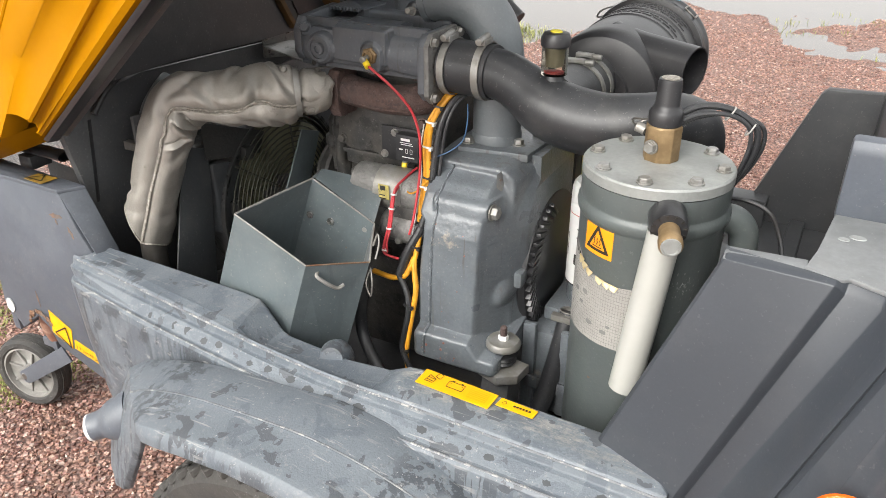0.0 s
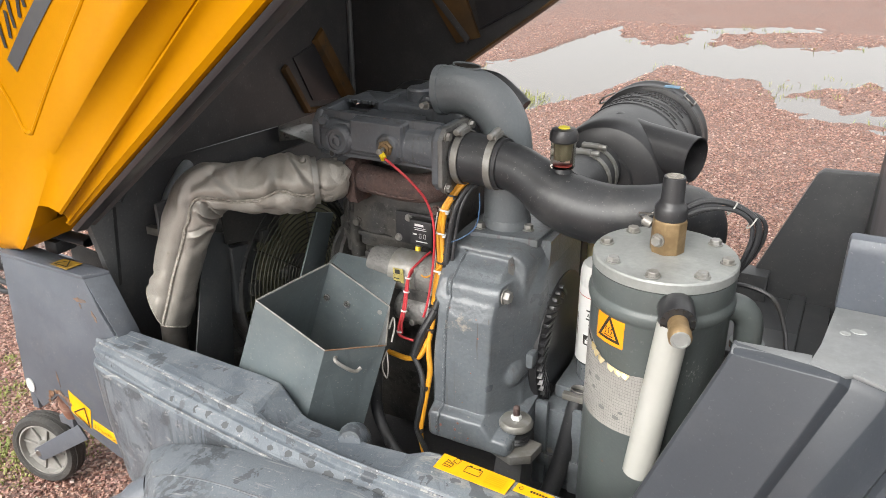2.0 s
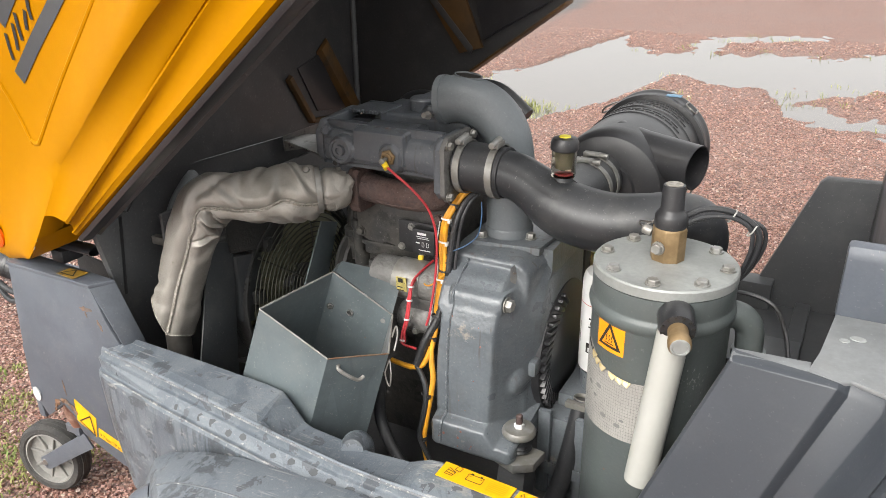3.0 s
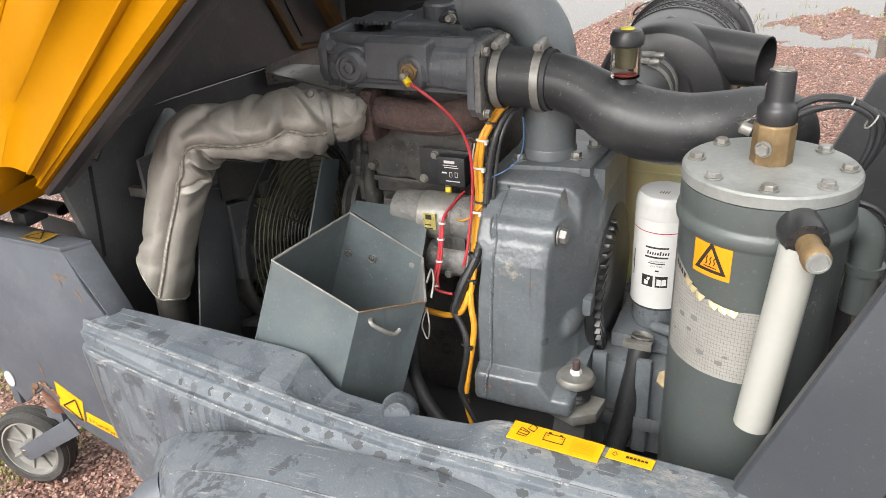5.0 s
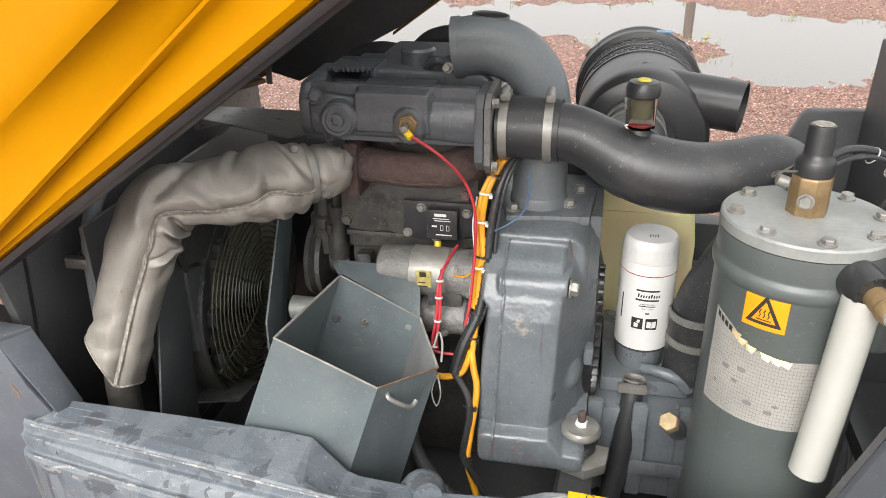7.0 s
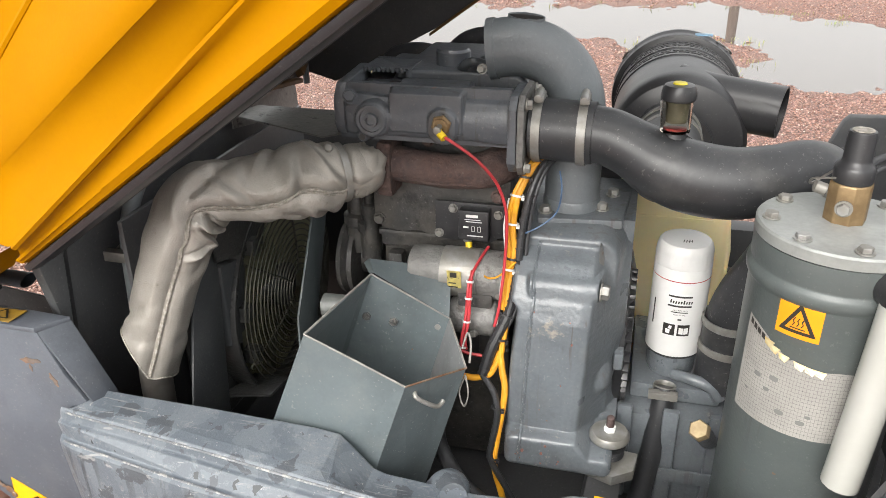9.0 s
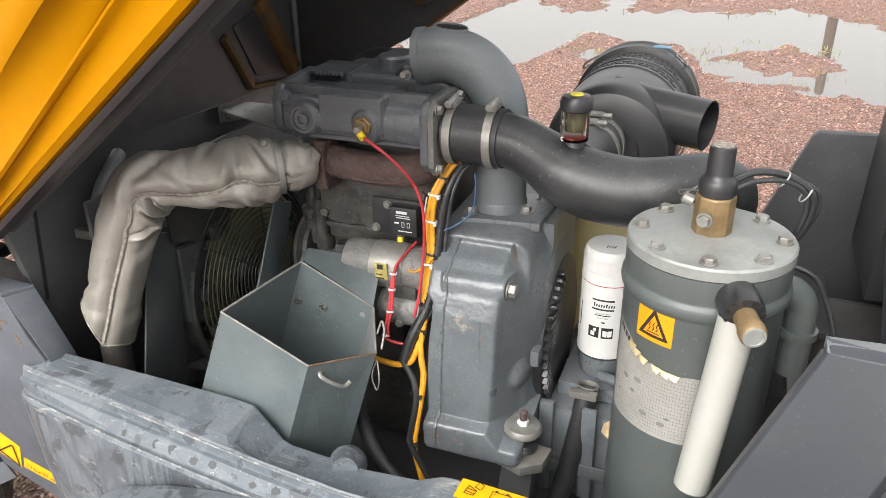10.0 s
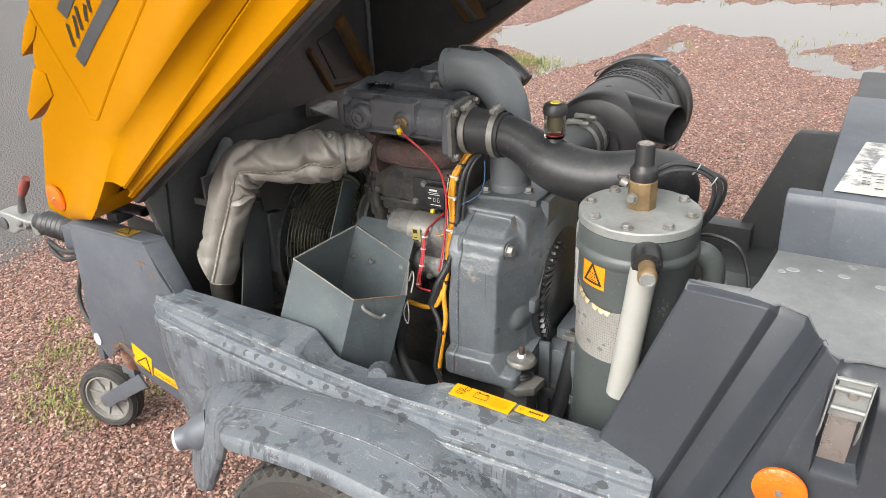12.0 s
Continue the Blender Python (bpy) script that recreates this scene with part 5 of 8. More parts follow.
    part("edge_channel", bm, LINING, hood, bevel=0.003)
    # inside: end wall, far side and roof
    bm = B()
    prism(bm, [(0.815, 0.872), (1.05, 0.874), (1.30, 0.862), (1.596, 0.86), (1.596, 1.45), (0.815, 1.45)], "x", -1.142, -1.13)
    wall = part("end_lining", bm, LINING, hood, "black lining with yellow edges showing")
    bm = B()
    for a, b, wide in (((1.332, 0.987), (1.404, 0.874), 0.020), ((1.404, 0.874), (1.558, 0.854), 0.014), ((1.462, 1.040), (1.578, 0.872), 0.050)):
        p, q = Vector((-1.128, *a)), Vector((-1.128, *b))
        w = Vector((1, 0, 0)).cross((q - p).normalized()) * wide * 0.5
        loft(bm, [[p - w, p + w, p + w * 0.6 + Vector((0.012, 0, 0)), p - w * 0.6 + Vector((0.012, 0, 0))], [q - w, q + w, q + w * 0.6 + Vector((0.012, 0, 0)), q - w * 0.6 + Vector((0.012, 0, 0))]])
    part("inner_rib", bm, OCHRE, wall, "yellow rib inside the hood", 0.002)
    bm = B()
    slab(bm, [(-1.126, 1.37, 1.00), (-1.126, 1.45, 1.02), (-1.126, 1.54, 0.875), (-1.126, 1.43, 0.892)], 0.003, (1, 0, 0))
    part("hatch", bm, PLASTIC, wall, "dark hatch panel", 0.001)
    bm = B()
    tube(bm, [(-1.124, 1.592, 0.84), (-1.124, 1.594, 1.05), (-1.124, 1.594, 1.40)], 0.007, 10, 2)
    part("corner_bead", bm, BLACK, wall)
    bm = B()
    far = [(-1.142, 0.868), (-1.06, 0.845), (-0.838, 0.962), (-0.582, 1.143), (-0.27, 1.36), (-0.27, 1.44), (-0.51, 1.78), (-1.142, 1.34)]
    prism(bm, far, "y", 1.60, 1.63)
    lining = part("far_lining", bm, LINING, hood, "black sound lining inside the hood", 0.003)
    bm = B()
    prism(bm, [(-0.915, 1.14), (-0.832, 1.020), (-0.775, 1.036), (-0.815, 1.135), (-0.80, 1.5), (-0.88, 1.5)], "y", 1.590, 1.602)
    prism(bm, [(-0.85, 0.947), (-0.582, 1.136), (-0.582, 1.143), (-0.85, 0.954)], "y", 1.59, 1.64)
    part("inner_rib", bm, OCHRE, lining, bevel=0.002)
    bm = B()
    slab(bm, [(-0.93, 1.588, 1.16), (-0.915, 1.588, 1.165), (-0.797, 1.588, 1.035), (-0.805, 1.588, 1.020)], 0.006, (0, -1, 0))
    part("edge_strip", bm, LINING, lining, "grey metal strip", 0.001)
    bm = B()
    prism(bm, [(-0.806, 1.20), (-0.771, 1.055), (-0.60, 1.150), (-0.45, 1.26), (-0.5, 1.5), (-0.8, 1.5)], "y", 1.586, 1.598)
    part("sound_pad", bm, PLASTIC, lining, "black foam pad", 0.003)
    bm = B()
    slab(bm, [(-1.36, 0.82, 1.20), (-0.50, 0.82, 1.79), (-0.50, 1.63, 1.79), (-1.36, 1.63, 1.20)], 0.02, (-0.6, 0, 0.8))
    part("roof_lining", bm, LINING, hood)


make_hood()


# ---- engine ----
def make_engine():
    e = thing("diesel_engine", (-0.7, 1.25, 0.25), "grimy grey diesel engine with rusty exhaust manifold", "engine")
    bm = B()
    prism(bm, [(1.15, 0.30), (1.15, 0.698), (1.136, 0.704), (1.136, 0.752), (1.142, 0.758), (1.142, 0.90), (1.42, 0.90), (1.42, 0.30)], "x", -0.81, -0.60)
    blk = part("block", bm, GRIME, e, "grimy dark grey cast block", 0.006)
    for x in (-0.785, -0.735, -0.685, -0.635):
        bm = B()
        box(bm, x - 0.012, x + 0.012, 1.125, 1.148, 0.52, 0.695)
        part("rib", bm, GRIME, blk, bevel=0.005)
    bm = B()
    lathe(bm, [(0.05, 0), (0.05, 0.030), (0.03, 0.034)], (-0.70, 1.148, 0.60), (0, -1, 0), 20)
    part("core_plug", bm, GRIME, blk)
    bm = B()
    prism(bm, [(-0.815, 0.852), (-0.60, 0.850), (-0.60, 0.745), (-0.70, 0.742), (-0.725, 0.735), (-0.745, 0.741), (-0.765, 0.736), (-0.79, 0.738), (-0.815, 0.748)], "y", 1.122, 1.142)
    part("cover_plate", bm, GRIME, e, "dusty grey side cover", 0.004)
    for x, z in ((-0.803, 0.805), (-0.806, 0.756), (-0.7, 0.765), (-0.635, 0.853)):
        bm = B()
        bolt(bm, (x, 1.122, z), (0, -1, 0), 0.014, 0.006)
        part("bolt", bm, GRIME, e)
    # intake manifold
    bm = B()
    loft(bm, [[(x, 1.056 - g, 0.918), (x, 1.048 - g, 0.929), (x, 1.046 - g, 0.955 + h), (x, 1.056 - g, 0.968 + h), (x, 1.11, 0.972 + h), (x, 1.13, 0.965 + h), (x, 1.13, 0.914), (x, 1.08, 0.912)] for x, g, h in ((-0.822, 0, 0), (-0.80, 0.004, 0.004), (-0.765, 0.002, 0.0), (-0.757, -0.004, 0.0), (-0.755, -0.002, 0.010), (-0.657, -0.002, 0.010), (-0.655, -0.006, -0.004), (-0.60, -0.008, -0.006), (-0.590, -0.002, 0.0))])
    im = part("intake_manifold", bm, IRON, e, "grey cast intake manifold", 0.004, 3)
    bm = B()
    prism(bm, [(1.052, 0.914), (1.044, 0.929), (1.044, 0.965), (1.060, 0.985), (1.16, 0.990), (1.17, 0.95), (1.15, 0.912), (1.10, 0.908)], "x", -0.838, -0.822)
    part("end_cap", bm, IRON, im, bevel=0.004)
    bm = B()
    bolt(bm, (-0.815, 1.050, 0.968), (0.2, -0.9, 0.3), 0.015, 0.008)
    part("bolt", bm, IRON, im)
    def cast_front(x, z):
        y = 1.0445 + 0.012 * ((z - 0.936) / 0.036) ** 2 + rounded(edge_off(x, z, -0.824, -0.586, 0.914 - 0.004 * clamp01((x + 0.65) / 0.05), 0.969, 0.010), 0.006)
        y = blend(y, 1.0415 + rounded(edge_off(x, z, -0.757, -0.655, 0.924, 0.979, 0.004), 0.003), 0.006)
        y = blend(y, 1.0370 + rounded(math.hypot(x + 0.781, z - 0.940) - 0.0255, 0.004), 0.010)
        y = blend(y, 1.0420 + rounded(math.hypot(x + 0.797, z - 0.914) - 0.0080, 0.003), 0.008)
        y = blend(y, 1.0370 + rounded(edge_off(x, z, -0.7025, -0.6615, 0.910, 0.961, 0.0200), 0.004), 0.010)
        return y + 0.0007 * noise.noise((x * 60, z * 60, 3.0))

    bm = B()
    skin = [[(x, min(1.062, cast_front(x, z)), z) for x in np.linspace(-0.836, -0.592, 110)] for z in np.linspace(0.905, 0.984, 48)]
    loft(bm, [[(row[0][0], 1.075, row[0][2])] + row + [(row[-1][0], 1.075, row[-1][2])] for row in skin], True, True)
    part("cast_face", bm, IRON, im)
    bm = B()
    lathe(bm, [(0.024, -0.02), (0.023, 0), (0.0205, 0.003), (0.0165, 0.003), (0.016, 0.0005), (0.010, 0.0), (0.0095, 0.006), (0.006, 0.0065), (0.0055, 0.003), (0.001, 0.003)], (-0.781, 1.0365, 0.940), (0, -1, 0.05), 28)
    part("plug_boss", bm, IRON, im)
    bm = B()
    lathe(bm, [(0.0045, 0), (0.0045, 0.001)], (-0.797, 1.0418, 0.914), (0, -1, 0), 12)
    part("lug_hole", bm, INK, im)
    bm = B()
    bolt(bm, (-0.682, 1.0372, 0.940), (0.05, -1, 0.02), 0.024, 0.007, False)
    ring(bm, (-0.682, 1.0302, 0.940), (0.05, -1, 0.02), 0.0095, 0.002, 0.003, 16)
    sen = part("sensor", bm, BRASS, im, "tarnished brass sensor nut")
    bm = B()
    lathe(bm, [(0.004, 0), (0.004, 0.012), (0.0055, 0.012), (0.0055, 0.016), (0.003, 0.017)], (-0.683, 1.031, 0.939), (0, -1, -0.1), 10)
    part("terminal", bm, ZINC, sen)
    # paired flange at the hose end
    for k, (x0, x1, m, g) in enumerate(((-0.592, -0.580, IRON, 0.0), (-0.579, -0.570, CASTALU, 0.003))):
        bm = B()
        a, b = 0.052 + g, 0.016
        c = (1.080, 0.930)
        oct_pts = [(c[0] + u, c[1] + v) for u, v in ((-a, -a + b), (-a + b, -a), (a - b, -a), (a, -a + b), (a, a - b), (a - b, a), (-a + b, a), (-a, a - b))]
        prism(bm, oct_pts, "x", x0, x1)
        part("flange", bm, m, im, bevel=0.002)
        if k:
            for u, v in ((-1, -1), (1, -1), (1, 1), (-1, 1)):
                bm = B()
                bolt(bm, (-0.569, c[0] + u * 0.043, c[1] + v * 0.043), (1, 0, 0), 0.012, 0.006)
                part("bolt", bm, ZINC, im)
    # top cover behind the manifold
    bm = B()
    prism(bm, [(-0.79, 0.90), (-0.79, 0.965), (-0.775, 0.985), (-0.60, 0.985), (-0.575, 0.965), (-0.57, 0.90)], "y", 1.15, 1.36)
    vc = part("valve_cover", bm, IRON, e, "dusty grey valve cover", 0.008, 3)
    bm = B()
    lathe(bm, [(0.026, 0.98), (0.026, 1.004), (0.023, 1.008), (0.004, 1.009)], (-0.705, 1.20, 0), n=28)
    part("filler_cap", bm, IRON, vc)
    bm = B()
    box(bm, -0.826, -0.756, 1.140, 1.32, 0.88, 0.972)
    part("rear_cover", bm, IRON, e, bevel=0.006)
    for x, y, r, z0, z1 in ((-0.842, 1.175, 0.017, 0.66, 0.80), (-0.872, 1.20, 0.020, 0.66, 0.77), (-0.832, 1.150, 0.011, 0.70, 0.83)):
        bm = B()
        lathe(bm, [(r, z0), (r, z0 + 0.045), (r * 1.25, z0 + 0.05), (r * 1.25, z0 + 0.066), (r * 0.9, z0 + 0.07), (r * 0.9, z1 - 0.01), (r * 0.6, z1)], (x, y, 0), n=18)
        part("injection_pump", bm, GRIME, e)
    for z in (0.725, 0.655, 0.60):
        bm = B()
        box(bm, -0.812, -0.602, 1.1285, 1.1365, z, z + 0.009)
        part("cast_rib", bm, GRIME, blk, bevel=0.002)
    bm = B()
    box(bm, -0.825, -0.755, 1.135, 1.205, 0.985, 0.989)
    box(bm, -0.825, -0.755, 1.200, 1.205, 0.94, 0.989)
    box(bm, -0.760, -0.755, 1.135, 1.205, 0.96, 0.989)
    for k in range(9):
        box(bm, -0.822 + k * 0.007, -0.818 + k * 0.007, 1.128, 1.137, 0.984, 0.9895)
    part("cover_shelf", bm, IRON, e, "grey notched sheet cover", 0.0008)
    bm = B()
    tube(bm, [(-0.685, 1.165, 0.985), (-0.665, 1.15, 1.0), (-0.64, 1.165, 0.99)], 0.007, 10, 4)
    box(bm, -0.66, -0.58, 1.18, 1.20, 0.985, 1.0)
    part("lifting_eye", bm, IRON, e, bevel=0.002)
    # exhaust manifold
    bm = B()
    tube(bm, [(-0.765, 1.088, 0.862), (-0.72, 1.082, 0.860), (-0.67, 1.082, 0.858), (-0.625, 1.094, 0.862), (-0.60, 1.13, 0.870)], [0.026, 0.025, 0.025, 0.027, 0.030], 20, 6)
    ex = part("exhaust_manifold", bm, RUST, e, "brown rusty exhaust manifold")
    bm = B()
    tube(bm, [(-0.76, 1.0655, 0.850), (-0.72, 1.0605, 0.848), (-0.67, 1.0605, 0.846), (-0.628, 1.071, 0.848)], 0.0026, 7, 5)
    for v in bm.verts:
        v.co += Vector((0, 1, 1)) * 0.0012 * noise.noise(v.co * 160)
    part("casting_seam", bm, RUST, ex)
    bm = B()
    prism(bm, [(1.058, 0.832), (1.056, 0.885), (1.066, 0.898), (1.118, 0.900), (1.125, 0.83), (1.11, 0.817), (1.066, 0.818)], "x", -0.786, -0.764)
    part("flange", bm, RUST, ex, bevel=0.003)
    for p in ((-0.612, 1.082, 0.825), (-0.72, 1.105, 0.895), (-0.64, 1.108, 0.898)):
        bm = B()
        bolt(bm, p, (0, -1, 0.1), 0.014, 0.008)
        part("nut", bm, RUST, ex)
    # pulley and belt side
    bm = B()
    lathe(bm, [(0.02, 0), (0.068, 0.002), (0.070, 0.010), (0.060, 0.016), (0.070, 0.022), (0.070, 0.030), (0.03, 0.034), (0.028, 0.07)], (-0.905, 1.225, 0.635), (1, 0, 0), 36)
    part("pulley", bm, GRIME, e, "dark grimy belt pulley")
    bm = B()
    lathe(bm, [(0.012, 0), (0.020, 0.004), (0.020, 0.05), (0.028, 0.055), (0.028, 0.10)], (-0.925, 1.14, 0.575), (1, 0, 0.02), 20)
    part("tensioner", bm, ALU, e)
    bm = B()
    lathe(bm, [(0.045, 0), (0.055, 0.01), (0.055, 0.05), (0.04, 0.06)], (-0.87, 1.19, 0.50), (1, 0, 0), 28)
    part("lower_pulley", bm, GRIME, e)
    # relay on the side cover
    bm = B()
    prism(bm, [(-0.712, 0.800), (-0.606, 0.800), (-0.606, 0.752), (-0.628, 0.737), (-0.712, 0.739)], "y", 1.108, 1.112)
    rel = part("relay_plate", bm, PLASTIC, e, "black relay plate", 0.001)
    bm = B()
    box(bm, -0.672, -0.626, 1.088, 1.108, 0.748, 0.796)
    rb = part("relay", bm, PLASTIC, rel, bevel=0.003)
    marks = [bar(0.012, 0.038, 0.030, 0.0425), bar(0.010, 0.034, 0.034, 0.0352), bar(0.012, 0.0305, 0.036, 0.032), bar(0.008, 0.021, 0.016, 0.0235), bar(0.014, 0.008, 0.038, 0.0098)] + outline([(0.021, 0.016), (0.025, 0.016), (0.025, 0.024), (0.021, 0.024)], 0.0008) + outline([(0.030, 0.016), (0.034, 0.016), (0.034, 0.024), (0.030, 0.024)], 0.0008)
    flat_marks("print", WHITEINK, rb, (-0.672, 1.088, 0.748), (1, 0, 0), (0, 0, 1), marks)
    for x, z in ((-0.706, 0.748), (-0.684, 0.790), (-0.615, 0.785), (-0.662, 0.742)):
        bm = B()
        bolt(bm, (x, 1.108, z), (0, -1, 0), 0.010, 0.004)
        part("bolt", bm, ZINC, rel)


make_engine()


def make_starter():
    t = thing("starter_motor", (-0.67, 1.08, 0.60), "oily bare aluminium starter motor with solenoid", "starter motor")
    bm = B()
    lathe(bm, [(0.02, 0), (0.034, 0.006), (0.036, 0.012), (0.036, 0.055), (0.034, 0.056), (0.034, 0.058), (0.037, 0.060), (0.037, 0.15)], (-0.745, 1.075, 0.702), (1, 0, 0), 32)
    part("motor_body", bm, CASTALU, t)
    bm = B()
    ring(bm, (-0.690, 1.075, 0.702), (1, 0, 0), 0.0378, 0.001, 0.055, 36)
    part("band", bm, ZINC, t)
    bm = B()
    lathe(bm, [(0.0, 0), (0.026, 0.002), (0.028, 0.01), (0.028, 0.07), (0.02, 0.08)], (-0.676, 1.055, 0.640), (1, 0, 0), 24)
    part("solenoid", bm, CASTALU, t)
    bm = B()
    box(bm, -0.662, -0.61, 1.04, 1.08, 0.655, 0.685)
    part("bracket", bm, GRIME, t, bevel=0.004)
    bm = B()
    prism(bm, [(-0.676, 0.695), (-0.655, 0.695), (-0.656, 0.722), (-0.677, 0.722)], "y", 1.0355, 1.0362)
    lab = part("sticker", bm, material("greasy_yellow_sticker", (0.5, 0.42, 0.12), 0.5, second=(0.3, 0.25, 0.08), patch=90, wear=(0.08, 0.07, 0.04), wear_scale=70, wear_from=0.55), t, "small greasy yellow sticker")
    flat_marks("print", INK, lab, (-0.676, 1.0355, 0.692), (1, 0, 0), (0, 0, 1), [bar(0.002, 0.004, 0.016, 0.006), bar(0.002, 0.010, 0.013, 0.012), bar(0.004, 0.020, 0.014, 0.028)])
    for p in ((-0.60, 1.05, 0.685), (-0.635, 1.035, 0.625)):
        bm = B()
        bolt(bm, p, (0, -1, 0), 0.011, 0.008)
        part("bolt", bm, ZINC, t)


make_starter()


# ---- exhaust sleeve ----
def path_at(line, reach):
    """Which point of a line lies that far along it."""
    run = 0.0
    for i, (a, b) in enumerate(zip(line, line[1:])):
        run += (b - a).length
        if run >= reach:
            return i
    return len(line) - 1


def make_sleeve():
    t = thing("exhaust_sleeve", (-1.09, 0.88, 0.42), "crumpled silver-grey heat cloth sleeve round the exhaust pipe", "exhaust sleeve")
    path = [(-0.803, 1.053, 0.862), (-0.822, 1.036, 0.863), (-0.853, 1.012, 0.861), (-0.912, 0.968, 0.860), (-0.960, 0.936, 0.861), (-0.994, 0.916, 0.848), (-1.016, 0.910, 0.806), (-1.036, 0.904, 0.757), (-1.057, 0.898, 0.705), (-1.074, 0.893, 0.656), (-1.089, 0.889, 0.616)]
    radii = [0.037, 0.0425, 0.0500, 0.0460, 0.0415, 0.0445, 0.0450, 0.0440, 0.0440, 0.0450, 0.0465]
    line = spline(path, 24)
    rs = [v.x for v in spline([(q, 0, 0) for q in radii], 24)]
    bm = B()
    rng = random.Random(21)
    # folds: place along the sleeve, angle from the seam, slope, width, depth, reach round it
    creases = [(rng.uniform(0.03, 0.20), rng.uniform(-1.2, 3.0), rng.uniform(-1.0, 1.0), rng.uniform(0.006, 0.012), rng.uniform(0.003, 0.006), rng.uniform(0.4, 0.9)) for _ in range(13)]
    creases += [(0.205, -0.9, 0.9, 0.007, 0.010, 0.7), (0.222, -1.1, 0.2, 0.007, 0.012, 0.8), (0.238, -1.0, -0.5, 0.007, 0.011, 0.7), (0.262, -0.8, -0.8, 0.006, 0.009, 0.5), (0.215, 0.9, -0.8, 0.008, 0.006, 0.8), (0.285, -0.5, 0.7, 0.005, 0.007, 0.35), (0.175, 0.5, 0.9, 0.008, 0.005, 0.6)]
    creases += [(rng.uniform(0.30, 0.46), rng.uniform(-2.5, 2.5), rng.uniform(-1.3, 1.3), rng.uniform(0.008, 0.014), rng.uniform(0.0015, 0.003), rng.uniform(0.5, 0.9)) for _ in range(9)]
    rings, up, n, run = [], Vector((0.3, 0.5, 0.8)), 112, 0.0
    seam_line = []
    total = sum((b - a).length for a, b in zip(line, line[1:]))
    low_dir, leg_dir, leftward = Vector((0.25, -0.88, -0.30)), Vector((0.62, -0.72, 0.30)), Vector((-0.82, -0.57, 0.0))
    for i, p in enumerate(line):
        d = (line[min(i + 1, len(line) - 1)] - line[max(i - 1, 0)]).normalized()
        up = (up - d * up.dot(d)).normalized()
        sd = d.cross(up)
        run += (p - line[max(i - 1, 0)]).length
        k = min(1.0, max(0.0, (run - 0.19) / 0.08))
        side_dir = low_dir.lerp(leg_dir, k * k * (3 - 2 * k)) + Vector((0, 0, 0.35)) * math.exp(-((run - 0.095) / 0.03) ** 2)
        side_dir = (side_dir - d * side_dir.dot(d)).normalized()
        seam_at = math.atan2(side_dir.dot(sd), side_dir.dot(up))
        hem = max(0.0, (run - 0.72 * total) / (0.28 * total))
        row = []
        for q in range(n):
            a = 2 * math.pi * q / n
            w = up * math.cos(a) + sd * math.sin(a)
            da = (a - seam_at + math.pi) % (2 * math.pi) - math.pi
            at = p + w * rs[i]
            out = rs[i] * (1.0 + 0.13 * noise.noise((at.x * 13, at.y * 13, at.z * 13)) + 0.03 * noise.noise((at.x * 34, at.y * 34, at.z * 34)))
            for r0, a0, slope, wide, deep, span in creases:
                off = run - r0 - slope * (da - a0) * rs[i]
                if abs(off) > 5 * wide:
                    continue
                turn = (da - a0 + math.pi) % (2 * math.pi) - math.pi
                out += math.exp(-(turn / span) ** 2) * deep * (0.8 * math.exp(-((off - 1.8 * wide) / (1.2 * wide)) ** 2) - math.exp(-(off / wide) ** 2))
            out += 0.0030 * math.exp(-((abs(da) - 0.42) / 0.22) ** 2) - 0.0035 * math.exp(-(da / 0.12) ** 2)
            out -= 0.008 * math.exp(-((run - 0.030) / 0.007) ** 2)
            row.append(p + w * out + d * hem * hem * (-0.030 * w.dot(leftward) + 0.016 * math.exp(-(da / 0.30) ** 2)))
        rings.append(row)
        seam_line.append(row[int(round(seam_at / (2 * math.pi) * n)) % n] + side_dir * 0.0018)
    loft(bm, rings, True, False)
    part("cloth", bm, FABRIC, t)
    smooth_seam = [sum((seam_line[max(0, min(len(seam_line) - 1, i + q))] for q in (-3, -1, 0, 1, 3)), Vector()) / 5 for i in range(0, len(seam_line), 5)]
    for dx in (-0.0021, 0.0021):
        bm = B()
        tube(bm, [p + Vector((dx, 0, dx)) for p in smooth_seam], 0.0019, 8, 3)
        part("stitched_seam", bm, SEAMCLOTH, t, "pale stitched seam")
    bm = B()
    tube(bm, rings[-1][::4] + [rings[-1][0]], 0.0017, 6, 2)
    part("hem", bm, SEAMCLOTH, t, "frayed cloth hem")
    bm = B()
    tied = path_at(line, 0.030)
    ring(bm, line[tied], (line[tied + 3] - line[tied - 3]).normalized(), 0.0425, 0.0028, 0.009, 40)
    clamp = part("clamp_band", bm, ZINC, t, "steel clamp band")
    bm = B()
    lathe(bm, [(0.006, 0), (0.006, 0.012), (0.004, 0.013)], line[tied] + Vector((-0.010, -0.022, 0.038)), (0.2, -0.7, 0.6), 10)
    part("clamp_screw", bm, ZINC, clamp, bevel=0.0015)
    bm = B()
    tube(bm, [(-0.822, 1.034, 0.863), (-0.805, 1.048, 0.862), (-0.793, 1.064, 0.860)], [0.035, 0.037, 0.031], 40, 10)
    for v in bm.verts:
        v.co += Vector((1, 1, 1)) * (0.005 * noise.noise(v.co * 70) + 0.003 * noise.noise(v.co * 160))
    part("frayed_end", bm, FABRIC, t)
    bm = B()
    tube(bm, [(-1.080, 0.893, 0.64), (-1.092, 0.893, 0.57), (-1.100, 0.893, 0.30)], 0.0235, 18, 3)
    part("tail_pipe", bm, STEEL, t, "dull steel pipe end")


make_sleeve()


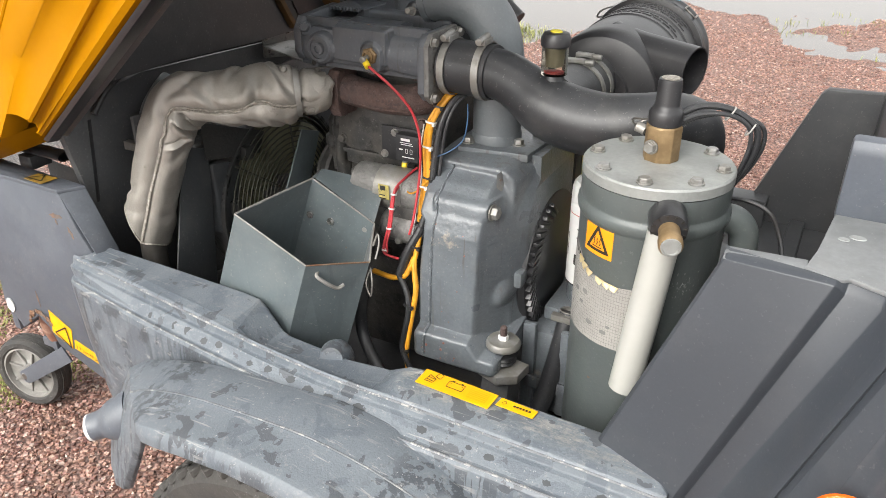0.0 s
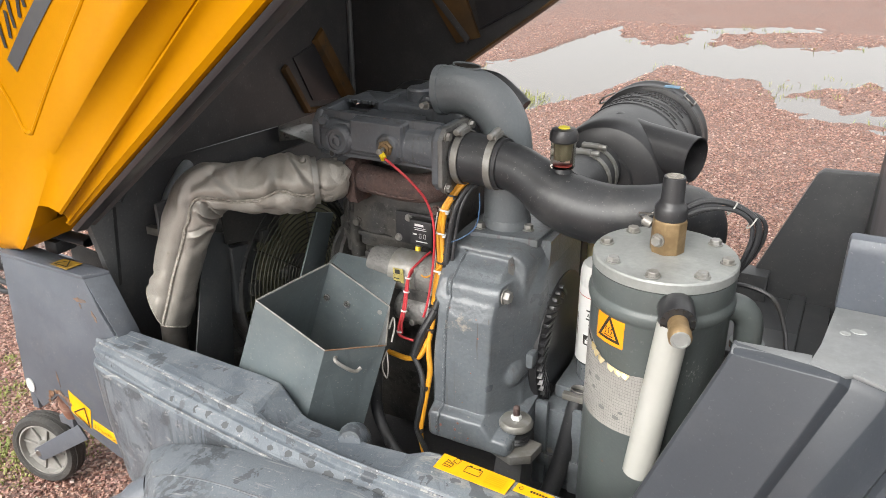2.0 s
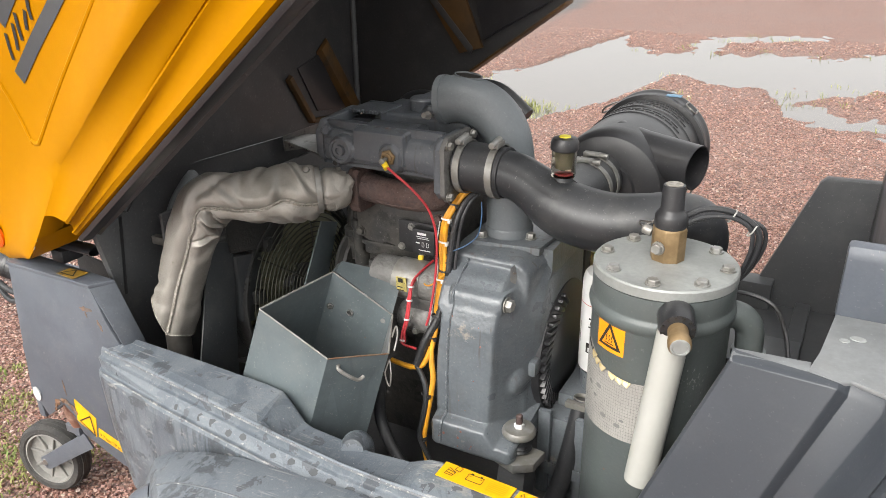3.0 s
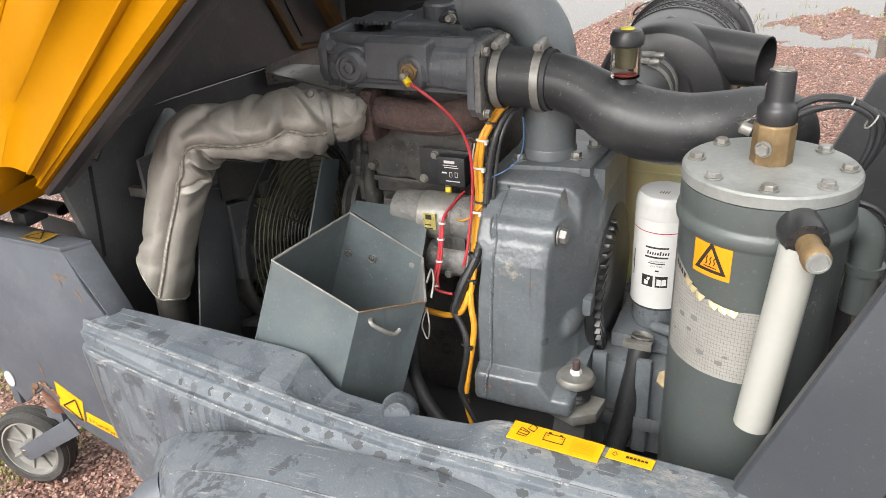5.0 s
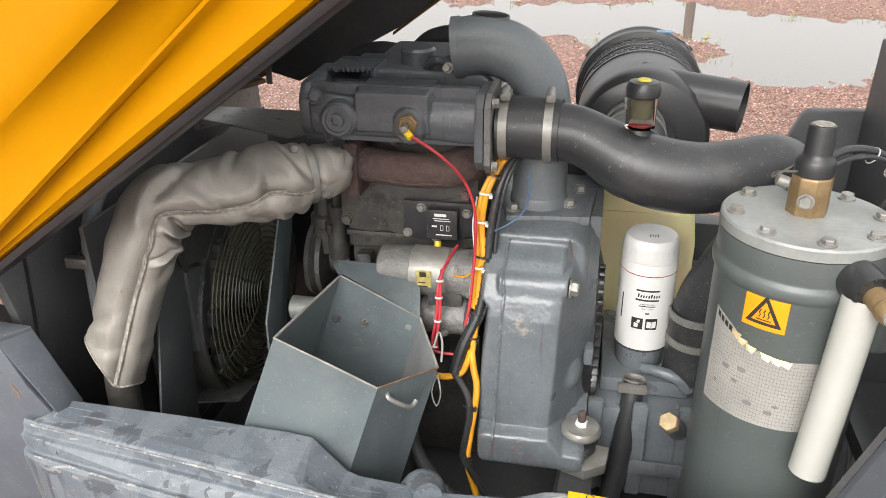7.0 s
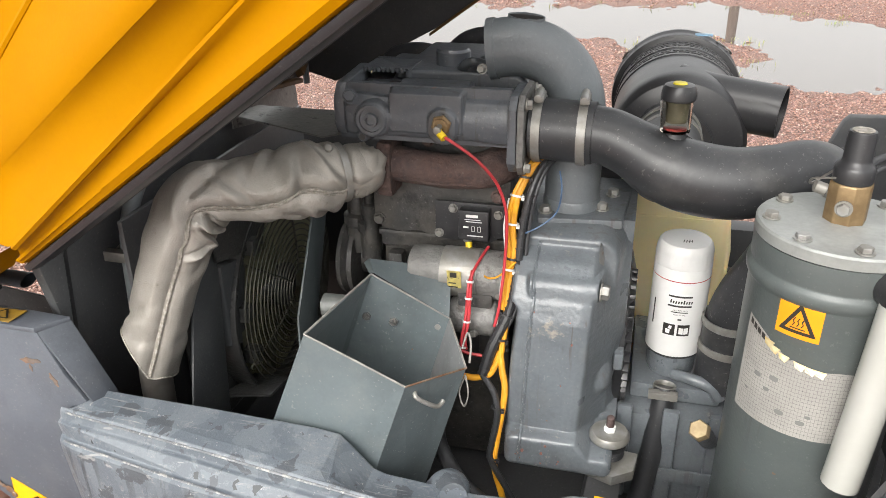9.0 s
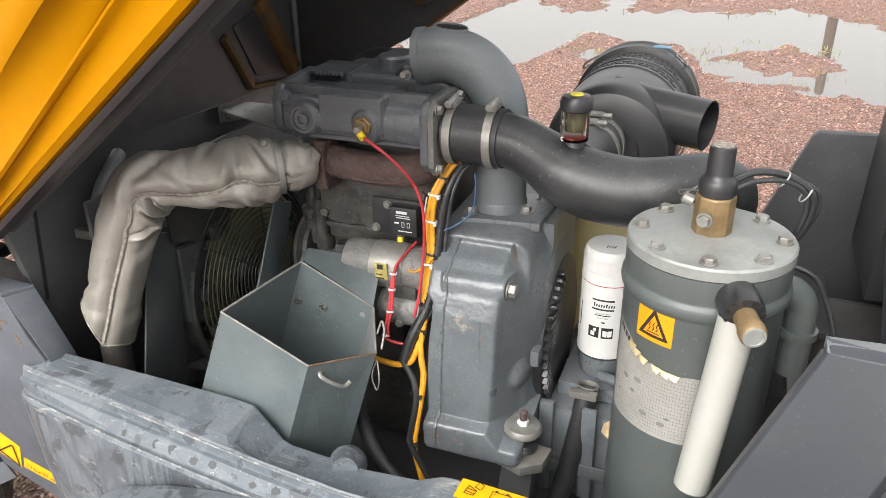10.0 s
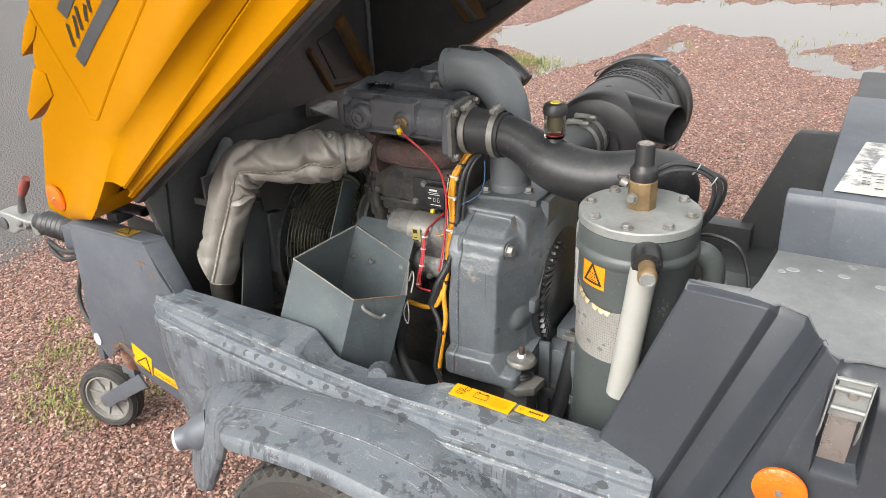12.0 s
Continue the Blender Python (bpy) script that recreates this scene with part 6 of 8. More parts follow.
# ---- housing, pipe and compressor end ----
def make_housing():
    t = thing("flywheel_housing", (-0.52, 1.15, 0.25), "slate grey cast flywheel housing with bolted cover", "housing")
    # the cast front as one blended surface: plate, drum face, flange strip, bolt ridge, lug and foot
    def weld_x(z):
        return float(np.interp(z, (0.46, 0.534, 0.62, 0.71, 0.75, 0.79), (-0.553, -0.551, -0.548, -0.544, -0.547, -0.545)))

    def front_y(x, z):
        left = float(np.interp(z, (0.50, 0.55, 0.615, 0.66, 0.69, 0.703, 0.75, 0.79), (-0.577, -0.577, -0.573, -0.568, -0.567, -0.577, -0.577, -0.566)))
        fy = float(np.interp(z, (0.50, 0.60, 0.68, 0.705, 0.735, 0.752, 0.767, 0.79), (0.990, 0.988, 0.991, 0.999, 1.017, 1.036, 1.072, 1.115)))
        right = float(np.interp(z, (0.44, 0.533, 0.60, 0.71, 0.78), (-0.470, -0.466, -0.462, -0.459, -0.463)))
        y = 1.064 + rounded(edge_off(x, z, -0.62, -0.434, 0.40, 0.779, 0.034), 0.008)
        y = blend(y, fy + rounded(x - right, 0.022) + max(0.0, weld_x(z) - x) * 9, 0.012)
        y = blend(y, fy + 0.005 + 2.0 * max(0.0, x - right + 0.006) + max(0.0, weld_x(z) - x) * 9, 0.010)
        y = blend(y, fy + 0.004 + rounded(left - x, 0.007) + max(0.0, x - weld_x(z)) * 5, 0.002)
        if abs(z - 0.722) < 0.017:
            y = blend(y, 1.0222 - math.sqrt(0.017 ** 2 - (z - 0.722) ** 2) + rounded(x + 0.4575, 0.004) + max(0.0, -0.552 - x) * 3, 0.010)
        q = ((x + 0.447) / 0.018) ** 2 + ((z - 0.562) / 0.028) ** 2
        if q < 1:
            y = blend(y, 1.064 - 0.034 * math.sqrt(1 - q), 0.016)
        y = blend(y, 0.968 + rounded(edge_off(x, z, -0.575, -0.418, 0.441, 0.496 - 0.024 * clamp01((x + 0.472) / 0.022), 0.012), 0.010) * 0.8, 0.013)
        return y + 0.0012 * noise.noise((x * 40, z * 40, 1.0)) + 0.0005 * noise.noise((x * 170, z * 170, 5.0))

    bm = B()
    nx, nz = 84, 170
    grid = [[(-0.578 + 0.160 * i / nx, z, front_y(-0.578 + 0.160 * i / nx, z)) for i in range(nx + 1)] for z in (0.440 + 0.345 * k / nz for k in range(nz + 1))]
    loft(bm, [[(row[0][0], 1.30, row[0][1])] + [(x, min(y, 1.13), z) for x, z, y in row] + [(row[-1][0], 1.30, row[-1][1])] for row in grid], True, True)
    part("casing", bm, ENGINE, t, "slate grey cast casing")
    rng = random.Random(8)
    fleck = material("rust_red_fleck", (0.26, 0.10, 0.075), 0.8, second=(0.18, 0.085, 0.065), patch=80, bump=0)
    for k in range(16):
        x, z = rng.uniform(-0.560, -0.48), rng.choice((rng.uniform(0.52, 0.70), rng.uniform(0.452, 0.49), rng.uniform(0.455, 0.485)))
        r = rng.uniform(0.0010, 0.0030)
        bm = B()
        lathe(bm, [(r, -0.001), (r * 0.7, 0.0006)], (x, front_y(x, z) - 0.0002, z), (0.2, -1, 0.1), 7, rng.uniform(0.5, 1.6))
        part("rust_fleck", bm, fleck, t)
    bm = B()
    tube(bm, [(weld_x(z), front_y(weld_x(z), z) - 0.0006, z) for z in np.linspace(0.452, 0.772, 40)], 0.0024, 7, 3)
    for v in bm.verts:
        v.co += Vector((1, 1, 0)) * 0.0018 * noise.noise(v.co * 260)
    part("weld_bead", bm, ENGINE, t)
    bm = B()
    loft(bm, [[(-0.462, 1.05, z), (-0.448 + q, 1.062, z), (-0.444 + q, 1.10, z), (-0.444 + q, 1.22, z), (-0.47, 1.22, z)] for z, q in ((0.50, 0.0), (0.62, 0.004), (0.72, 0.0), (0.775, -0.012))])
    part("side_wall", bm, STAINED, t, "oil-stained side of the casing", 0.006, 2)
    bm = B()
    bolt(bm, (-0.4550, 1.0216, 0.722), (1, -0.08, 0.0), 0.019, 0.010)
    part("bolt", bm, ZINC, t)
    # pipe seat and outlet elbow
    bm = B()
    prism(bm, [(-0.556, 1.098), (-0.436, 1.112), (-0.428, 1.23), (-0.58, 1.23)], "z", 0.777, 0.791)
    seat = part("pipe_flange", bm, ENGINE, t, "rust-stained pipe flange", 0.003)
    for p in ((-0.548, 1.122, 0.791), (-0.468, 1.150, 0.791), (-0.455, 1.21, 0.791)):
        bm = B()
        bolt(bm, p, (0, 0, 1), 0.015, 0.008)
        part("bolt", bm, ZINC, seat)
    # side neck between housing and disc cover
    bm = B()
    lathe(bm, [(0.145, -0.47), (0.145, -0.44), (0.13, -0.435), (0.12, -0.425)], (0, 1.205, 0.57), (1, 0, 0), 48)
    part("side_ring", bm, ENGINE, t)
    bm = B()
    lathe(bm, [(0.128, 0), (0.130, 0.006), (0.126, 0.016), (0.09, 0.026), (0.02, 0.028)], (-0.432, 1.205, 0.565), (1, 0, 0), 56)
    dc = part("ribbed_cover", bm, PLASTIC, t, "black ribbed round cover")
    rib = None
    for k in range(26):
        a = radians(100 + k * 8)
        y, z = 1.205 + 0.107 * math.cos(a), 0.565 + 0.107 * math.sin(a)
        if rib is None:
            bm = B()
            box(bm, -0.004, 0.008, -0.018, 0.018, -0.0035, 0.0035)
            rib = mesh_of("rib", bm, PLASTIC, 0.0015)
        ob = new("rib", rib)
        ob.parent = dc
        ob.matrix_parent_inverse = root_pose(dc).inverted()
        ob.matrix_basis = Matrix.Translation((-0.414, y, z)) @ Matrix.Rotation(a + 0.6, 4, "X")
    bm = B()
    box(bm, -0.43, -0.415, 1.06, 1.10, 0.57, 0.60)
    part("lug", bm, ENGINE, t, bevel=0.006)


make_housing()


def make_outlet():
    t = thing("outlet_elbow", (-0.514, 1.162, 0.79), "grey painted elbow pipe open at its upper end", "pipe")
    pts = [(-0.514, 1.162, 0.791), (-0.514, 1.162, 0.87), (-0.514, 1.162, 0.930), (-0.526, 1.160, 0.977), (-0.556, 1.157, 1.010), (-0.598, 1.154, 1.023), (-0.638, 1.152, 1.018)]
    bm = B()
    tube(bm, pts, 0.0405, 36, 8, False)
    bmesh.ops.solidify(bm, geom=bm.faces[:], thickness=0.003)
    part("pipe", bm, PIPEGREY, t)
    bm = B()
    ring(bm, (-0.630, 1.1525, 1.0195), (-1, -0.05, -0.12), 0.0425, 0.005, 0.011, 36)
    part("end_collar", bm, PIPEGREY, t)
    bm = B()
    lathe(bm, [(0.024, 0.0), (0.0235, 0.0026), (0.001, 0.0027)], (-0.590, 1.152, 1.0618), (0.08, -0.12, 1), 28, 0.36)
    part("slot", bm, INK, t, "dark slot in the pipe")
    bm = B()
    ring(bm, (-0.590, 1.152, 1.0620), (0.08, -0.12, 1), 0.026, 0.0022, 0.0030, 28)
    for v in bm.verts:
        v.co.y = 1.152 + (v.co.y - 1.152) * 0.38
    part("slot_lip", bm, PIPEGREY, t)
    bm = B()
    lathe(bm, [(0.0425, 0), (0.0425, 0.012), (0.0405, 0.016)], (-0.514, 1.162, 0.791), (0, 0, 1), 36)
    part("base_collar", bm, PIPEGREY, t)
    bm = B()
    bolt(bm, (-0.640, 1.10, 1.002), (0, -1, 0.2), 0.010, 0.014)
    part("pinch_bolt", bm, ZINC, t)


make_outlet()


def make_mount():
    t = thing("rubber_mount", (-0.42, 1.005, 0.40), "engine mount with zinc washer and rusty stud", "engine mount")
    c = (-0.4245, 1.017)
    bm = B()
    lathe(bm, [(0.020, 0.4490), (0.024, 0.4530), (0.020, 0.4570), (0.024, 0.4610), (0.020, 0.4650), (0.026, 0.4690)], (*c, 0), n=28)
    part("rubber_puck", bm, RUBBER, t)
    bm = B()
    lathe(bm, [(0.029, 0.4810), (0.030, 0.4830), (0.030, 0.4870), (0.026, 0.4930), (0.010, 0.4940)], (*c, 0), n=32)
    part("washer", bm, ZINC, t)
    bm = B()
    bolt(bm, (*c, 0.4940), (0, 0, 1), 0.016, 0.008, False)
    part("nut", bm, WHITE, t)
    bm = B()
    lathe(bm, [(0.006, 0.4960), (0.006, 0.5170), (0.004, 0.5190)], (*c, 0), n=14)
    part("stud", bm, RUST, t)
    bm = B()
    prism(bm, [(-0.455, 0.985), (-0.415, 0.970), (-0.385, 0.99), (-0.38, 1.03), (-0.455, 1.04)], "z", 0.430, 0.4470)
    part("plate", bm, ZINC, t, bevel=0.001)
    bm = B()
    prism(bm, [(-0.45, 0.43), (-0.40, 0.43), (-0.41, 0.25), (-0.47, 0.25)], "y", 0.99, 1.05)
    part("pedestal", bm, BLACK, t, bevel=0.004)


make_mount()


def make_airend():
    t = thing("compressor_element", (-0.31, 1.2, 0.25), "grey cast screw compressor element", "compressor element")
    bm = B()
    box(bm, -0.42, -0.23, 1.10, 1.40, 0.30, 0.47)
    cast = part("casting", bm, ENGINE, t, bevel=0.006)
    bm = B()
    box(bm, -0.40, -0.26, 1.14, 1.36, 0.472, 0.50)
    part("top_pad", bm, ENGINE, cast, bevel=0.006)
    for x in (-0.405, -0.335, -0.265):
        bm = B()
        box(bm, x - 0.012, x + 0.012, 1.085, 1.098, 0.31, 0.49)
        part("rib", bm, ENGINE, cast, bevel=0.004)
    bm = B()
    box(bm, -0.42, -0.23, 1.079, 1.083, 0.36, 0.385)
    part("rib", bm, ENGINE, cast, bevel=0.0015)
    bm = B()
    lathe(bm, [(0.014, 0), (0.014, 0.05)], (-0.275, 1.09, 0.445), (-0.35, -0.6, 0.75), 20)
    part("filler_neck", bm, ENGINE, t)
    bm = B()
    bolt(bm, Vector((-0.275, 1.09, 0.445)) + Vector((-0.35, -0.6, 0.75)).normalized() * 0.05, (-0.35, -0.6, 0.75), 0.028, 0.014, False)
    part("filler_plug", bm, material("worn_gold_plug", (0.5, 0.4, 0.24), 0.45, metal=0.4, second=(0.36, 0.27, 0.15), patch=50), t, "worn gold filler plug")
    bm = B()
    lathe(bm, [(0.034, 0.500), (0.038, 0.508), (0.038, 0.541)], (-0.339, 1.2, 0), n=30)
    part("filter_head", bm, ENGINE, t)
    bm = B()
    tube(bm, [(-0.335, 1.16, 0.512), (-0.305, 1.145, 0.516), (-0.275, 1.14, 0.508), (-0.262, 1.14, 0.49)], [0.009, 0.009, 0.010, 0.011], 14, 5)
    part("outlet_arm", bm, ENGINE, t)
    h = thing("oil_hose", (-0.36, 1.1, 0.3), "black oil hose with a steel clip", "hose")
    bm = B()
    tube(bm, [(-0.347, 1.125, 0.508), (-0.350, 1.110, 0.47), (-0.358, 1.09, 0.40), (-0.372, 1.06, 0.32), (-0.40, 1.02, 0.27)], 0.0172, 16, 6)
    part("hose", bm, RUBBER, h)
    bm = B()
    ring(bm, (-0.3475, 1.126, 0.500), (0.05, 0.2, 1), 0.018, 0.002, 0.012, 24)
    box(bm, -0.372, -0.328, 1.100, 1.112, 0.500, 0.512)
    part("clip", bm, ZINC, h, bevel=0.001)


make_airend()


# ---- separator vessel ----
def make_vessel():
    t = thing("oil_separator", (-0.192, 0.942, 0.25), "grey-green oil separator vessel with bolted aluminium lid", "pressure vessel")
    c = (-0.192, 0.942)
    bm = B()
    lathe(bm, [(0.092, 0.25), (0.092, 0.816), (0.0935, 0.819), (0.0960, 0.823), (0.0970, 0.829), (0.0960, 0.835), (0.0935, 0.838), (0.0930, 0.841), (0.0937, 0.843), (0.0937, 0.870)], (*c, 0), n=64)
    shell = part("shell", bm, VESSEL, t)
    bm = B()
    lathe(bm, [(0.0915, 0.8705), (0.0945, 0.8715), (0.0945, 0.8835), (0.0925, 0.886), (0.03, 0.8865)], (*c, 0), n=64)
    lid = part("lid", bm, ALU, t, "dull aluminium lid")
    for k, (x, y) in enumerate(around(0.079, 8, radians(-88))):
        bm = B()
        bolt(bm, (c[0] + x, c[1] + y, 0.8865), (0, 0, 1), 0.0138, 0.0052, True, 0.4 * k)
        part("bolt", bm, ZINC, lid)
    # safety valve
    bm = B()
    v = (-0.193, 0.952)
    lathe(bm, [(0.0228, 0.886), (0.0228, 0.930), (0.0215, 0.932)], (*v, 0), n=8)
    vb = part("valve_body", bm, BRASS, t, "tarnished brass safety valve", 0.0012)
    bm = B()
    bolt(bm, (v[0] - 0.008, v[1] - 0.022, 0.907), (-0.3, -0.95, 0), 0.013, 0.006)
    part("side_plug", bm, ZINC, vb)
    bm = B()
    lathe(bm, [(0.007, 0), (0.007, 0.012), (0.004, 0.014)], (v[0] - 0.024, v[1] + 0.004, 0.918), (-1, 0.1, 0.3), 12)
    part("side_plug", bm, ZINC, vb)
    bm = B()
    lathe(bm, [(0.0205, 0.932), (0.0212, 0.934), (0.0212, 0.947), (0.0190, 0.951), (0.0160, 0.954), (0.0150, 0.958), (0.0146, 0.985), (0.0136, 0.989), (0.004, 0.9895)], (*v, 0), n=28)
    part("valve_knob", bm, PLASTIC, vb, "black ribbed knob")
    bm = B()
    lathe(bm, [(0.0115, 0.9895), (0.0110, 0.9905), (0.002, 0.9908)], (*v, 0), n=20)
    part("cap_mark", bm, SEAMCLOTH, vb)
    bm = B()
    tube(bm, [(v[0] - 0.02, v[1] - 0.012, 0.938), (v[0] - 0.040, v[1], 0.932), (v[0] - 0.038, v[1] + 0.012, 0.922), (v[0] - 0.015, v[1] + 0.02, 0.937)], 0.0014, 6, 5)
    part("wire_seal", bm, STEEL, vb)
    # return line fitting and white sleeve
    d = Vector((0.30, -0.94, -0.10)).normalized()
    o = Vector((-0.157, 0.860, 0.853))
    bm = B()
    lathe(bm, [(0.020, -0.012), (0.0225, 0.0), (0.0225, 0.030), (0.021, 0.036), (0.014, 0.037)], o, d, 28)
    cup = part("fitting_collar", bm, PLASTIC, t, "black knurled fitting collar")
    for k in range(12):
        a = 2 * math.pi * k / 12
        bm = B()
        m = axis_pose(o, d)
        box(bm, 0.0165, 0.0205, -0.0012, 0.0012, 0.0365, 0.0382, m @ Matrix.Rotation(a, 4, "Z"))
        part("notch", bm, INK, cup)
    bm = B()
    lathe(bm, [(0.0125, 0.034), (0.0125, 0.056), (0.014, 0.058), (0.014, 0.068), (0.012, 0.071), (0.004, 0.0712)], o, d, 22)
    end = part("fitting_end", bm, BRASS, t, "bronze fitting end")
    bm = B()
    lathe(bm, [(0.0118, 0.0708), (0.0115, 0.0725), (0.009, 0.0728), (0.0085, 0.0718), (0.001, 0.0717)], o, d, 22)
    part("end_plug", bm, ALU, end, "pale metal plug")
    bm = B()
    tube(bm, [(-0.152, 0.836, 0.842), (-0.161, 0.826, 0.735), (-0.171, 0.817, 0.624)], 0.0202, 28, 8, False)
    bmesh.ops.solidify(bm, geom=bm.faces[:], thickness=0.0015)
    part("drain_sleeve", bm, TUBE, t, "milky white plastic sleeve")
    bm = B()
    tube(bm, [(-0.112, 0.965, 0.815), (-0.094, 0.972, 0.813), (-0.080, 0.978, 0.795), (-0.077, 0.980, 0.755), (-0.077, 0.980, 0.70)], [0.019, 0.019, 0.019, 0.0185, 0.0185], 20, 6)
    el = part("side_elbow", bm, VESSEL, t)
    bm = B()
    ring(bm, (-0.077, 0.980, 0.752), (0, 0, 1), 0.0225, 0.004, 0.010, 24)
    part("elbow_nut", bm, VESSEL, el)
    # stickers on the shell
    a0, a1, z0, z1 = -134.5, -104.5, 0.778, 0.826
    st = wrap("hot_surface_sticker", STICKO, t, c, 0.0927, [[(a0, z0), (a1, z0), (a1, z1), (a0, z1)]], "orange hot surface warning sticker")

    def sq(u, v):
        return (a0 + (a1 - a0) * u, z0 + (z1 - z0) * v)

    tri = [sq(0.08, 0.12), sq(0.92, 0.12), sq(0.5, 0.90)]
    inn = [sq(0.22, 0.20), sq(0.78, 0.20), sq(0.5, 0.72)]
    shapes = [[tri[i], tri[(i + 1) % 3], inn[(i + 1) % 3], inn[i]] for i in range(3)]
    for u in (0.40, 0.50, 0.60):
        pts = [(u - 0.02, 0.30), (u + 0.015, 0.37), (u - 0.015, 0.44), (u + 0.02, 0.52)]
        for p, q in zip(pts, pts[1:]):
            shapes.append([sq(p[0] - 0.015, p[1]), sq(p[0] + 0.015, p[1]), sq(q[0] + 0.015, q[1]), sq(q[0] - 0.015, q[1])])
    shapes.append([sq(0.33, 0.235), sq(0.67, 0.235), sq(0.67, 0.265), sq(0.33, 0.265)])
    wrap("pictogram", INK, st, c, 0.0932, shapes)
    UP = 0.017
    edge_hi = [(a, z + UP) for a, z in ((-160, 0.762), (-150, 0.757), (-143, 0.752), (-138, 0.748), (-134, 0.741), (-128, 0.739), (-122, 0.731), (-117, 0.733), (-110, 0.728), (-100, 0.727), (-88, 0.729), (-74, 0.728))]
    lab = wrap("torn_label", FOIL, t, c, 0.0926, [[(p[0], 0.634 + UP), (q[0], 0.634 + UP), (q[0], q[1]), (p[0], p[1])] for p, q in zip(edge_hi, edge_hi[1:])], "torn silver lubrication chart label")
    lines = [[(a, 0.6355 + UP), (a + 0.16, 0.6355 + UP), (a + 0.16, float(np.interp(a, [p[0] for p in edge_hi], [p[1] for p in edge_hi])) - 0.003), (a, float(np.interp(a, [p[0] for p in edge_hi], [p[1] for p in edge_hi])) - 0.003)] for a in np.arange(-156, -75, 2.3)]
    for z in np.arange(0.640 + UP, 0.735 + UP, 0.0048):
        stop = -75.0 if z < 0.727 + UP else float(np.interp(-z, [-p[1] for p in edge_hi[:8]], [p[0] for p in edge_hi[:8]]))
        for a in np.arange(-156, stop - 2, 6.0):
            lines.append([(a, z), (min(a + 6.0, stop), z), (min(a + 6.0, stop), z + 0.00035), (a, z + 0.00035)])
    tagged(wrap("printed_grid", material("grey_print", (0.16, 0.155, 0.15), 0.6, bump=0), lab, c, 0.0929, lines), kind="stuff")
    wrap("printed_heading", INK, lab, c, 0.0930, [[(a, UP + 0.751 - 0.0006 * (a + 157)), (a + 3.2, UP + 0.749 - 0.0006 * (a + 157)), (a + 3.2, UP + 0.756 - 0.0006 * (a + 157)), (a, UP + 0.758 - 0.0006 * (a + 157))] for a in (-157, -152.6, -148.2, -143.8)])
    for a, z, r in ((-141, 0.695, 3), (-128, 0.70, 3.4), (-132, 0.682, 2.4), (-120, 0.66, 3.2), (-105, 0.655, 3), (-101, 0.665, 2), (-149, 0.668, 1.6)):
        wrap("stain", material("grey_scuff", (0.2, 0.2, 0.195), 0.6, bump=0), lab, c, 0.0931, [[(a + r * math.cos(k * 0.785) * (1 + 0.3 * (k % 2)), z + UP + r * 0.0011 * math.sin(k * 0.785)) for k in range(8)]])
    for k, (a, z) in enumerate(((-136, 0.747), (-131, 0.742), (-124, 0.737), (-113, 0.733), (-106, 0.731), (-100, 0.730))):
        bm = B()
        p = Vector((c[0] + 0.094 * math.cos(radians(a)), c[1] + 0.094 * math.sin(radians(a)), z + UP))
        out = Vector((math.cos(radians(a)), math.sin(radians(a)), 0))
        tan = Vector((-out.y, out.x, 0))
        slab(bm, [p - tan * 0.007, p + tan * 0.007 - Vector((0, 0, 0.002)), p + tan * 0.004 + out * 0.004 + Vector((0, 0, -0.008)), p - tan * 0.004 + out * 0.002 + Vector((0, 0, -0.006))], 0.0004, tuple(out))
        part("foil_curl", bm, GOLDFOIL, lab)
    rng = random.Random(77)
    marks = []
    for _ in range(46):
        a0, z0 = -47 + rng.gauss(0, 6.0), 0.752 + rng.gauss(0, 0.009)
        da, dz = rng.uniform(0.3, 1.5), rng.uniform(0.0012, 0.0045)
        marks.append([(a0, z0), (a0 + da, z0 + dz * 0.3), (a0 + da * 0.9, z0 + dz), (a0 + da * 0.2, z0 + dz * 0.8)])
    wrap("scrape", material("pale_scraped_paint", (0.27, 0.28, 0.27), 0.6, second=(0.17, 0.18, 0.175), patch=150, bump=0.2), t, c, 0.0924, marks, "scraped bare patch")


make_vessel()


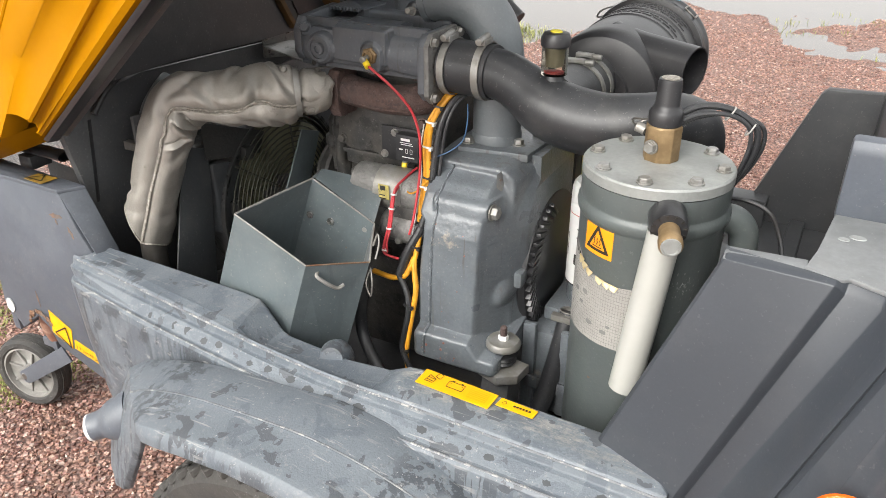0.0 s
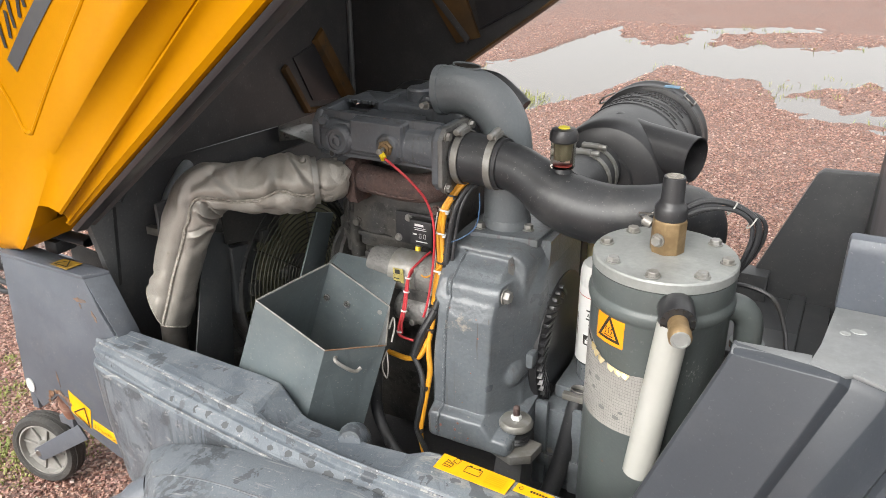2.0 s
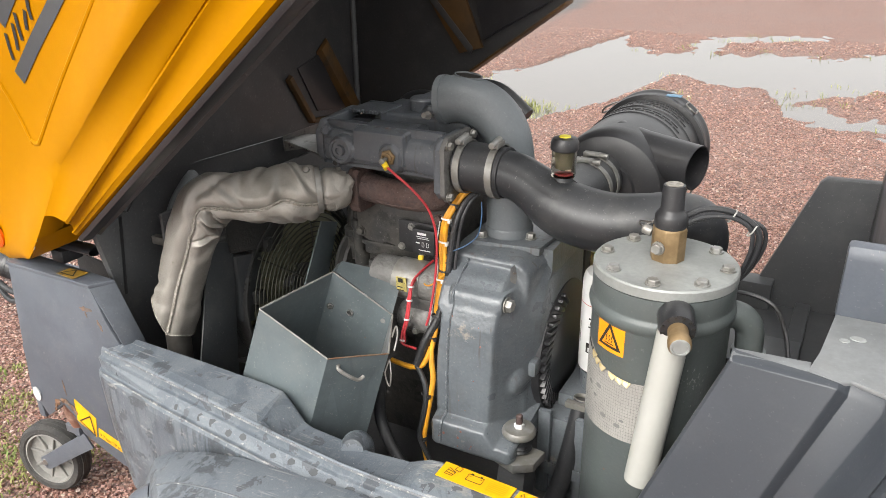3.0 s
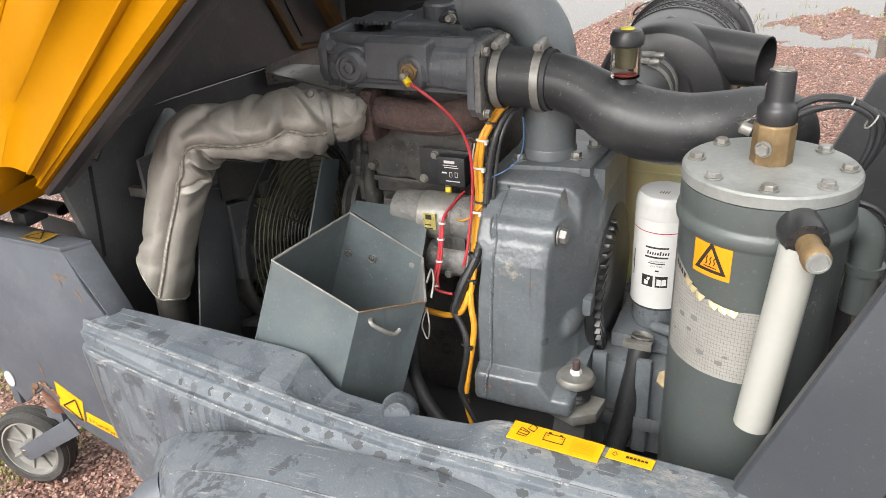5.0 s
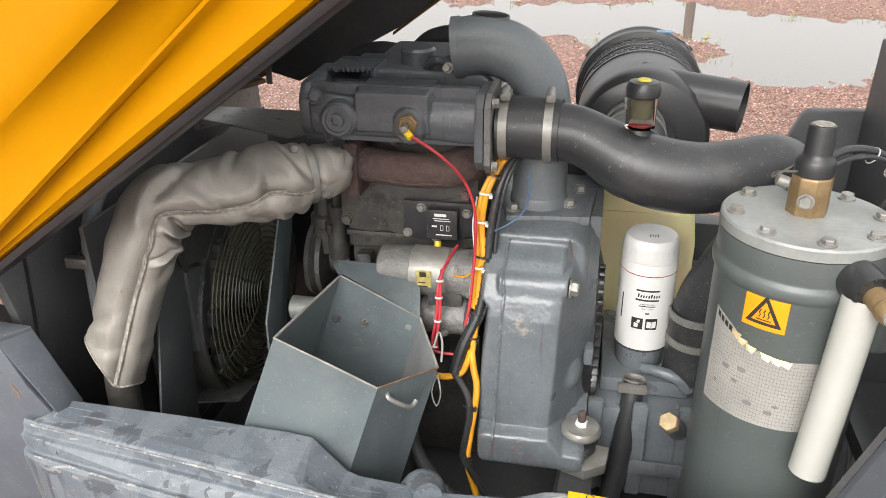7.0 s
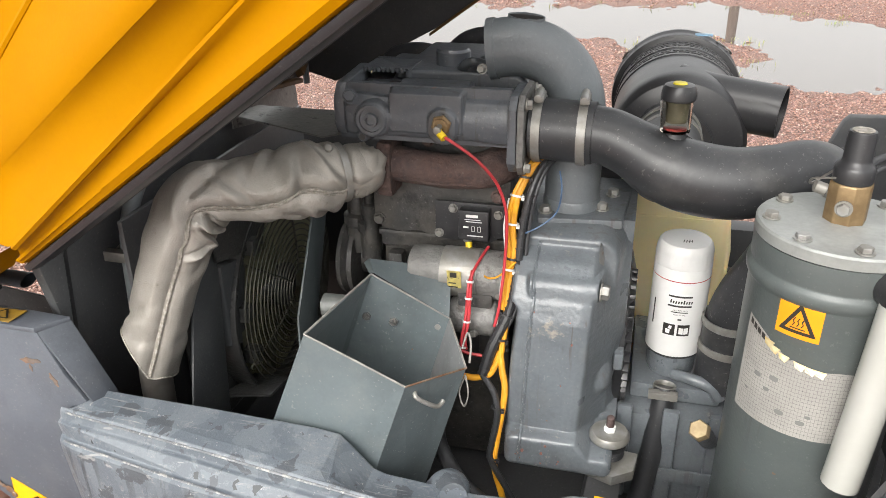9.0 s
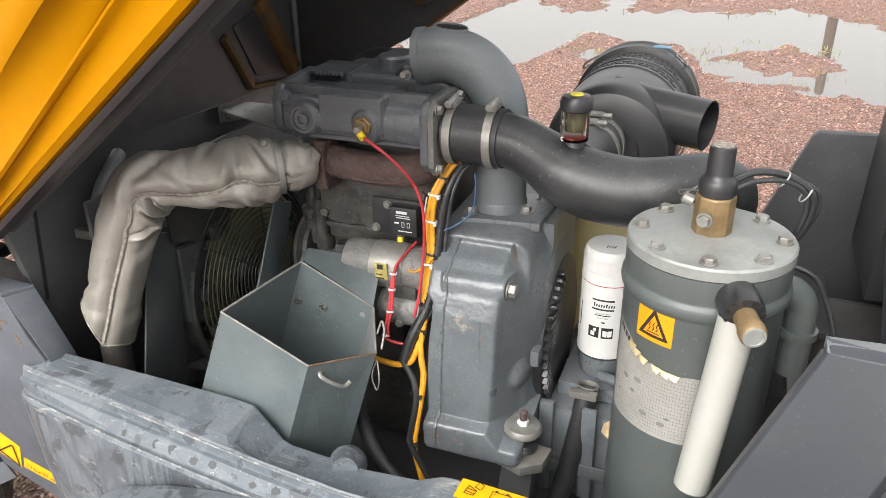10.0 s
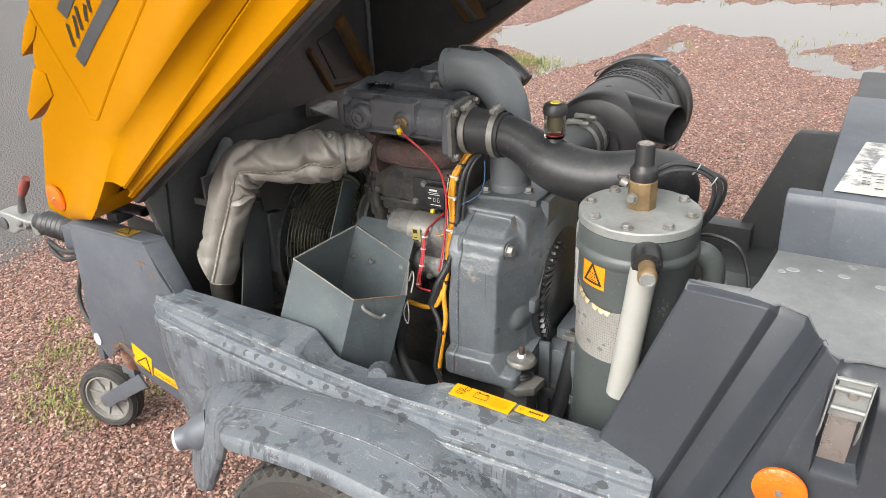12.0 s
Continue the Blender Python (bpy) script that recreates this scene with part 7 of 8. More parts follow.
def make_filter():
    t = thing("oil_filter", (-0.339, 1.2, 0.542), "white spin-on oil filter canister with red line", "oil filter")
    c = (-0.339, 1.2)
    bm = B()
    lathe(bm, [(0.040, 0.544), (0.0435, 0.546), (0.0435, 0.6960), (0.0430, 0.6970)], (*c, 0), n=48)
    part("canister", bm, WHITE, t)
    bm = B()
    n = 84
    rings = []
    for r, z, k in ((0.0430, 0.6970, 0), (0.0432, 0.6990, 0), (0.0432, 0.7050, 0), (0.0432, 0.7070, 1), (0.0428, 0.7190, 1), (0.0425, 0.7215, 0), (0.0405, 0.7290, 0), (0.037, 0.7335, 0), (0.02, 0.7350, 0), (0.001, 0.7352, 0)):
        rings.append([(c[0] + (r - 0.0013 * k * (q % 3 == 0)) * math.cos(2 * math.pi * q / n), c[1] + (r - 0.0013 * k * (q % 3 == 0)) * math.sin(2 * math.pi * q / n), z) for q in range(n)])
    loft(bm, rings)
    part("fluted_cap", bm, WHITE, t)
    bm = B()
    ring(bm, (*c, 0.541), (0, 0, 1), 0.0415, 0.003, 0.005, 40)
    part("gasket", bm, RUBBER, t)
    m = -88.0
    wrap("red_line", REDP, t, c, 0.0437, [[(a, 0.6780), (a + 20, 0.6780), (a + 20, 0.6795), (a, 0.6795)] for a in range(-180, 180, 20)])
    bars = [[(m - 26, 0.6525), (m + 22, 0.6525), (m + 22, 0.6555), (m - 26, 0.6555)], [(m - 26, 0.6360), (m + 22, 0.6360), (m + 22, 0.6390), (m - 26, 0.6390)]]
    bars += [[(m - 22 + 5.2 * k, 0.6420), (m - 19 + 5.2 * k, 0.6420), (m - 18 + 5.2 * k, 0.6465 + 0.002 * (k in (0, 5))), (m - 21 + 5.2 * k, 0.6465 + 0.002 * (k in (0, 5)))] for k in range(9)]
    bars += [[(m - 16 + q, z), (m + 14 - q, z), (m + 14 - q, z + 0.0017), (m - 16 + q, z + 0.0017)] for z, q in ((0.6260, -2),)]
    bars += [[(m - 3, 0.6130), (m + 5, 0.6130), (m + 5, 0.6155), (m - 3, 0.6155)]]
    bars += [[(m - 30, 0.5850), (m - 6, 0.5850), (m - 6, 0.6050), (m - 30, 0.6050)], [(m - 1, 0.5850), (m + 24, 0.5850), (m + 24, 0.6050), (m - 1, 0.6050)]]
    bars += [[(m - 60 + q, 0.5950), (m - 56 + q, 0.5950), (m - 56 + q, 0.6400), (m - 60 + q, 0.6400)] for q in (0,)]
    pr = wrap("printed_text", INK, t, c, 0.0437, bars)
    facing = radians(m)
    along, out = Vector((-math.sin(facing), math.cos(facing), 0)), Vector((math.cos(facing), math.sin(facing), 0))
    for words, wide, z in (("ORIGINAL PART", 0.0125, 0.6297), ("MAX. 15 BAR", 0.0105, 0.6216)):
        writing("printed_words", words, 0.0032, INK, pr, Vector((c[0], c[1], z)) + out * 0.0438 - along * (wide - 0.001), along, (0, 0, 1), 0.0004)
    book = [[(m + 2, 0.5890), (m + 11, 0.5880), (m + 11, 0.5990), (m + 2, 0.6000)], [(m + 12, 0.5880), (m + 21, 0.5890), (m + 21, 0.6000), (m + 12, 0.5990)], [(m - 24, 0.5880), (m - 16, 0.5880), (m - 15, 0.5950), (m - 24, 0.5960)], [(m - 20, 0.5970), (m - 13, 0.5960), (m - 12, 0.6020), (m - 17, 0.6020)]]
    wrap("printed_symbol", WHITEINK, t, c, 0.0439, book)
    flat_marks("pen_mark", INK, t, (c[0] - 0.005, c[1] - 0.022, 0.7355), (1, 0.15, 0), (-0.15, 1, 0), [stroke(0.004 * k, 0, 0.004 * k + 0.003, 0.010, 0.0012) for k in range(4)] + [stroke(0, 0.005, 0.014, 0.004, 0.001)], 0.001)


make_filter()


# ---- air filter and intake hose ----
def make_air_filter():
    t = thing("air_filter", (-0.37, 1.4, 0.6), "black plastic air filter drum with intake stub", "air filter")
    ax, at = (0, 1, 0), (-0.368, 0, 0.866)
    bm = B()
    lathe(bm, [(0.050, 1.236), (0.052, 1.243), (0.080, 1.245), (0.094, 1.250), (0.101, 1.262), (0.1035, 1.29), (0.1035, 1.40), (0.1055, 1.402), (0.1055, 1.410), (0.1035, 1.412), (0.1035, 1.455), (0.106, 1.457), (0.106, 1.463), (0.1035, 1.465), (0.1035, 1.52)], at, ax, 64)
    part("drum", bm, PLASTIC, t)
    bm = B()
    lathe(bm, [(0.1035, 1.52), (0.113, 1.523), (0.1145, 1.530), (0.112, 1.536), (0.112, 1.560), (0.1145, 1.564), (0.1145, 1.573), (0.110, 1.580), (0.02, 1.582)], at, ax, 64)
    lid = part("end_cover", bm, PLASTIC, t)
    for a in (50, 140, 230, 320):
        bm = B()
        p = Vector((at[0] + 0.115 * math.cos(radians(a)), 1.545, at[2] + 0.115 * math.sin(radians(a))))
        o = Vector((math.cos(radians(a)), 0, math.sin(radians(a))))
        q = Vector((-o.z, 0, o.x))
        tube(bm, [p - q * 0.012 + Vector((0, 0.02, 0)), p - q * 0.012 + o * 0.004 - Vector((0, 0.02, 0)), p + o * 0.007 - Vector((0, 0.03, 0)), p + q * 0.012 + o * 0.004 - Vector((0, 0.02, 0)), p + q * 0.012 + Vector((0, 0.02, 0))], 0.0018, 6, 5)
        part("spring_clip", bm, STEEL, lid)
    slit = None
    for row, y in enumerate((1.425, 1.438, 1.478, 1.492, 1.506)):
        for k in range(9):
            a = radians(45 + 11 * k + 5 * (row % 2))
            if slit is None:
                bm = B()
                box(bm, -0.0008, 0.0016, -0.0022, 0.0022, -0.0085, 0.0085)
                slit = mesh_of("vent_rib", bm, PLASTIC, 0.0006)
            ob = new("vent_rib", slit)
            ob.parent = t
            ob.matrix_parent_inverse = root_pose(t).inverted()
            ob.matrix_basis = Matrix.Translation((at[0] + 0.1035 * math.cos(a), y, at[2] + 0.1035 * math.sin(a))) @ Matrix.Rotation(-a, 4, "Y")
    bm = B()
    a0, r0 = Vector((-0.345, 1.315, 0.9235)), 0.0385
    d = Vector((0.93, -0.30, -0.055)).normalized()
    m = axis_pose(a0, d)
    prof = [(0.046, -0.03), (0.040, 0.02), (0.0385, 0.128), (0.036, 0.128), (0.036, 0.03), (0.001, 0.03)]
    loft(bm, [[m @ Vector((r * math.cos(2 * math.pi * k / 36), r * math.sin(2 * math.pi * k / 36), h)) for k in range(36)] for r, h in prof], True, False)
    part("intake_stub", bm, PLASTIC, t, "open black intake stub")
    bm = B()
    lathe(bm, [(0.045, 1.13), (0.045, 1.245)], (-0.383, 0, 0.888), ax, 36)
    part("outlet_neck", bm, RUBBER, t)
    for y in (1.165, 1.205):
        bm = B()
        ring(bm, (-0.383, y, 0.888), ax, 0.0475, 0.002, 0.013, 36)
        cl = part("hose_clamp", bm, ZINC, t, "steel hose clamp")
        bm = B()
        box(bm, -0.40, -0.372, y, y + 0.012, 0.932, 0.941)
        lathe(bm, [(0.005, 0), (0.005, 0.014)], (-0.372, y + 0.006, 0.936), (1, 0, 0), 10)
        part("clamp_screw", bm, ZINC, cl, bevel=0.001)
    bm = B()
    box(bm, -0.345, -0.315, 1.538, 1.556, 0.9755, 0.977)
    part("blue_tag", bm, material("faded_blue_tag", (0.15, 0.3, 0.45), 0.5), t, "faded blue sticker")
    bm = B()
    box(bm, -0.492, -0.448, 1.41, 1.45, 0.40, 0.86)
    box(bm, -0.47, -0.40, 1.40, 1.44, 0.84, 0.86)
    part("stand", bm, BLACK, t, bevel=0.004)


make_air_filter()


def make_hose():
    t = thing("intake_hose", (-0.38, 1.1, 0.5), "dull black rubber intake hose with steel clamps", "hose")
    bm = B()
    tube(bm, [(-0.568, 1.080, 0.930), (-0.54, 1.080, 0.930), (-0.51, 1.078, 0.929), (-0.482, 1.076, 0.929)], 0.0415, 36, 4)
    part("coupling", bm, RUBBER, t)
    for x in (-0.562, -0.503):
        bm = B()
        ring(bm, (x, 1.080 if x < -0.52 else 1.0775, 0.930), (1, -0.02, 0), 0.0452, 0.0022, 0.0115, 48)
        cl = part("hose_clamp", bm, ZINC, t, "zinc hose clamp")
        bm = B()
        box(bm, x, x + 0.0125, 1.055, 1.085, 0.972, 0.981)
        tube(bm, [(x + 0.006, 1.078, 0.983), (x + 0.006, 1.045, 0.979)], 0.0055, 12, 2)
        part("clamp_screw", bm, ZINC, cl, bevel=0.001)
    bm = B()
    tube(bm, [(-0.500, 1.077, 0.929), (-0.465, 1.074, 0.926), (-0.43, 1.067, 0.914), (-0.392, 1.060, 0.896), (-0.35, 1.056, 0.884), (-0.30, 1.058, 0.880), (-0.25, 1.070, 0.886), (-0.212, 1.090, 0.890), (-0.186, 1.119, 0.872), (-0.186, 1.148, 0.82), (-0.214, 1.164, 0.73), (-0.255, 1.172, 0.63), (-0.262, 1.172, 0.50)], [0.0375, 0.038, 0.039, 0.0455, 0.0475, 0.0465, 0.044, 0.042, 0.042, 0.042, 0.042, 0.041, 0.041], 36, 7)
    part("hose", bm, WORNHOSE, t, "black rubber hose scuffed at its bend")
    bm = B()
    lathe(bm, [(0.05, 0), (0.046, 0.04), (0.045, 0.10)], (-0.387, 1.062, 0.893), (0.03, 1, -0.03), 32)
    part("branch", bm, RUBBER, t)
    for z in (0.565, 0.61):
        bm = B()
        ring(bm, (-0.2595, 1.172, z), (0.02, 0, 1), 0.044, 0.0025, 0.012, 36)
        part("hose_clamp", bm, ZINC, t)
    # service indicator
    g = thing("service_indicator", (-0.382, 1.06, 0.93), "clear vacuum service indicator with black cap", "indicator")
    c = (-0.382, 1.060)
    bm = B()
    lathe(bm, [(0.024, 0.918), (0.021, 0.932), (0.016, 0.936), (0.014, 0.944)], (*c, 0), n=24)
    part("base", bm, RUBBER, g)
    bm = B()
    lathe(bm, [(0.0185, 0.944), (0.019, 0.946), (0.019, 0.984)], (*c, 0), n=28)
    gl = bpy.data.materials.new("clear_plastic")
    gl.use_nodes = True
    p = gl.node_tree.nodes["Principled BSDF"]
    p.inputs["Transmission Weight"].default_value, p.inputs["Roughness"].default_value, p.inputs["IOR"].default_value = 1.0, 0.06, 1.2
    p.inputs["Base Color"].default_value = (0.9, 0.85, 0.75, 1)
    part("clear_body", bm, gl, g, "clear plastic body")
    bm = B()
    lathe(bm, [(0.0120, 0.946), (0.0120, 0.949), (0.009, 0.950)], (*c, 0), n=24)
    part("red_float", bm, material("dim_red_float", (0.20, 0.02, 0.02), 0.5), g)
    bm = B()
    lathe(bm, [(0.0105, 0.956), (0.0125, 0.983)], (*c, 0), n=24)
    part("inner_scale", bm, material("dull_olive_scale", (0.13, 0.125, 0.085), 0.5), g)
    bm = B()
    lathe(bm, [(0.020, 0.984), (0.0215, 0.986), (0.0215, 0.996), (0.018, 1.003), (0.004, 1.005)], (*c, 0), n=28)
    part("cap", bm, PLASTIC, g)
    bm = B()
    lathe(bm, [(0.0095, 1.0035), (0.008, 1.006), (0.001, 1.0065)], (*c, 0), n=20)
    part("button", bm, material("yellow_button", (0.65, 0.55, 0.03), 0.4), g)


make_hose()


# ---- sheet box, fan, tank ----
def make_box():
    t = thing("sheet_metal_box", (-0.74, 0.9, 0.25), "open tapered slate sheet-metal box bolted behind the rail", "metal box")
    rim = [Vector(p) for p in ((-0.808, 0.823, 0.724), (-0.678, 0.825, 0.664), (-0.620, 0.914, 0.642), (-0.663, 0.998, 0.664), (-0.773, 0.980, 0.733))]
    low = [Vector(p) for p in ((-0.932, 0.830, 0.42), (-0.775, 0.816, 0.36), (-0.705, 0.90, 0.345), (-0.75, 0.985, 0.36), (-0.88, 0.975, 0.42))]
    names = ("front_sheet", "right_sheet", "flap_sheet", "back_sheet", "left_sheet")
    mid = sum(rim, Vector()) / 5
    for i in range(5):
        j = (i + 1) % 5
        bm = B()
        nrm = (rim[j] - rim[i]).cross(low[i] - rim[i])
        if nrm.dot((rim[i] + rim[j]) / 2 - mid) < 0:
            nrm = -nrm
        slab(bm, [rim[i], rim[j], low[j], low[i]], 0.002, tuple(nrm))
        part(names[i], bm, DUSTY if i == 2 else SHEET, t)
        bm = B()
        tube(bm, [rim[i], rim[i].lerp(rim[j], 0.5) + Vector((0, 0, 0.0005)), rim[j]], 0.0014, 6, 2)
        part("cut_edge", bm, EDGE if i == 1 else RIMGREY, t, "rusty cut edge" if i == 1 else "bare cut edge")
    bm = B()
    slab(bm, low, 0.002, (0, 0, -1))
    part("bottom_sheet", bm, SHEET, t)
    bm = B()
    loft(bm, [[(-0.806, 1.040, 0.718), (-0.800, 1.047, 0.722), (-0.682, 1.056, 0.716), (-0.674, 1.050, 0.708)], [(-0.776, 0.982, 0.733), (-0.770, 0.984, 0.733), (-0.668, 1.000, 0.667), (-0.664, 0.998, 0.664)]], False)
    bmesh.ops.solidify(bm, geom=bm.faces[:], thickness=0.002)
    part("mounting_plate", bm, SHEET, t)
    n = (rim[4] - rim[3]).cross(low[3] - rim[3]).normalized()
    if n.y > 0:
        n = -n
    for p in ((-0.784, 0.985, 0.664), (-0.745, 0.990, 0.657)):
        bm = B()
        lathe(bm, [(0.0095, -0.001), (0.0095, 0.0012), (0.006, 0.0013)], Vector(p) + n * 0.001, tuple(n), 20)
        bolt(bm, Vector(p) + n * 0.002, tuple(n), 0.012, 0.006)
        part("bolt", bm, NICKEL, t, "plated bolt with washer")
    for p in ((-0.716, 0.9905, 0.654), (-0.680, 0.992, 0.652)):
        bm = B()
        lathe(bm, [(0.0045, 0), (0.0045, 0.001)], p, tuple(n), 14)
        part("hole", bm, CASTRIM, t)
    bm = B()
    tube(bm, [(-0.672, 0.846, 0.645), (-0.668, 0.838, 0.641), (-0.655, 0.845, 0.628), (-0.645, 0.858, 0.616), (-0.640, 0.868, 0.619)], 0.0032, 8, 5)
    part("hook", bm, ZINC, t, "bent steel hook")
    bm = B()
    tube(bm, [(-0.632, 0.945, 0.655), (-0.626, 0.950, 0.675), (-0.620, 0.944, 0.662), (-0.619, 0.93, 0.640)], 0.0016, 6, 5)
    tube(bm, [(-0.622, 0.92, 0.628), (-0.630, 0.916, 0.60), (-0.624, 0.918, 0.575), (-0.617, 0.914, 0.60), (-0.622, 0.92, 0.625)], 0.0012, 6, 5)
    part("wire_loop", bm, RIMGREY, t)
    h = thing("drain_hose", (-0.6, 0.95, 0.25), "thin black drain hose looping under the box", "hose")
    bm = B()
    tube(bm, [(-0.672, 0.965, 0.56), (-0.672, 0.955, 0.49), (-0.655, 0.945, 0.45), (-0.62, 0.935, 0.41), (-0.565, 0.925, 0.38), (-0.50, 0.925, 0.36)], 0.011, 14, 6)
    part("hose", bm, RUBBER, h)


make_box()


def make_fan():
    t = thing("radiator_fan", (-1.0, 1.245, 0.25), "black cooling fan behind a round wire guard", "fan")
    c = Vector((-1.012, 1.203, 0.570))
    gloss = material("oily_black_shroud", (0.034, 0.035, 0.036), 0.30, second=(0.045, 0.045, 0.044), patch=9, grain=160, bump=0.3, fine=0.3, wear=(0.07, 0.068, 0.06), wear_scale=34, wear_from=0.66, dust=0.4, grime=0.4)
    bm = B()
    ring(bm, (-1.06, c.y, c.z), (1, 0, 0), 0.192, 0.007, 0.040, 72)
    part("shroud", bm, gloss, t, "oily black fan shroud", 0.002)
    bm = B()
    loft(bm, [[(x, 1.195 - q, 0.735), (x, 1.195 + q, 0.735), (x, 1.195 + q, 0.40), (x, 1.195 - q, 0.40)] for x, q in ((-1.125, 0.185), (-1.085, 0.180), (-1.058, 0.165))])
    part("shroud_body", bm, gloss, t, bevel=0.016, segments=3)
    bm = B()
    loft(bm, [[(-1.052, 1.000, z), (-1.030, 1.010, z - 0.004), (-1.026, 1.035 + q, z - 0.010), (-1.030, 1.066 + q, z - 0.020), (-1.052, 1.07 + q, z - 0.02)] for z, q in ((0.702, 0.022), (0.64, 0.004), (0.60, -0.004), (0.558, -0.006))])
    part("shroud_cheek", bm, SHROUD, t, "smooth slate cheek of the shroud", 0.004)
    bm = B()
    slab(bm, [(-1.022, 0.985, 0.792), (-1.022, 1.155, 0.722), (-1.022, 1.135, 0.682), (-1.022, 1.105, 0.688), (-1.022, 0.99, 0.716)], 0.004, (1, 0, 0))
    part("top_plate", bm, gloss, t, bevel=0.003)
    bm = B()
    lathe(bm, [(0.184, 0), (0.184, 0.003), (0.02, 0.004)], (-1.057, c.y, c.z), (1, 0, 0), 64)
    part("core", bm, material("dusty_olive_core", (0.34, 0.325, 0.20), 0.5, second=(0.26, 0.25, 0.155), patch=14, grain=240, bump=0.6, fine=0.5), t, "dusty olive radiator core")
    bm = B()
    box(bm, -1.135, -1.127, 0.93, 1.56, 0.28, 0.80)
    part("radiator", bm, BLACK, t, "dark radiator frame", 0.002)
    for y, z in ((1.042, 0.599), (1.055, 0.510), (1.085, 0.700)):
        bm = B()
        box(bm, -1.05, -1.010, y - 0.004, y + 0.020, z - 0.016, z + 0.012)
        part("guard_bracket", bm, gloss, t, bevel=0.003)
    bm = B()
    slab(bm, [(-1.05, 0.98, 0.475), (-0.985, 1.03, 0.452), (-0.985, 1.10, 0.440), (-1.05, 1.10, 0.44)], 0.004, (0, 0, 1))
    part("lower_shelf", bm, gloss, t, bevel=0.001)
    wire = material("dusty_guard_wire", (0.075, 0.073, 0.058), 0.45, metal=0.3)
    for k in range(15):
        r = 0.030 + k * 0.0104
        bm = B()
        x = c.x + 0.016 * (1 - (r / 0.178) ** 2)
        pts = [(x, c.y + r * math.cos(a * 2 * math.pi / 48), c.z + r * math.sin(a * 2 * math.pi / 48)) for a in range(49)]
        tube(bm, pts, 0.0015, 5, 1)
        part("guard_wire", bm, wire, t)
    for k in range(6):
        a = k * math.pi / 3 + 0.4
        bm = B()
        tube(bm, [(c.x + 0.014, c.y + 0.03 * math.cos(a), c.z + 0.03 * math.sin(a)), (c.x + 0.012, c.y + 0.09 * math.cos(a), c.z + 0.09 * math.sin(a)), (c.x - 0.004, c.y + 0.184 * math.cos(a), c.z + 0.184 * math.sin(a))], 0.0022, 6, 4)
        part("guard_spoke", bm, wire, t)
    blade = None
    for k in range(7):
        a = k * 2 * math.pi / 7
        if blade is None:
            bm = B()
            rows = []
            for r, w, tw in ((0.03, 0.016, 40), (0.07, 0.026, 26), (0.11, 0.032, 20), (0.165, 0.036, 16)):
                q = radians(tw)
                rows.append([(-w * math.sin(q), -w * math.cos(q), r), (0.004, 0, r), (w * math.sin(q), w * math.cos(q), r)])
            loft(bm, rows, False, False)
            bmesh.ops.solidify(bm, geom=bm.faces[:], thickness=0.003)
            blade = mesh_of("blade", bm, material("dusty_fan_blade", (0.2, 0.195, 0.125), 0.5))
        ob = new("blade", blade)
        ob.parent = t
        ob.matrix_parent_inverse = root_pose(t).inverted()
        ob.matrix_basis = Matrix.Translation((-1.034, c.y, c.z)) @ Matrix.Rotation(a, 4, "X")
    bm = B()
    lathe(bm, [(0.040, -0.015), (0.040, 0.015), (0.03, 0.02)], (-1.036, c.y, c.z), (1, 0, 0), 28)
    part("hub", bm, BLACK, t)
    bm = B()
    slab(bm, [(-0.945, 1.180, 0.730), (-0.945, 1.235, 0.710), (-0.945, 1.165, 0.555), (-0.945, 1.12, 0.30), (-0.945, 1.07, 0.30), (-0.945, 1.085, 0.575)], 0.004, (1, 0, 0))
    part("stay", bm, SHEET, t, "dark flat stay", 0.0008)
    bm = B()
    slab(bm, [(-0.96, 1.03, 0.455), (-0.86, 1.10, 0.448), (-0.87, 1.13, 0.445), (-0.97, 1.08, 0.45)], 0.004, (0, 0, 1))
    part("lower_tab", bm, BODY, t, bevel=0.001)
    h = thing("coolant_pipe", (-1.18, 0.98, 0.6), "grey coolant pipe stub with a steel clip", "pipe")
    bm = B()
    tube(bm, [(-1.175, 1.065, 0.832), (-1.160, 1.030, 0.824), (-1.152, 0.988, 0.795), (-1.154, 0.970, 0.745), (-1.158, 0.964, 0.62)], 0.0125, 14, 6)
    part("pipe", bm, PIPEGREY, h)
    bm = B()
    ring(bm, (-1.1545, 0.968, 0.728), (0, -0.1, 1), 0.0165, 0.003, 0.014, 20)
    box(bm, -1.180, -1.136, 0.942, 0.956, 0.726, 0.742)
    part("clip", bm, STEEL, h, bevel=0.001)


make_fan()


def make_tank():
    t = thing("fuel_tank", (-0.25, 1.52, 0.25), "cream translucent plastic fuel tank behind the engine", "fuel tank")
    bm = B()
    loft(bm, [[(-0.49, 1.455, z), (-0.238 - q, 1.455, z), (-0.238 - q, 1.60, z), (-0.49, 1.60, z)] for z, q in ((0.25, 0), (0.60, 0), (0.70, 0.012), (0.715, 0.03))])
    CREAM.node_tree.nodes["Principled BSDF"].inputs["Subsurface Weight"].default_value = 0.6
    CREAM.node_tree.nodes["Principled BSDF"].inputs["Subsurface Radius"].default_value = (0.08, 0.06, 0.03)
    part("tank_body", bm, CREAM, t, bevel=0.022, segments=4)
    bm = B()
    box(bm, -0.46, -0.275, 1.4515, 1.4545, 0.655, 0.661)
    part("moulding_seam", bm, CREAM, t, bevel=0.001)


make_tank()


# ---- wiring ----
def cable(name, pts, r, mat, label, category="cable", group="", n=10):
    bm = B()
    tube(bm, pts, r, n, 6)
    return solid(name, bm, mat, label, category, group=group)


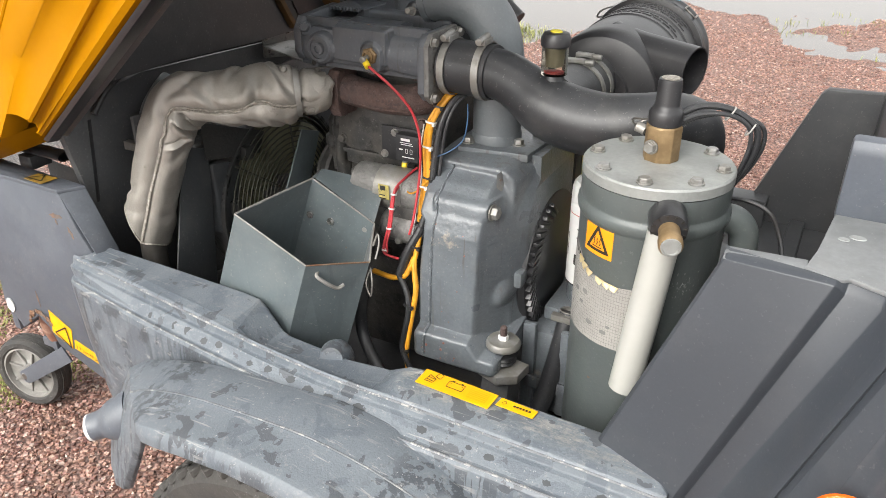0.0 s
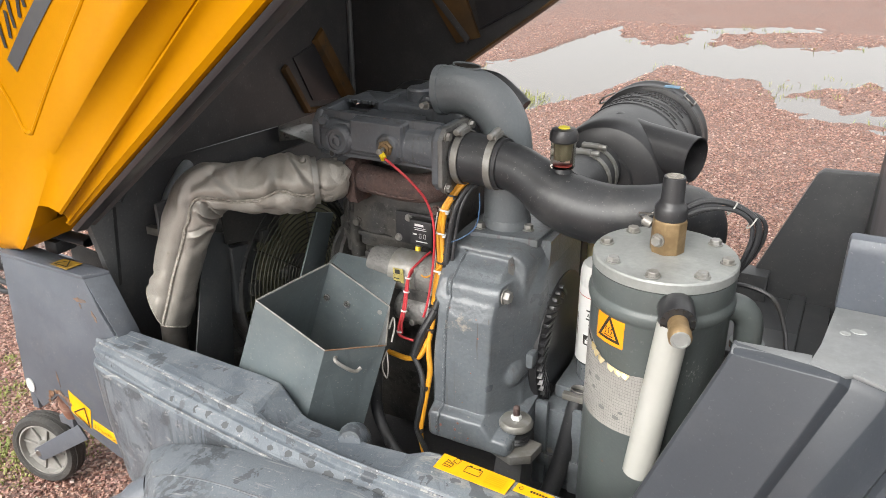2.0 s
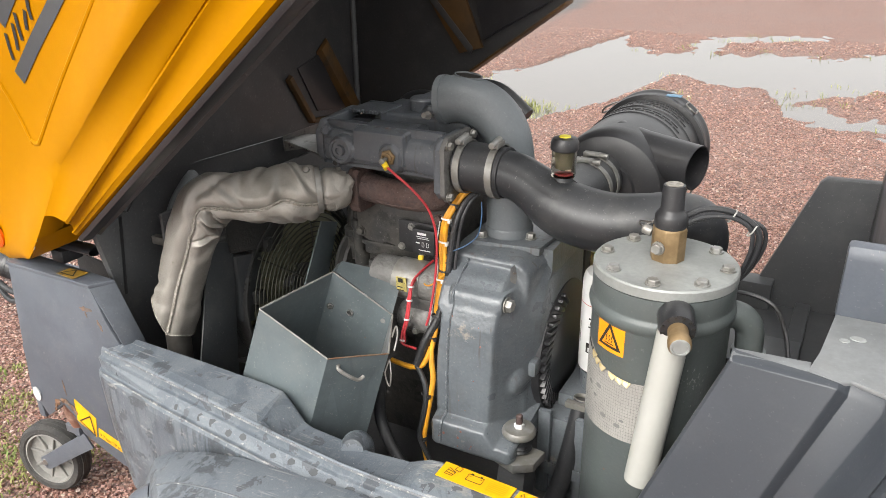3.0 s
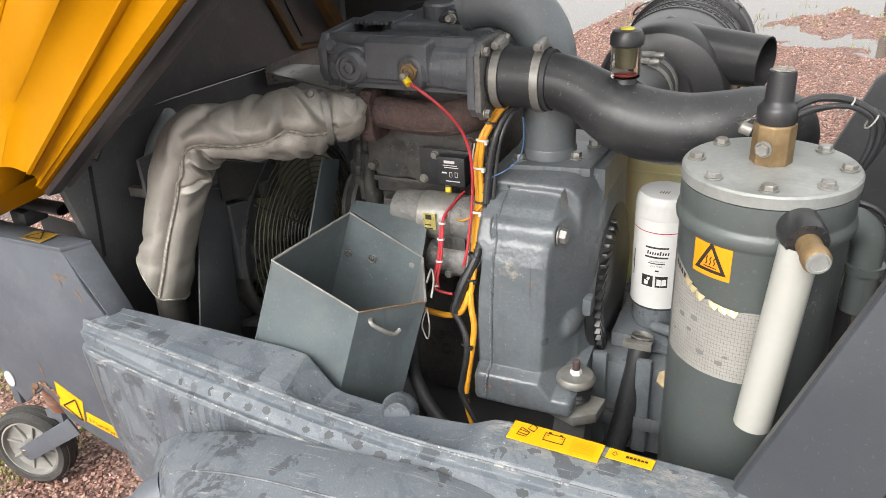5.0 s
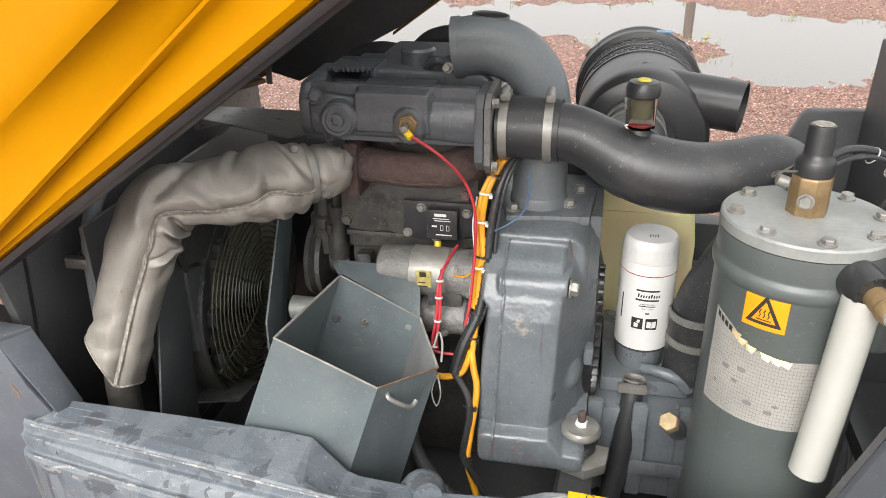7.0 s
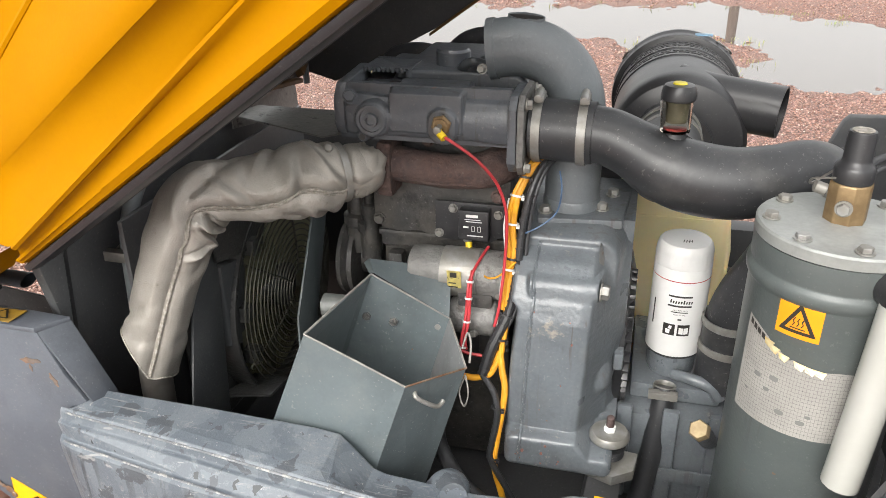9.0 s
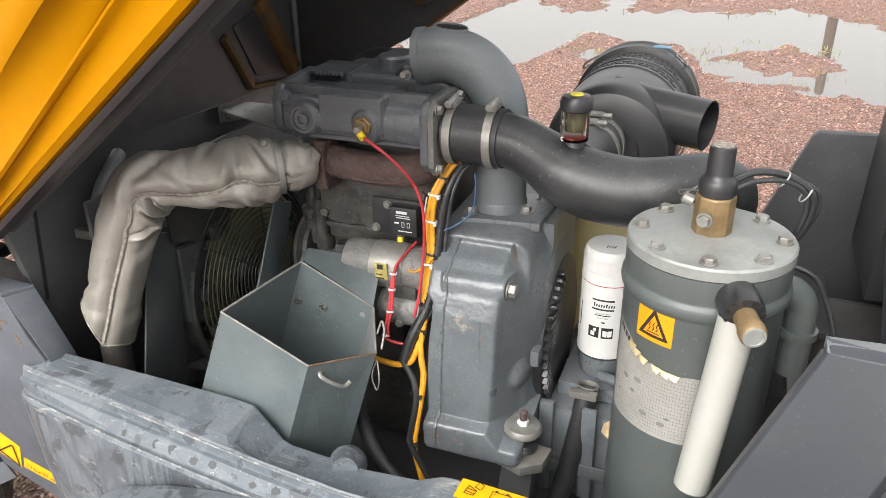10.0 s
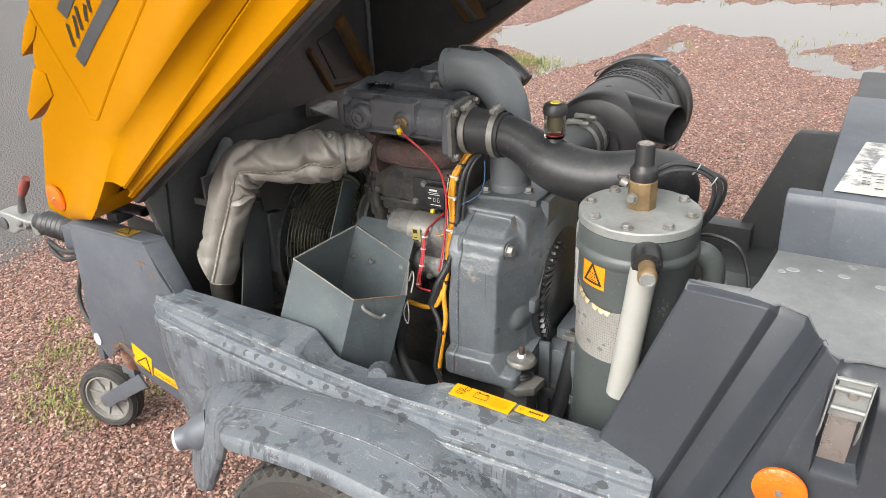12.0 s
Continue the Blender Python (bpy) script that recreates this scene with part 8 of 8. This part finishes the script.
def make_wiring():
    t = thing("wiring_loom", (-0.60, 1.03, 0.3), "yellow and black wiring loom tied with cable ties", "wiring")
    yellow = [(-0.54, 1.095, 0.896), (-0.558, 1.077, 0.886), (-0.57, 1.059, 0.864), (-0.579, 1.048, 0.839), (-0.585, 1.046, 0.798), (-0.583, 1.041, 0.756), (-0.587, 1.033, 0.713), (-0.587, 1.024, 0.674), (-0.587, 1.014, 0.641), (-0.59, 1.005, 0.614)]
    right = [(-0.59, 1.005, 0.614), (-0.585, 0.997, 0.587), (-0.579, 0.990, 0.560), (-0.582, 0.982, 0.520), (-0.587, 0.976, 0.477), (-0.589, 0.969, 0.435), (-0.575, 0.962, 0.385), (-0.56, 0.955, 0.33)]
    left = [(-0.59, 1.005, 0.614), (-0.601, 0.995, 0.583), (-0.618, 0.993, 0.574), (-0.635, 0.994, 0.571), (-0.67, 1.0, 0.57)]
    dark = [(-0.53, 1.10, 0.89), (-0.549, 1.073, 0.878), (-0.562, 1.053, 0.844), (-0.571, 1.047, 0.788), (-0.575, 1.036, 0.723), (-0.582, 1.022, 0.673), (-0.602, 1.004, 0.622), (-0.613, 0.992, 0.580)]
    tail = [(-0.613, 0.992, 0.580), (-0.600, 0.988, 0.563), (-0.591, 0.983, 0.546), (-0.587, 0.976, 0.520), (-0.593, 0.970, 0.476), (-0.594, 0.965, 0.448), (-0.568, 0.958, 0.405), (-0.542, 0.953, 0.36)]

    def moved(pts, dx, dy):
        return [(p[0] + dx + 0.0012 * math.sin(5.1 * i + dx * 800), p[1] + dy, p[2]) for i, p in enumerate(pts)]

    for nm, pts, r, m, lab in (("yellow_conduit", moved(yellow, 0.002, 0.0), 0.0046, WIREYEL, "grubby yellow cloth conduit"), ("yellow_conduit", moved(yellow[:8], -0.0045, 0.001), 0.0036, WIREYEL, ""), ("yellow_conduit", right, 0.0050, WIREYEL, ""), ("yellow_conduit", left, 0.0048, WIREYEL, ""),
                               ("black_conduit", dark, [0.004, 0.0045, 0.005, 0.0055, 0.006, 0.0068, 0.0085, 0.0075], RUBBER, "black corrugated conduit"), ("black_conduit", moved(dark, 0.008, 0.006), 0.0035, RUBBER, ""), ("black_conduit", tail, 0.0050, RUBBER, ""), ("white_wire", moved(yellow[3:9], -0.0095, -0.004), 0.0011, WHITE, "")):
        bm = B()
        tube(bm, pts, r, 10, 6)
        part(nm, bm, m, t, lab)
    bumps = spline(dark, 9)[18:]
    for i in range(0, len(bumps) - 1, 2):
        bm = B()
        ring(bm, bumps[i], tuple((bumps[i + 1] - bumps[i]).normalized()), 0.0068 + 0.0018 * min(1.0, i / 40), 0.0008, 0.002, 12)
        part("corrugation", bm, RUBBER, t)
    for (x, y, z), m in (((-0.570, 1.058, 0.866), PLASTIC), ((-0.579, 1.047, 0.842), WHITE), ((-0.584, 1.045, 0.80), WHITE), ((-0.581, 1.040, 0.748), PLASTIC), ((-0.586, 1.033, 0.735), WHITE), ((-0.588, 1.022, 0.668), PLASTIC), ((-0.590, 1.010, 0.632), PLASTIC), ((-0.588, 0.980, 0.532), PLASTIC), ((-0.592, 0.968, 0.448), PLASTIC)):
        bm = B()
        ring(bm, (x, y, z), (0.1, 0.25, 1), 0.0095, 0.001, 0.003, 18)
        box(bm, -0.0022, 0.0022, -0.003, 0.003, -0.002, 0.002, Matrix.Translation((x + 0.009, y - 0.006, z)))
        part("cable_tie", bm, m, t)
    # red battery leads
    w = thing("red_lead", (-0.65, 1.04, 0.6), "red insulated leads with yellow crimps", "cable")
    for pts, r in (([(-0.676, 1.018, 0.930), (-0.655, 1.012, 0.921), (-0.633, 1.014, 0.905), (-0.615, 1.020, 0.885), (-0.602, 1.028, 0.862), (-0.592, 1.030, 0.832), (-0.589, 1.030, 0.80), (-0.590, 1.028, 0.758), (-0.592, 1.021, 0.718), (-0.595, 1.012, 0.679), (-0.600, 1.007, 0.655)], 0.0022),
                   ([(-0.655, 1.088, 0.728), (-0.648, 1.07, 0.722), (-0.640, 1.040, 0.72), (-0.642, 1.025, 0.705), (-0.643, 1.012, 0.661), (-0.647, 0.999, 0.623), (-0.640, 0.996, 0.612), (-0.615, 0.996, 0.610)], 0.0024),
                   ([(-0.624, 1.080, 0.745), (-0.630, 1.060, 0.738), (-0.637, 1.030, 0.725), (-0.638, 1.022, 0.705), (-0.638, 1.010, 0.661), (-0.641, 1.0, 0.632), (-0.639, 0.998, 0.616)], 0.0022)):
        bm = B()
        tube(bm, pts, r, 10, 6)
        part("lead", bm, REDP, w)
    for a, b in (((-0.684, 1.022, 0.936), (-0.673, 1.015, 0.928)), ((-0.6565, 1.092, 0.744), (-0.655, 1.086, 0.726))):
        bm = B()
        tube(bm, [a, b], 0.0052, 12, 2)
        part("crimp", bm, CRIMP, w, "yellow crimp sleeve")
    for x, y, z in ((-0.640, 1.026, 0.712), (-0.6405, 1.019, 0.688), (-0.6405, 1.009, 0.655), (-0.644, 0.998, 0.618)):
        bm = B()
        ring(bm, (x, y, z), (0, 0.25, 1), 0.0058, 0.0009, 0.0028, 16)
        part("cable_tie", bm, WHITE, w)
    cable("blue_wire", [(-0.525, 1.07, 0.875), (-0.520, 1.06, 0.85), (-0.525, 1.055, 0.82), (-0.545, 1.05, 0.80), (-0.572, 1.045, 0.785)], 0.0012, BLUEW, "thin blue wire beside the wiring loom", n=6)
    cable("orange_wire", [(-0.640, 1.06, 0.722), (-0.62, 1.04, 0.716), (-0.60, 1.03, 0.724), (-0.575, 1.03, 0.75)], 0.0014, WIREYEL, "thin orange wire by the relay", n=6)
    g = thing("valve_cables", (-0.12, 1.0, 0.84), "bundle of black cables behind the lid valve", "cable")
    for k, (dy, dz) in enumerate(((0, 0), (0.008, 0.009), (0.016, -0.007))):
        bm = B()
        tube(bm, [(-0.180, 0.962 + dy, 0.932 + dz), (-0.155, 0.975 + dy, 0.943 + dz), (-0.122, 0.985 + dy, 0.944 + 0.5 * dz), (-0.099 + 0.006 * k, 0.992 + dy, 0.930), (-0.094 + 0.007 * k, 0.995 + dy, 0.905), (-0.101 + 0.005 * k, 0.998 + dy, 0.87), (-0.114, 1.005, 0.83), (-0.125, 1.01, 0.77)], 0.0030 + 0.0016 * (k == 1), 10, 6)
        part("cable", bm, RUBBER, g)
    for p in ((-0.124, 0.993, 0.944), (-0.098, 1.000, 0.926)):
        bm = B()
        ring(bm, p, (0.8, 0.1, -0.5), 0.0105, 0.001, 0.0018, 16)
        part("cable_tie", bm, TUBE, g)
    cable("thin_cable", [(-0.13, 1.06, 0.80), (-0.10, 1.08, 0.797), (-0.06, 1.08, 0.785), (-0.038, 1.07, 0.75), (-0.02, 1.03, 0.71), (0.02, 0.98, 0.685)], 0.0035, RUBBER, "thin black cable curving into the rear cowl", n=8)
    cable("breather_hose", [(-0.90, 1.42, 0.90), (-0.86, 1.41, 0.945), (-0.80, 1.40, 0.955), (-0.755, 1.39, 0.93), (-0.74, 1.36, 0.90)], 0.018, RUBBER, "black breather hose arching behind the engine", "hose", n=14)
    cable("breather_hose", [(-0.79, 1.47, 0.92), (-0.74, 1.46, 0.968), (-0.67, 1.45, 0.975), (-0.60, 1.44, 0.93)], 0.018, RUBBER, "black breather hose arching behind the engine", "hose", n=14)
    cable("floor_cable", [(-0.15, 0.9, 0.28), (-0.08, 0.95, 0.45), (-0.04, 1.05, 0.5), (0.0, 1.2, 0.48)], 0.005, RUBBER, "thin black cable low beside the vessel", n=8)


make_wiring()


# ---- wheels and drawbar ----
def make_wheels():
    t = thing("jockey_wheel", (-1.612, 0.90, 0.0), "small jockey wheel with grey rim and worn tyre", "jockey wheel")
    ax = Vector((0.22, -0.97, 0.06)).normalized()
    c = Vector((-1.612, 0.900, 0.0925))
    bm = B()
    lathe(bm, [(0.066, -0.018), (0.073, -0.025), (0.085, -0.025), (0.0905, -0.016), (0.0918, 0), (0.0905, 0.016), (0.085, 0.025), (0.073, 0.025), (0.066, 0.018)], c, ax, 56)
    bmesh.ops.delete(bm, geom=[f for f in bm.faces if len(f.verts) > 8], context="FACES_ONLY")
    tyre = part("tyre", bm, TYRE, t, "worn black rubber tyre")
    for k in range(3):
        bm = B()
        ring(bm, c + ax * (-0.014 + 0.012 * k), ax, 0.0927, 0.003, 0.004, 56)
        part("tread_rib", bm, TYRE, tyre)
    bm = B()
    lathe(bm, [(0.0, -0.01), (0.066, -0.014), (0.070, -0.018), (0.070, 0.021), (0.065, 0.022), (0.062, 0.009), (0.03, 0.006), (0.022, 0.010), (0.020, 0.028), (0.012, 0.029), (0.011, 0.022), (0.0, 0.022)], c, ax, 48)
    rim = part("rim", bm, CASTRIM, t, "dusty grey plastic rim")
    m = axis_pose(c, ax)
    for k in range(8):
        bm = B()
        box(bm, 0.022, 0.063, -0.003, 0.003, 0.004, 0.013, m @ Matrix.Rotation(k * math.pi / 4, 4, "Z"))
        part("spoke", bm, CASTRIM, rim, bevel=0.0015)
    bm = B()
    bolt(bm, c + ax * 0.026, tuple(ax), 0.017, 0.008)
    part("axle_nut", bm, STEEL, t)
    bm = B()
    slab(bm, [c + ax * 0.034 + Vector((-0.018, 0, 0.006)), c + ax * 0.034 + Vector((-0.004, 0, -0.018)), c + ax * 0.034 + Vector((0.012, 0, -0.018)), Vector((-1.395, 0.862, 0.212)), Vector((-1.418, 0.862, 0.245))], 0.005, tuple(ax))
    slab(bm, [c - ax * 0.034 + Vector((-0.012, 0, -0.012)), c - ax * 0.034 + Vector((0.012, 0, -0.012)), Vector((-1.43, 0.925, 0.235)), Vector((-1.455, 0.922, 0.262))], 0.005, tuple(-ax))
    box(bm, -1.475, -1.43, 0.86, 0.93, 0.235, 0.255)
    part("fork", bm, BODY, t, "dull grey steel fork", 0.001)
    bm = B()
    tube(bm, [(-1.452, 0.89, 0.24), (-1.425, 0.86, 0.31), (-1.36, 0.83, 0.385), (-1.33, 0.82, 0.42)], 0.023, 20, 3)
    part("stem", bm, material("flaking_pink_primer", (0.42, 0.27, 0.21), 0.6, second=(0.25, 0.12, 0.08), patch=25, wear=(0.12, 0.06, 0.04), wear_scale=18, wear_from=0.6), t, "rusty flaking stem tube")
    t = thing("road_wheel", (-0.58, 0.62, 0.0), "black road tyre under the mudguard", "wheel")
    bm = B()
    cw = Vector((-0.58, 0.622, 0.245))
    lathe(bm, [(0.165, -0.055), (0.20, -0.070), (0.228, -0.068), (0.241, -0.055), (0.2435, 0), (0.241, 0.055), (0.228, 0.068), (0.20, 0.070), (0.165, 0.055)], cw, (0, 1, 0), 72)
    part("tyre", bm, TYRE, t, "dusty black road tyre")
    bm = B()
    lathe(bm, [(0.02, -0.03), (0.15, -0.035), (0.165, -0.055), (0.165, 0.055), (0.15, 0.04), (0.02, 0.03)], cw, (0, 1, 0), 40)
    part("rim", bm, STEEL, t)
    block = None
    for row, y in enumerate((-0.052, -0.027, 0.0, 0.027, 0.052)):
        for k in range(48):
            a = 2 * math.pi * (k + 0.5 * (row % 2)) / 48
            if block is None:
                bm = B()
                box(bm, -0.0045, 0.0065, -0.0105, 0.0105, -0.0125, 0.0125)
                block = mesh_of("tread_block", bm, TYRE, 0.0015, 1)
            if not 0.1 < a < 3.0:
                continue
            ob = new("tread_block", block)
            ob.parent = t
            ob.matrix_parent_inverse = root_pose(t).inverted()
            r = 0.2425 - 0.6 * y * y * 1.6
            ob.matrix_basis = Matrix.Translation((cw.x + r * math.cos(a), cw.y + y, cw.z + r * math.sin(a))) @ Matrix.Rotation(-a, 4, "Y") @ Matrix.Rotation(0.25 * (row - 2), 4, "X")
    t = thing("drawbar", (-1.9, 1.17, 0.0), "towing drawbar with ridged bellows and red-gripped coupling", "drawbar")
    bm = B()
    box(bm, -2.0, -1.44, 1.13, 1.21, 0.36, 0.44)
    part("beam", bm, BODY, t, bevel=0.006)
    bm = B()
    prof = [(0.036, 0.0)]
    for k in range(6):
        prof += [(0.044 - 0.001 * k, 0.012 + 0.024 * k), (0.038 - 0.001 * k, 0.024 + 0.024 * k)]
    lathe(bm, prof + [(0.03, 0.17)], (-1.99, 1.17, 0.41), (-1, 0, 0), 28)
    part("bellows", bm, RUBBER, t, "black ridged rubber bellows")
    bm = B()
    loft(bm, [[(x, 1.17 - w, 0.395 + h), (x, 1.17 + w, 0.395 + h), (x, 1.17 + w, 0.395 - h), (x, 1.17 - w, 0.395 - h)] for x, w, h in ((-2.14, 0.026, 0.024), (-2.165, 0.030, 0.027), (-2.175, 0.022, 0.018), (-2.24, 0.024, 0.022), (-2.26, 0.034, 0.034), (-2.30, 0.034, 0.036), (-2.33, 0.026, 0.030), (-2.345, 0.012, 0.016))])
    part("coupling_head", bm, ALU, t, "cast coupling head", 0.008, 3)
    bm = B()
    tube(bm, [(-2.24, 1.17, 0.43), (-2.225, 1.17, 0.48), (-2.205, 1.17, 0.505)], [0.014, 0.011, 0.010], 12, 4)
    part("handle", bm, BLACK, t)
    for x in (-2.19, -2.225):
        bm = B()
        bolt(bm, (x, 1.143, 0.398), (0, -1, 0.1), 0.016, 0.008)
        part("bolt", bm, ZINC, t)
    bm = B()
    lathe(bm, [(0.022, 0), (0.022, 0.006), (0.016, 0.008)], (-2.30, 1.136, 0.392), (0, -1, 0), 20)
    part("jaw_pivot", bm, BLACK, t)
    bm = B()
    tube(bm, [(-2.212, 1.17, 0.495), (-2.19, 1.17, 0.525), (-2.165, 1.17, 0.555)], [0.012, 0.016, 0.012], 14, 4)
    part("grip", bm, REDDIRTY, t, "faded red grip")
    bm = B()
    tube(bm, [(-2.06, 1.12, 0.36), (-1.98, 1.10, 0.345), (-1.90, 1.10, 0.37), (-1.80, 1.10, 0.40)], 0.008, 10, 5)
    tube(bm, [(-2.06, 1.12, 0.38), (-1.95, 1.10, 0.375), (-1.80, 1.10, 0.42)], 0.008, 10, 5)
    part("brake_rod", bm, RUBBER, t)
    bm = B()
    tube(bm, [(-1.86, 1.09, 0.38), (-1.90, 1.07, 0.27), (-1.87, 1.05, 0.20), (-1.78, 1.03, 0.17), (-1.66, 1.0, 0.20), (-1.55, 0.98, 0.30)], 0.007, 10, 6)
    part("breakaway_cable", bm, RUBBER, t)


make_wheels()


make_distance()
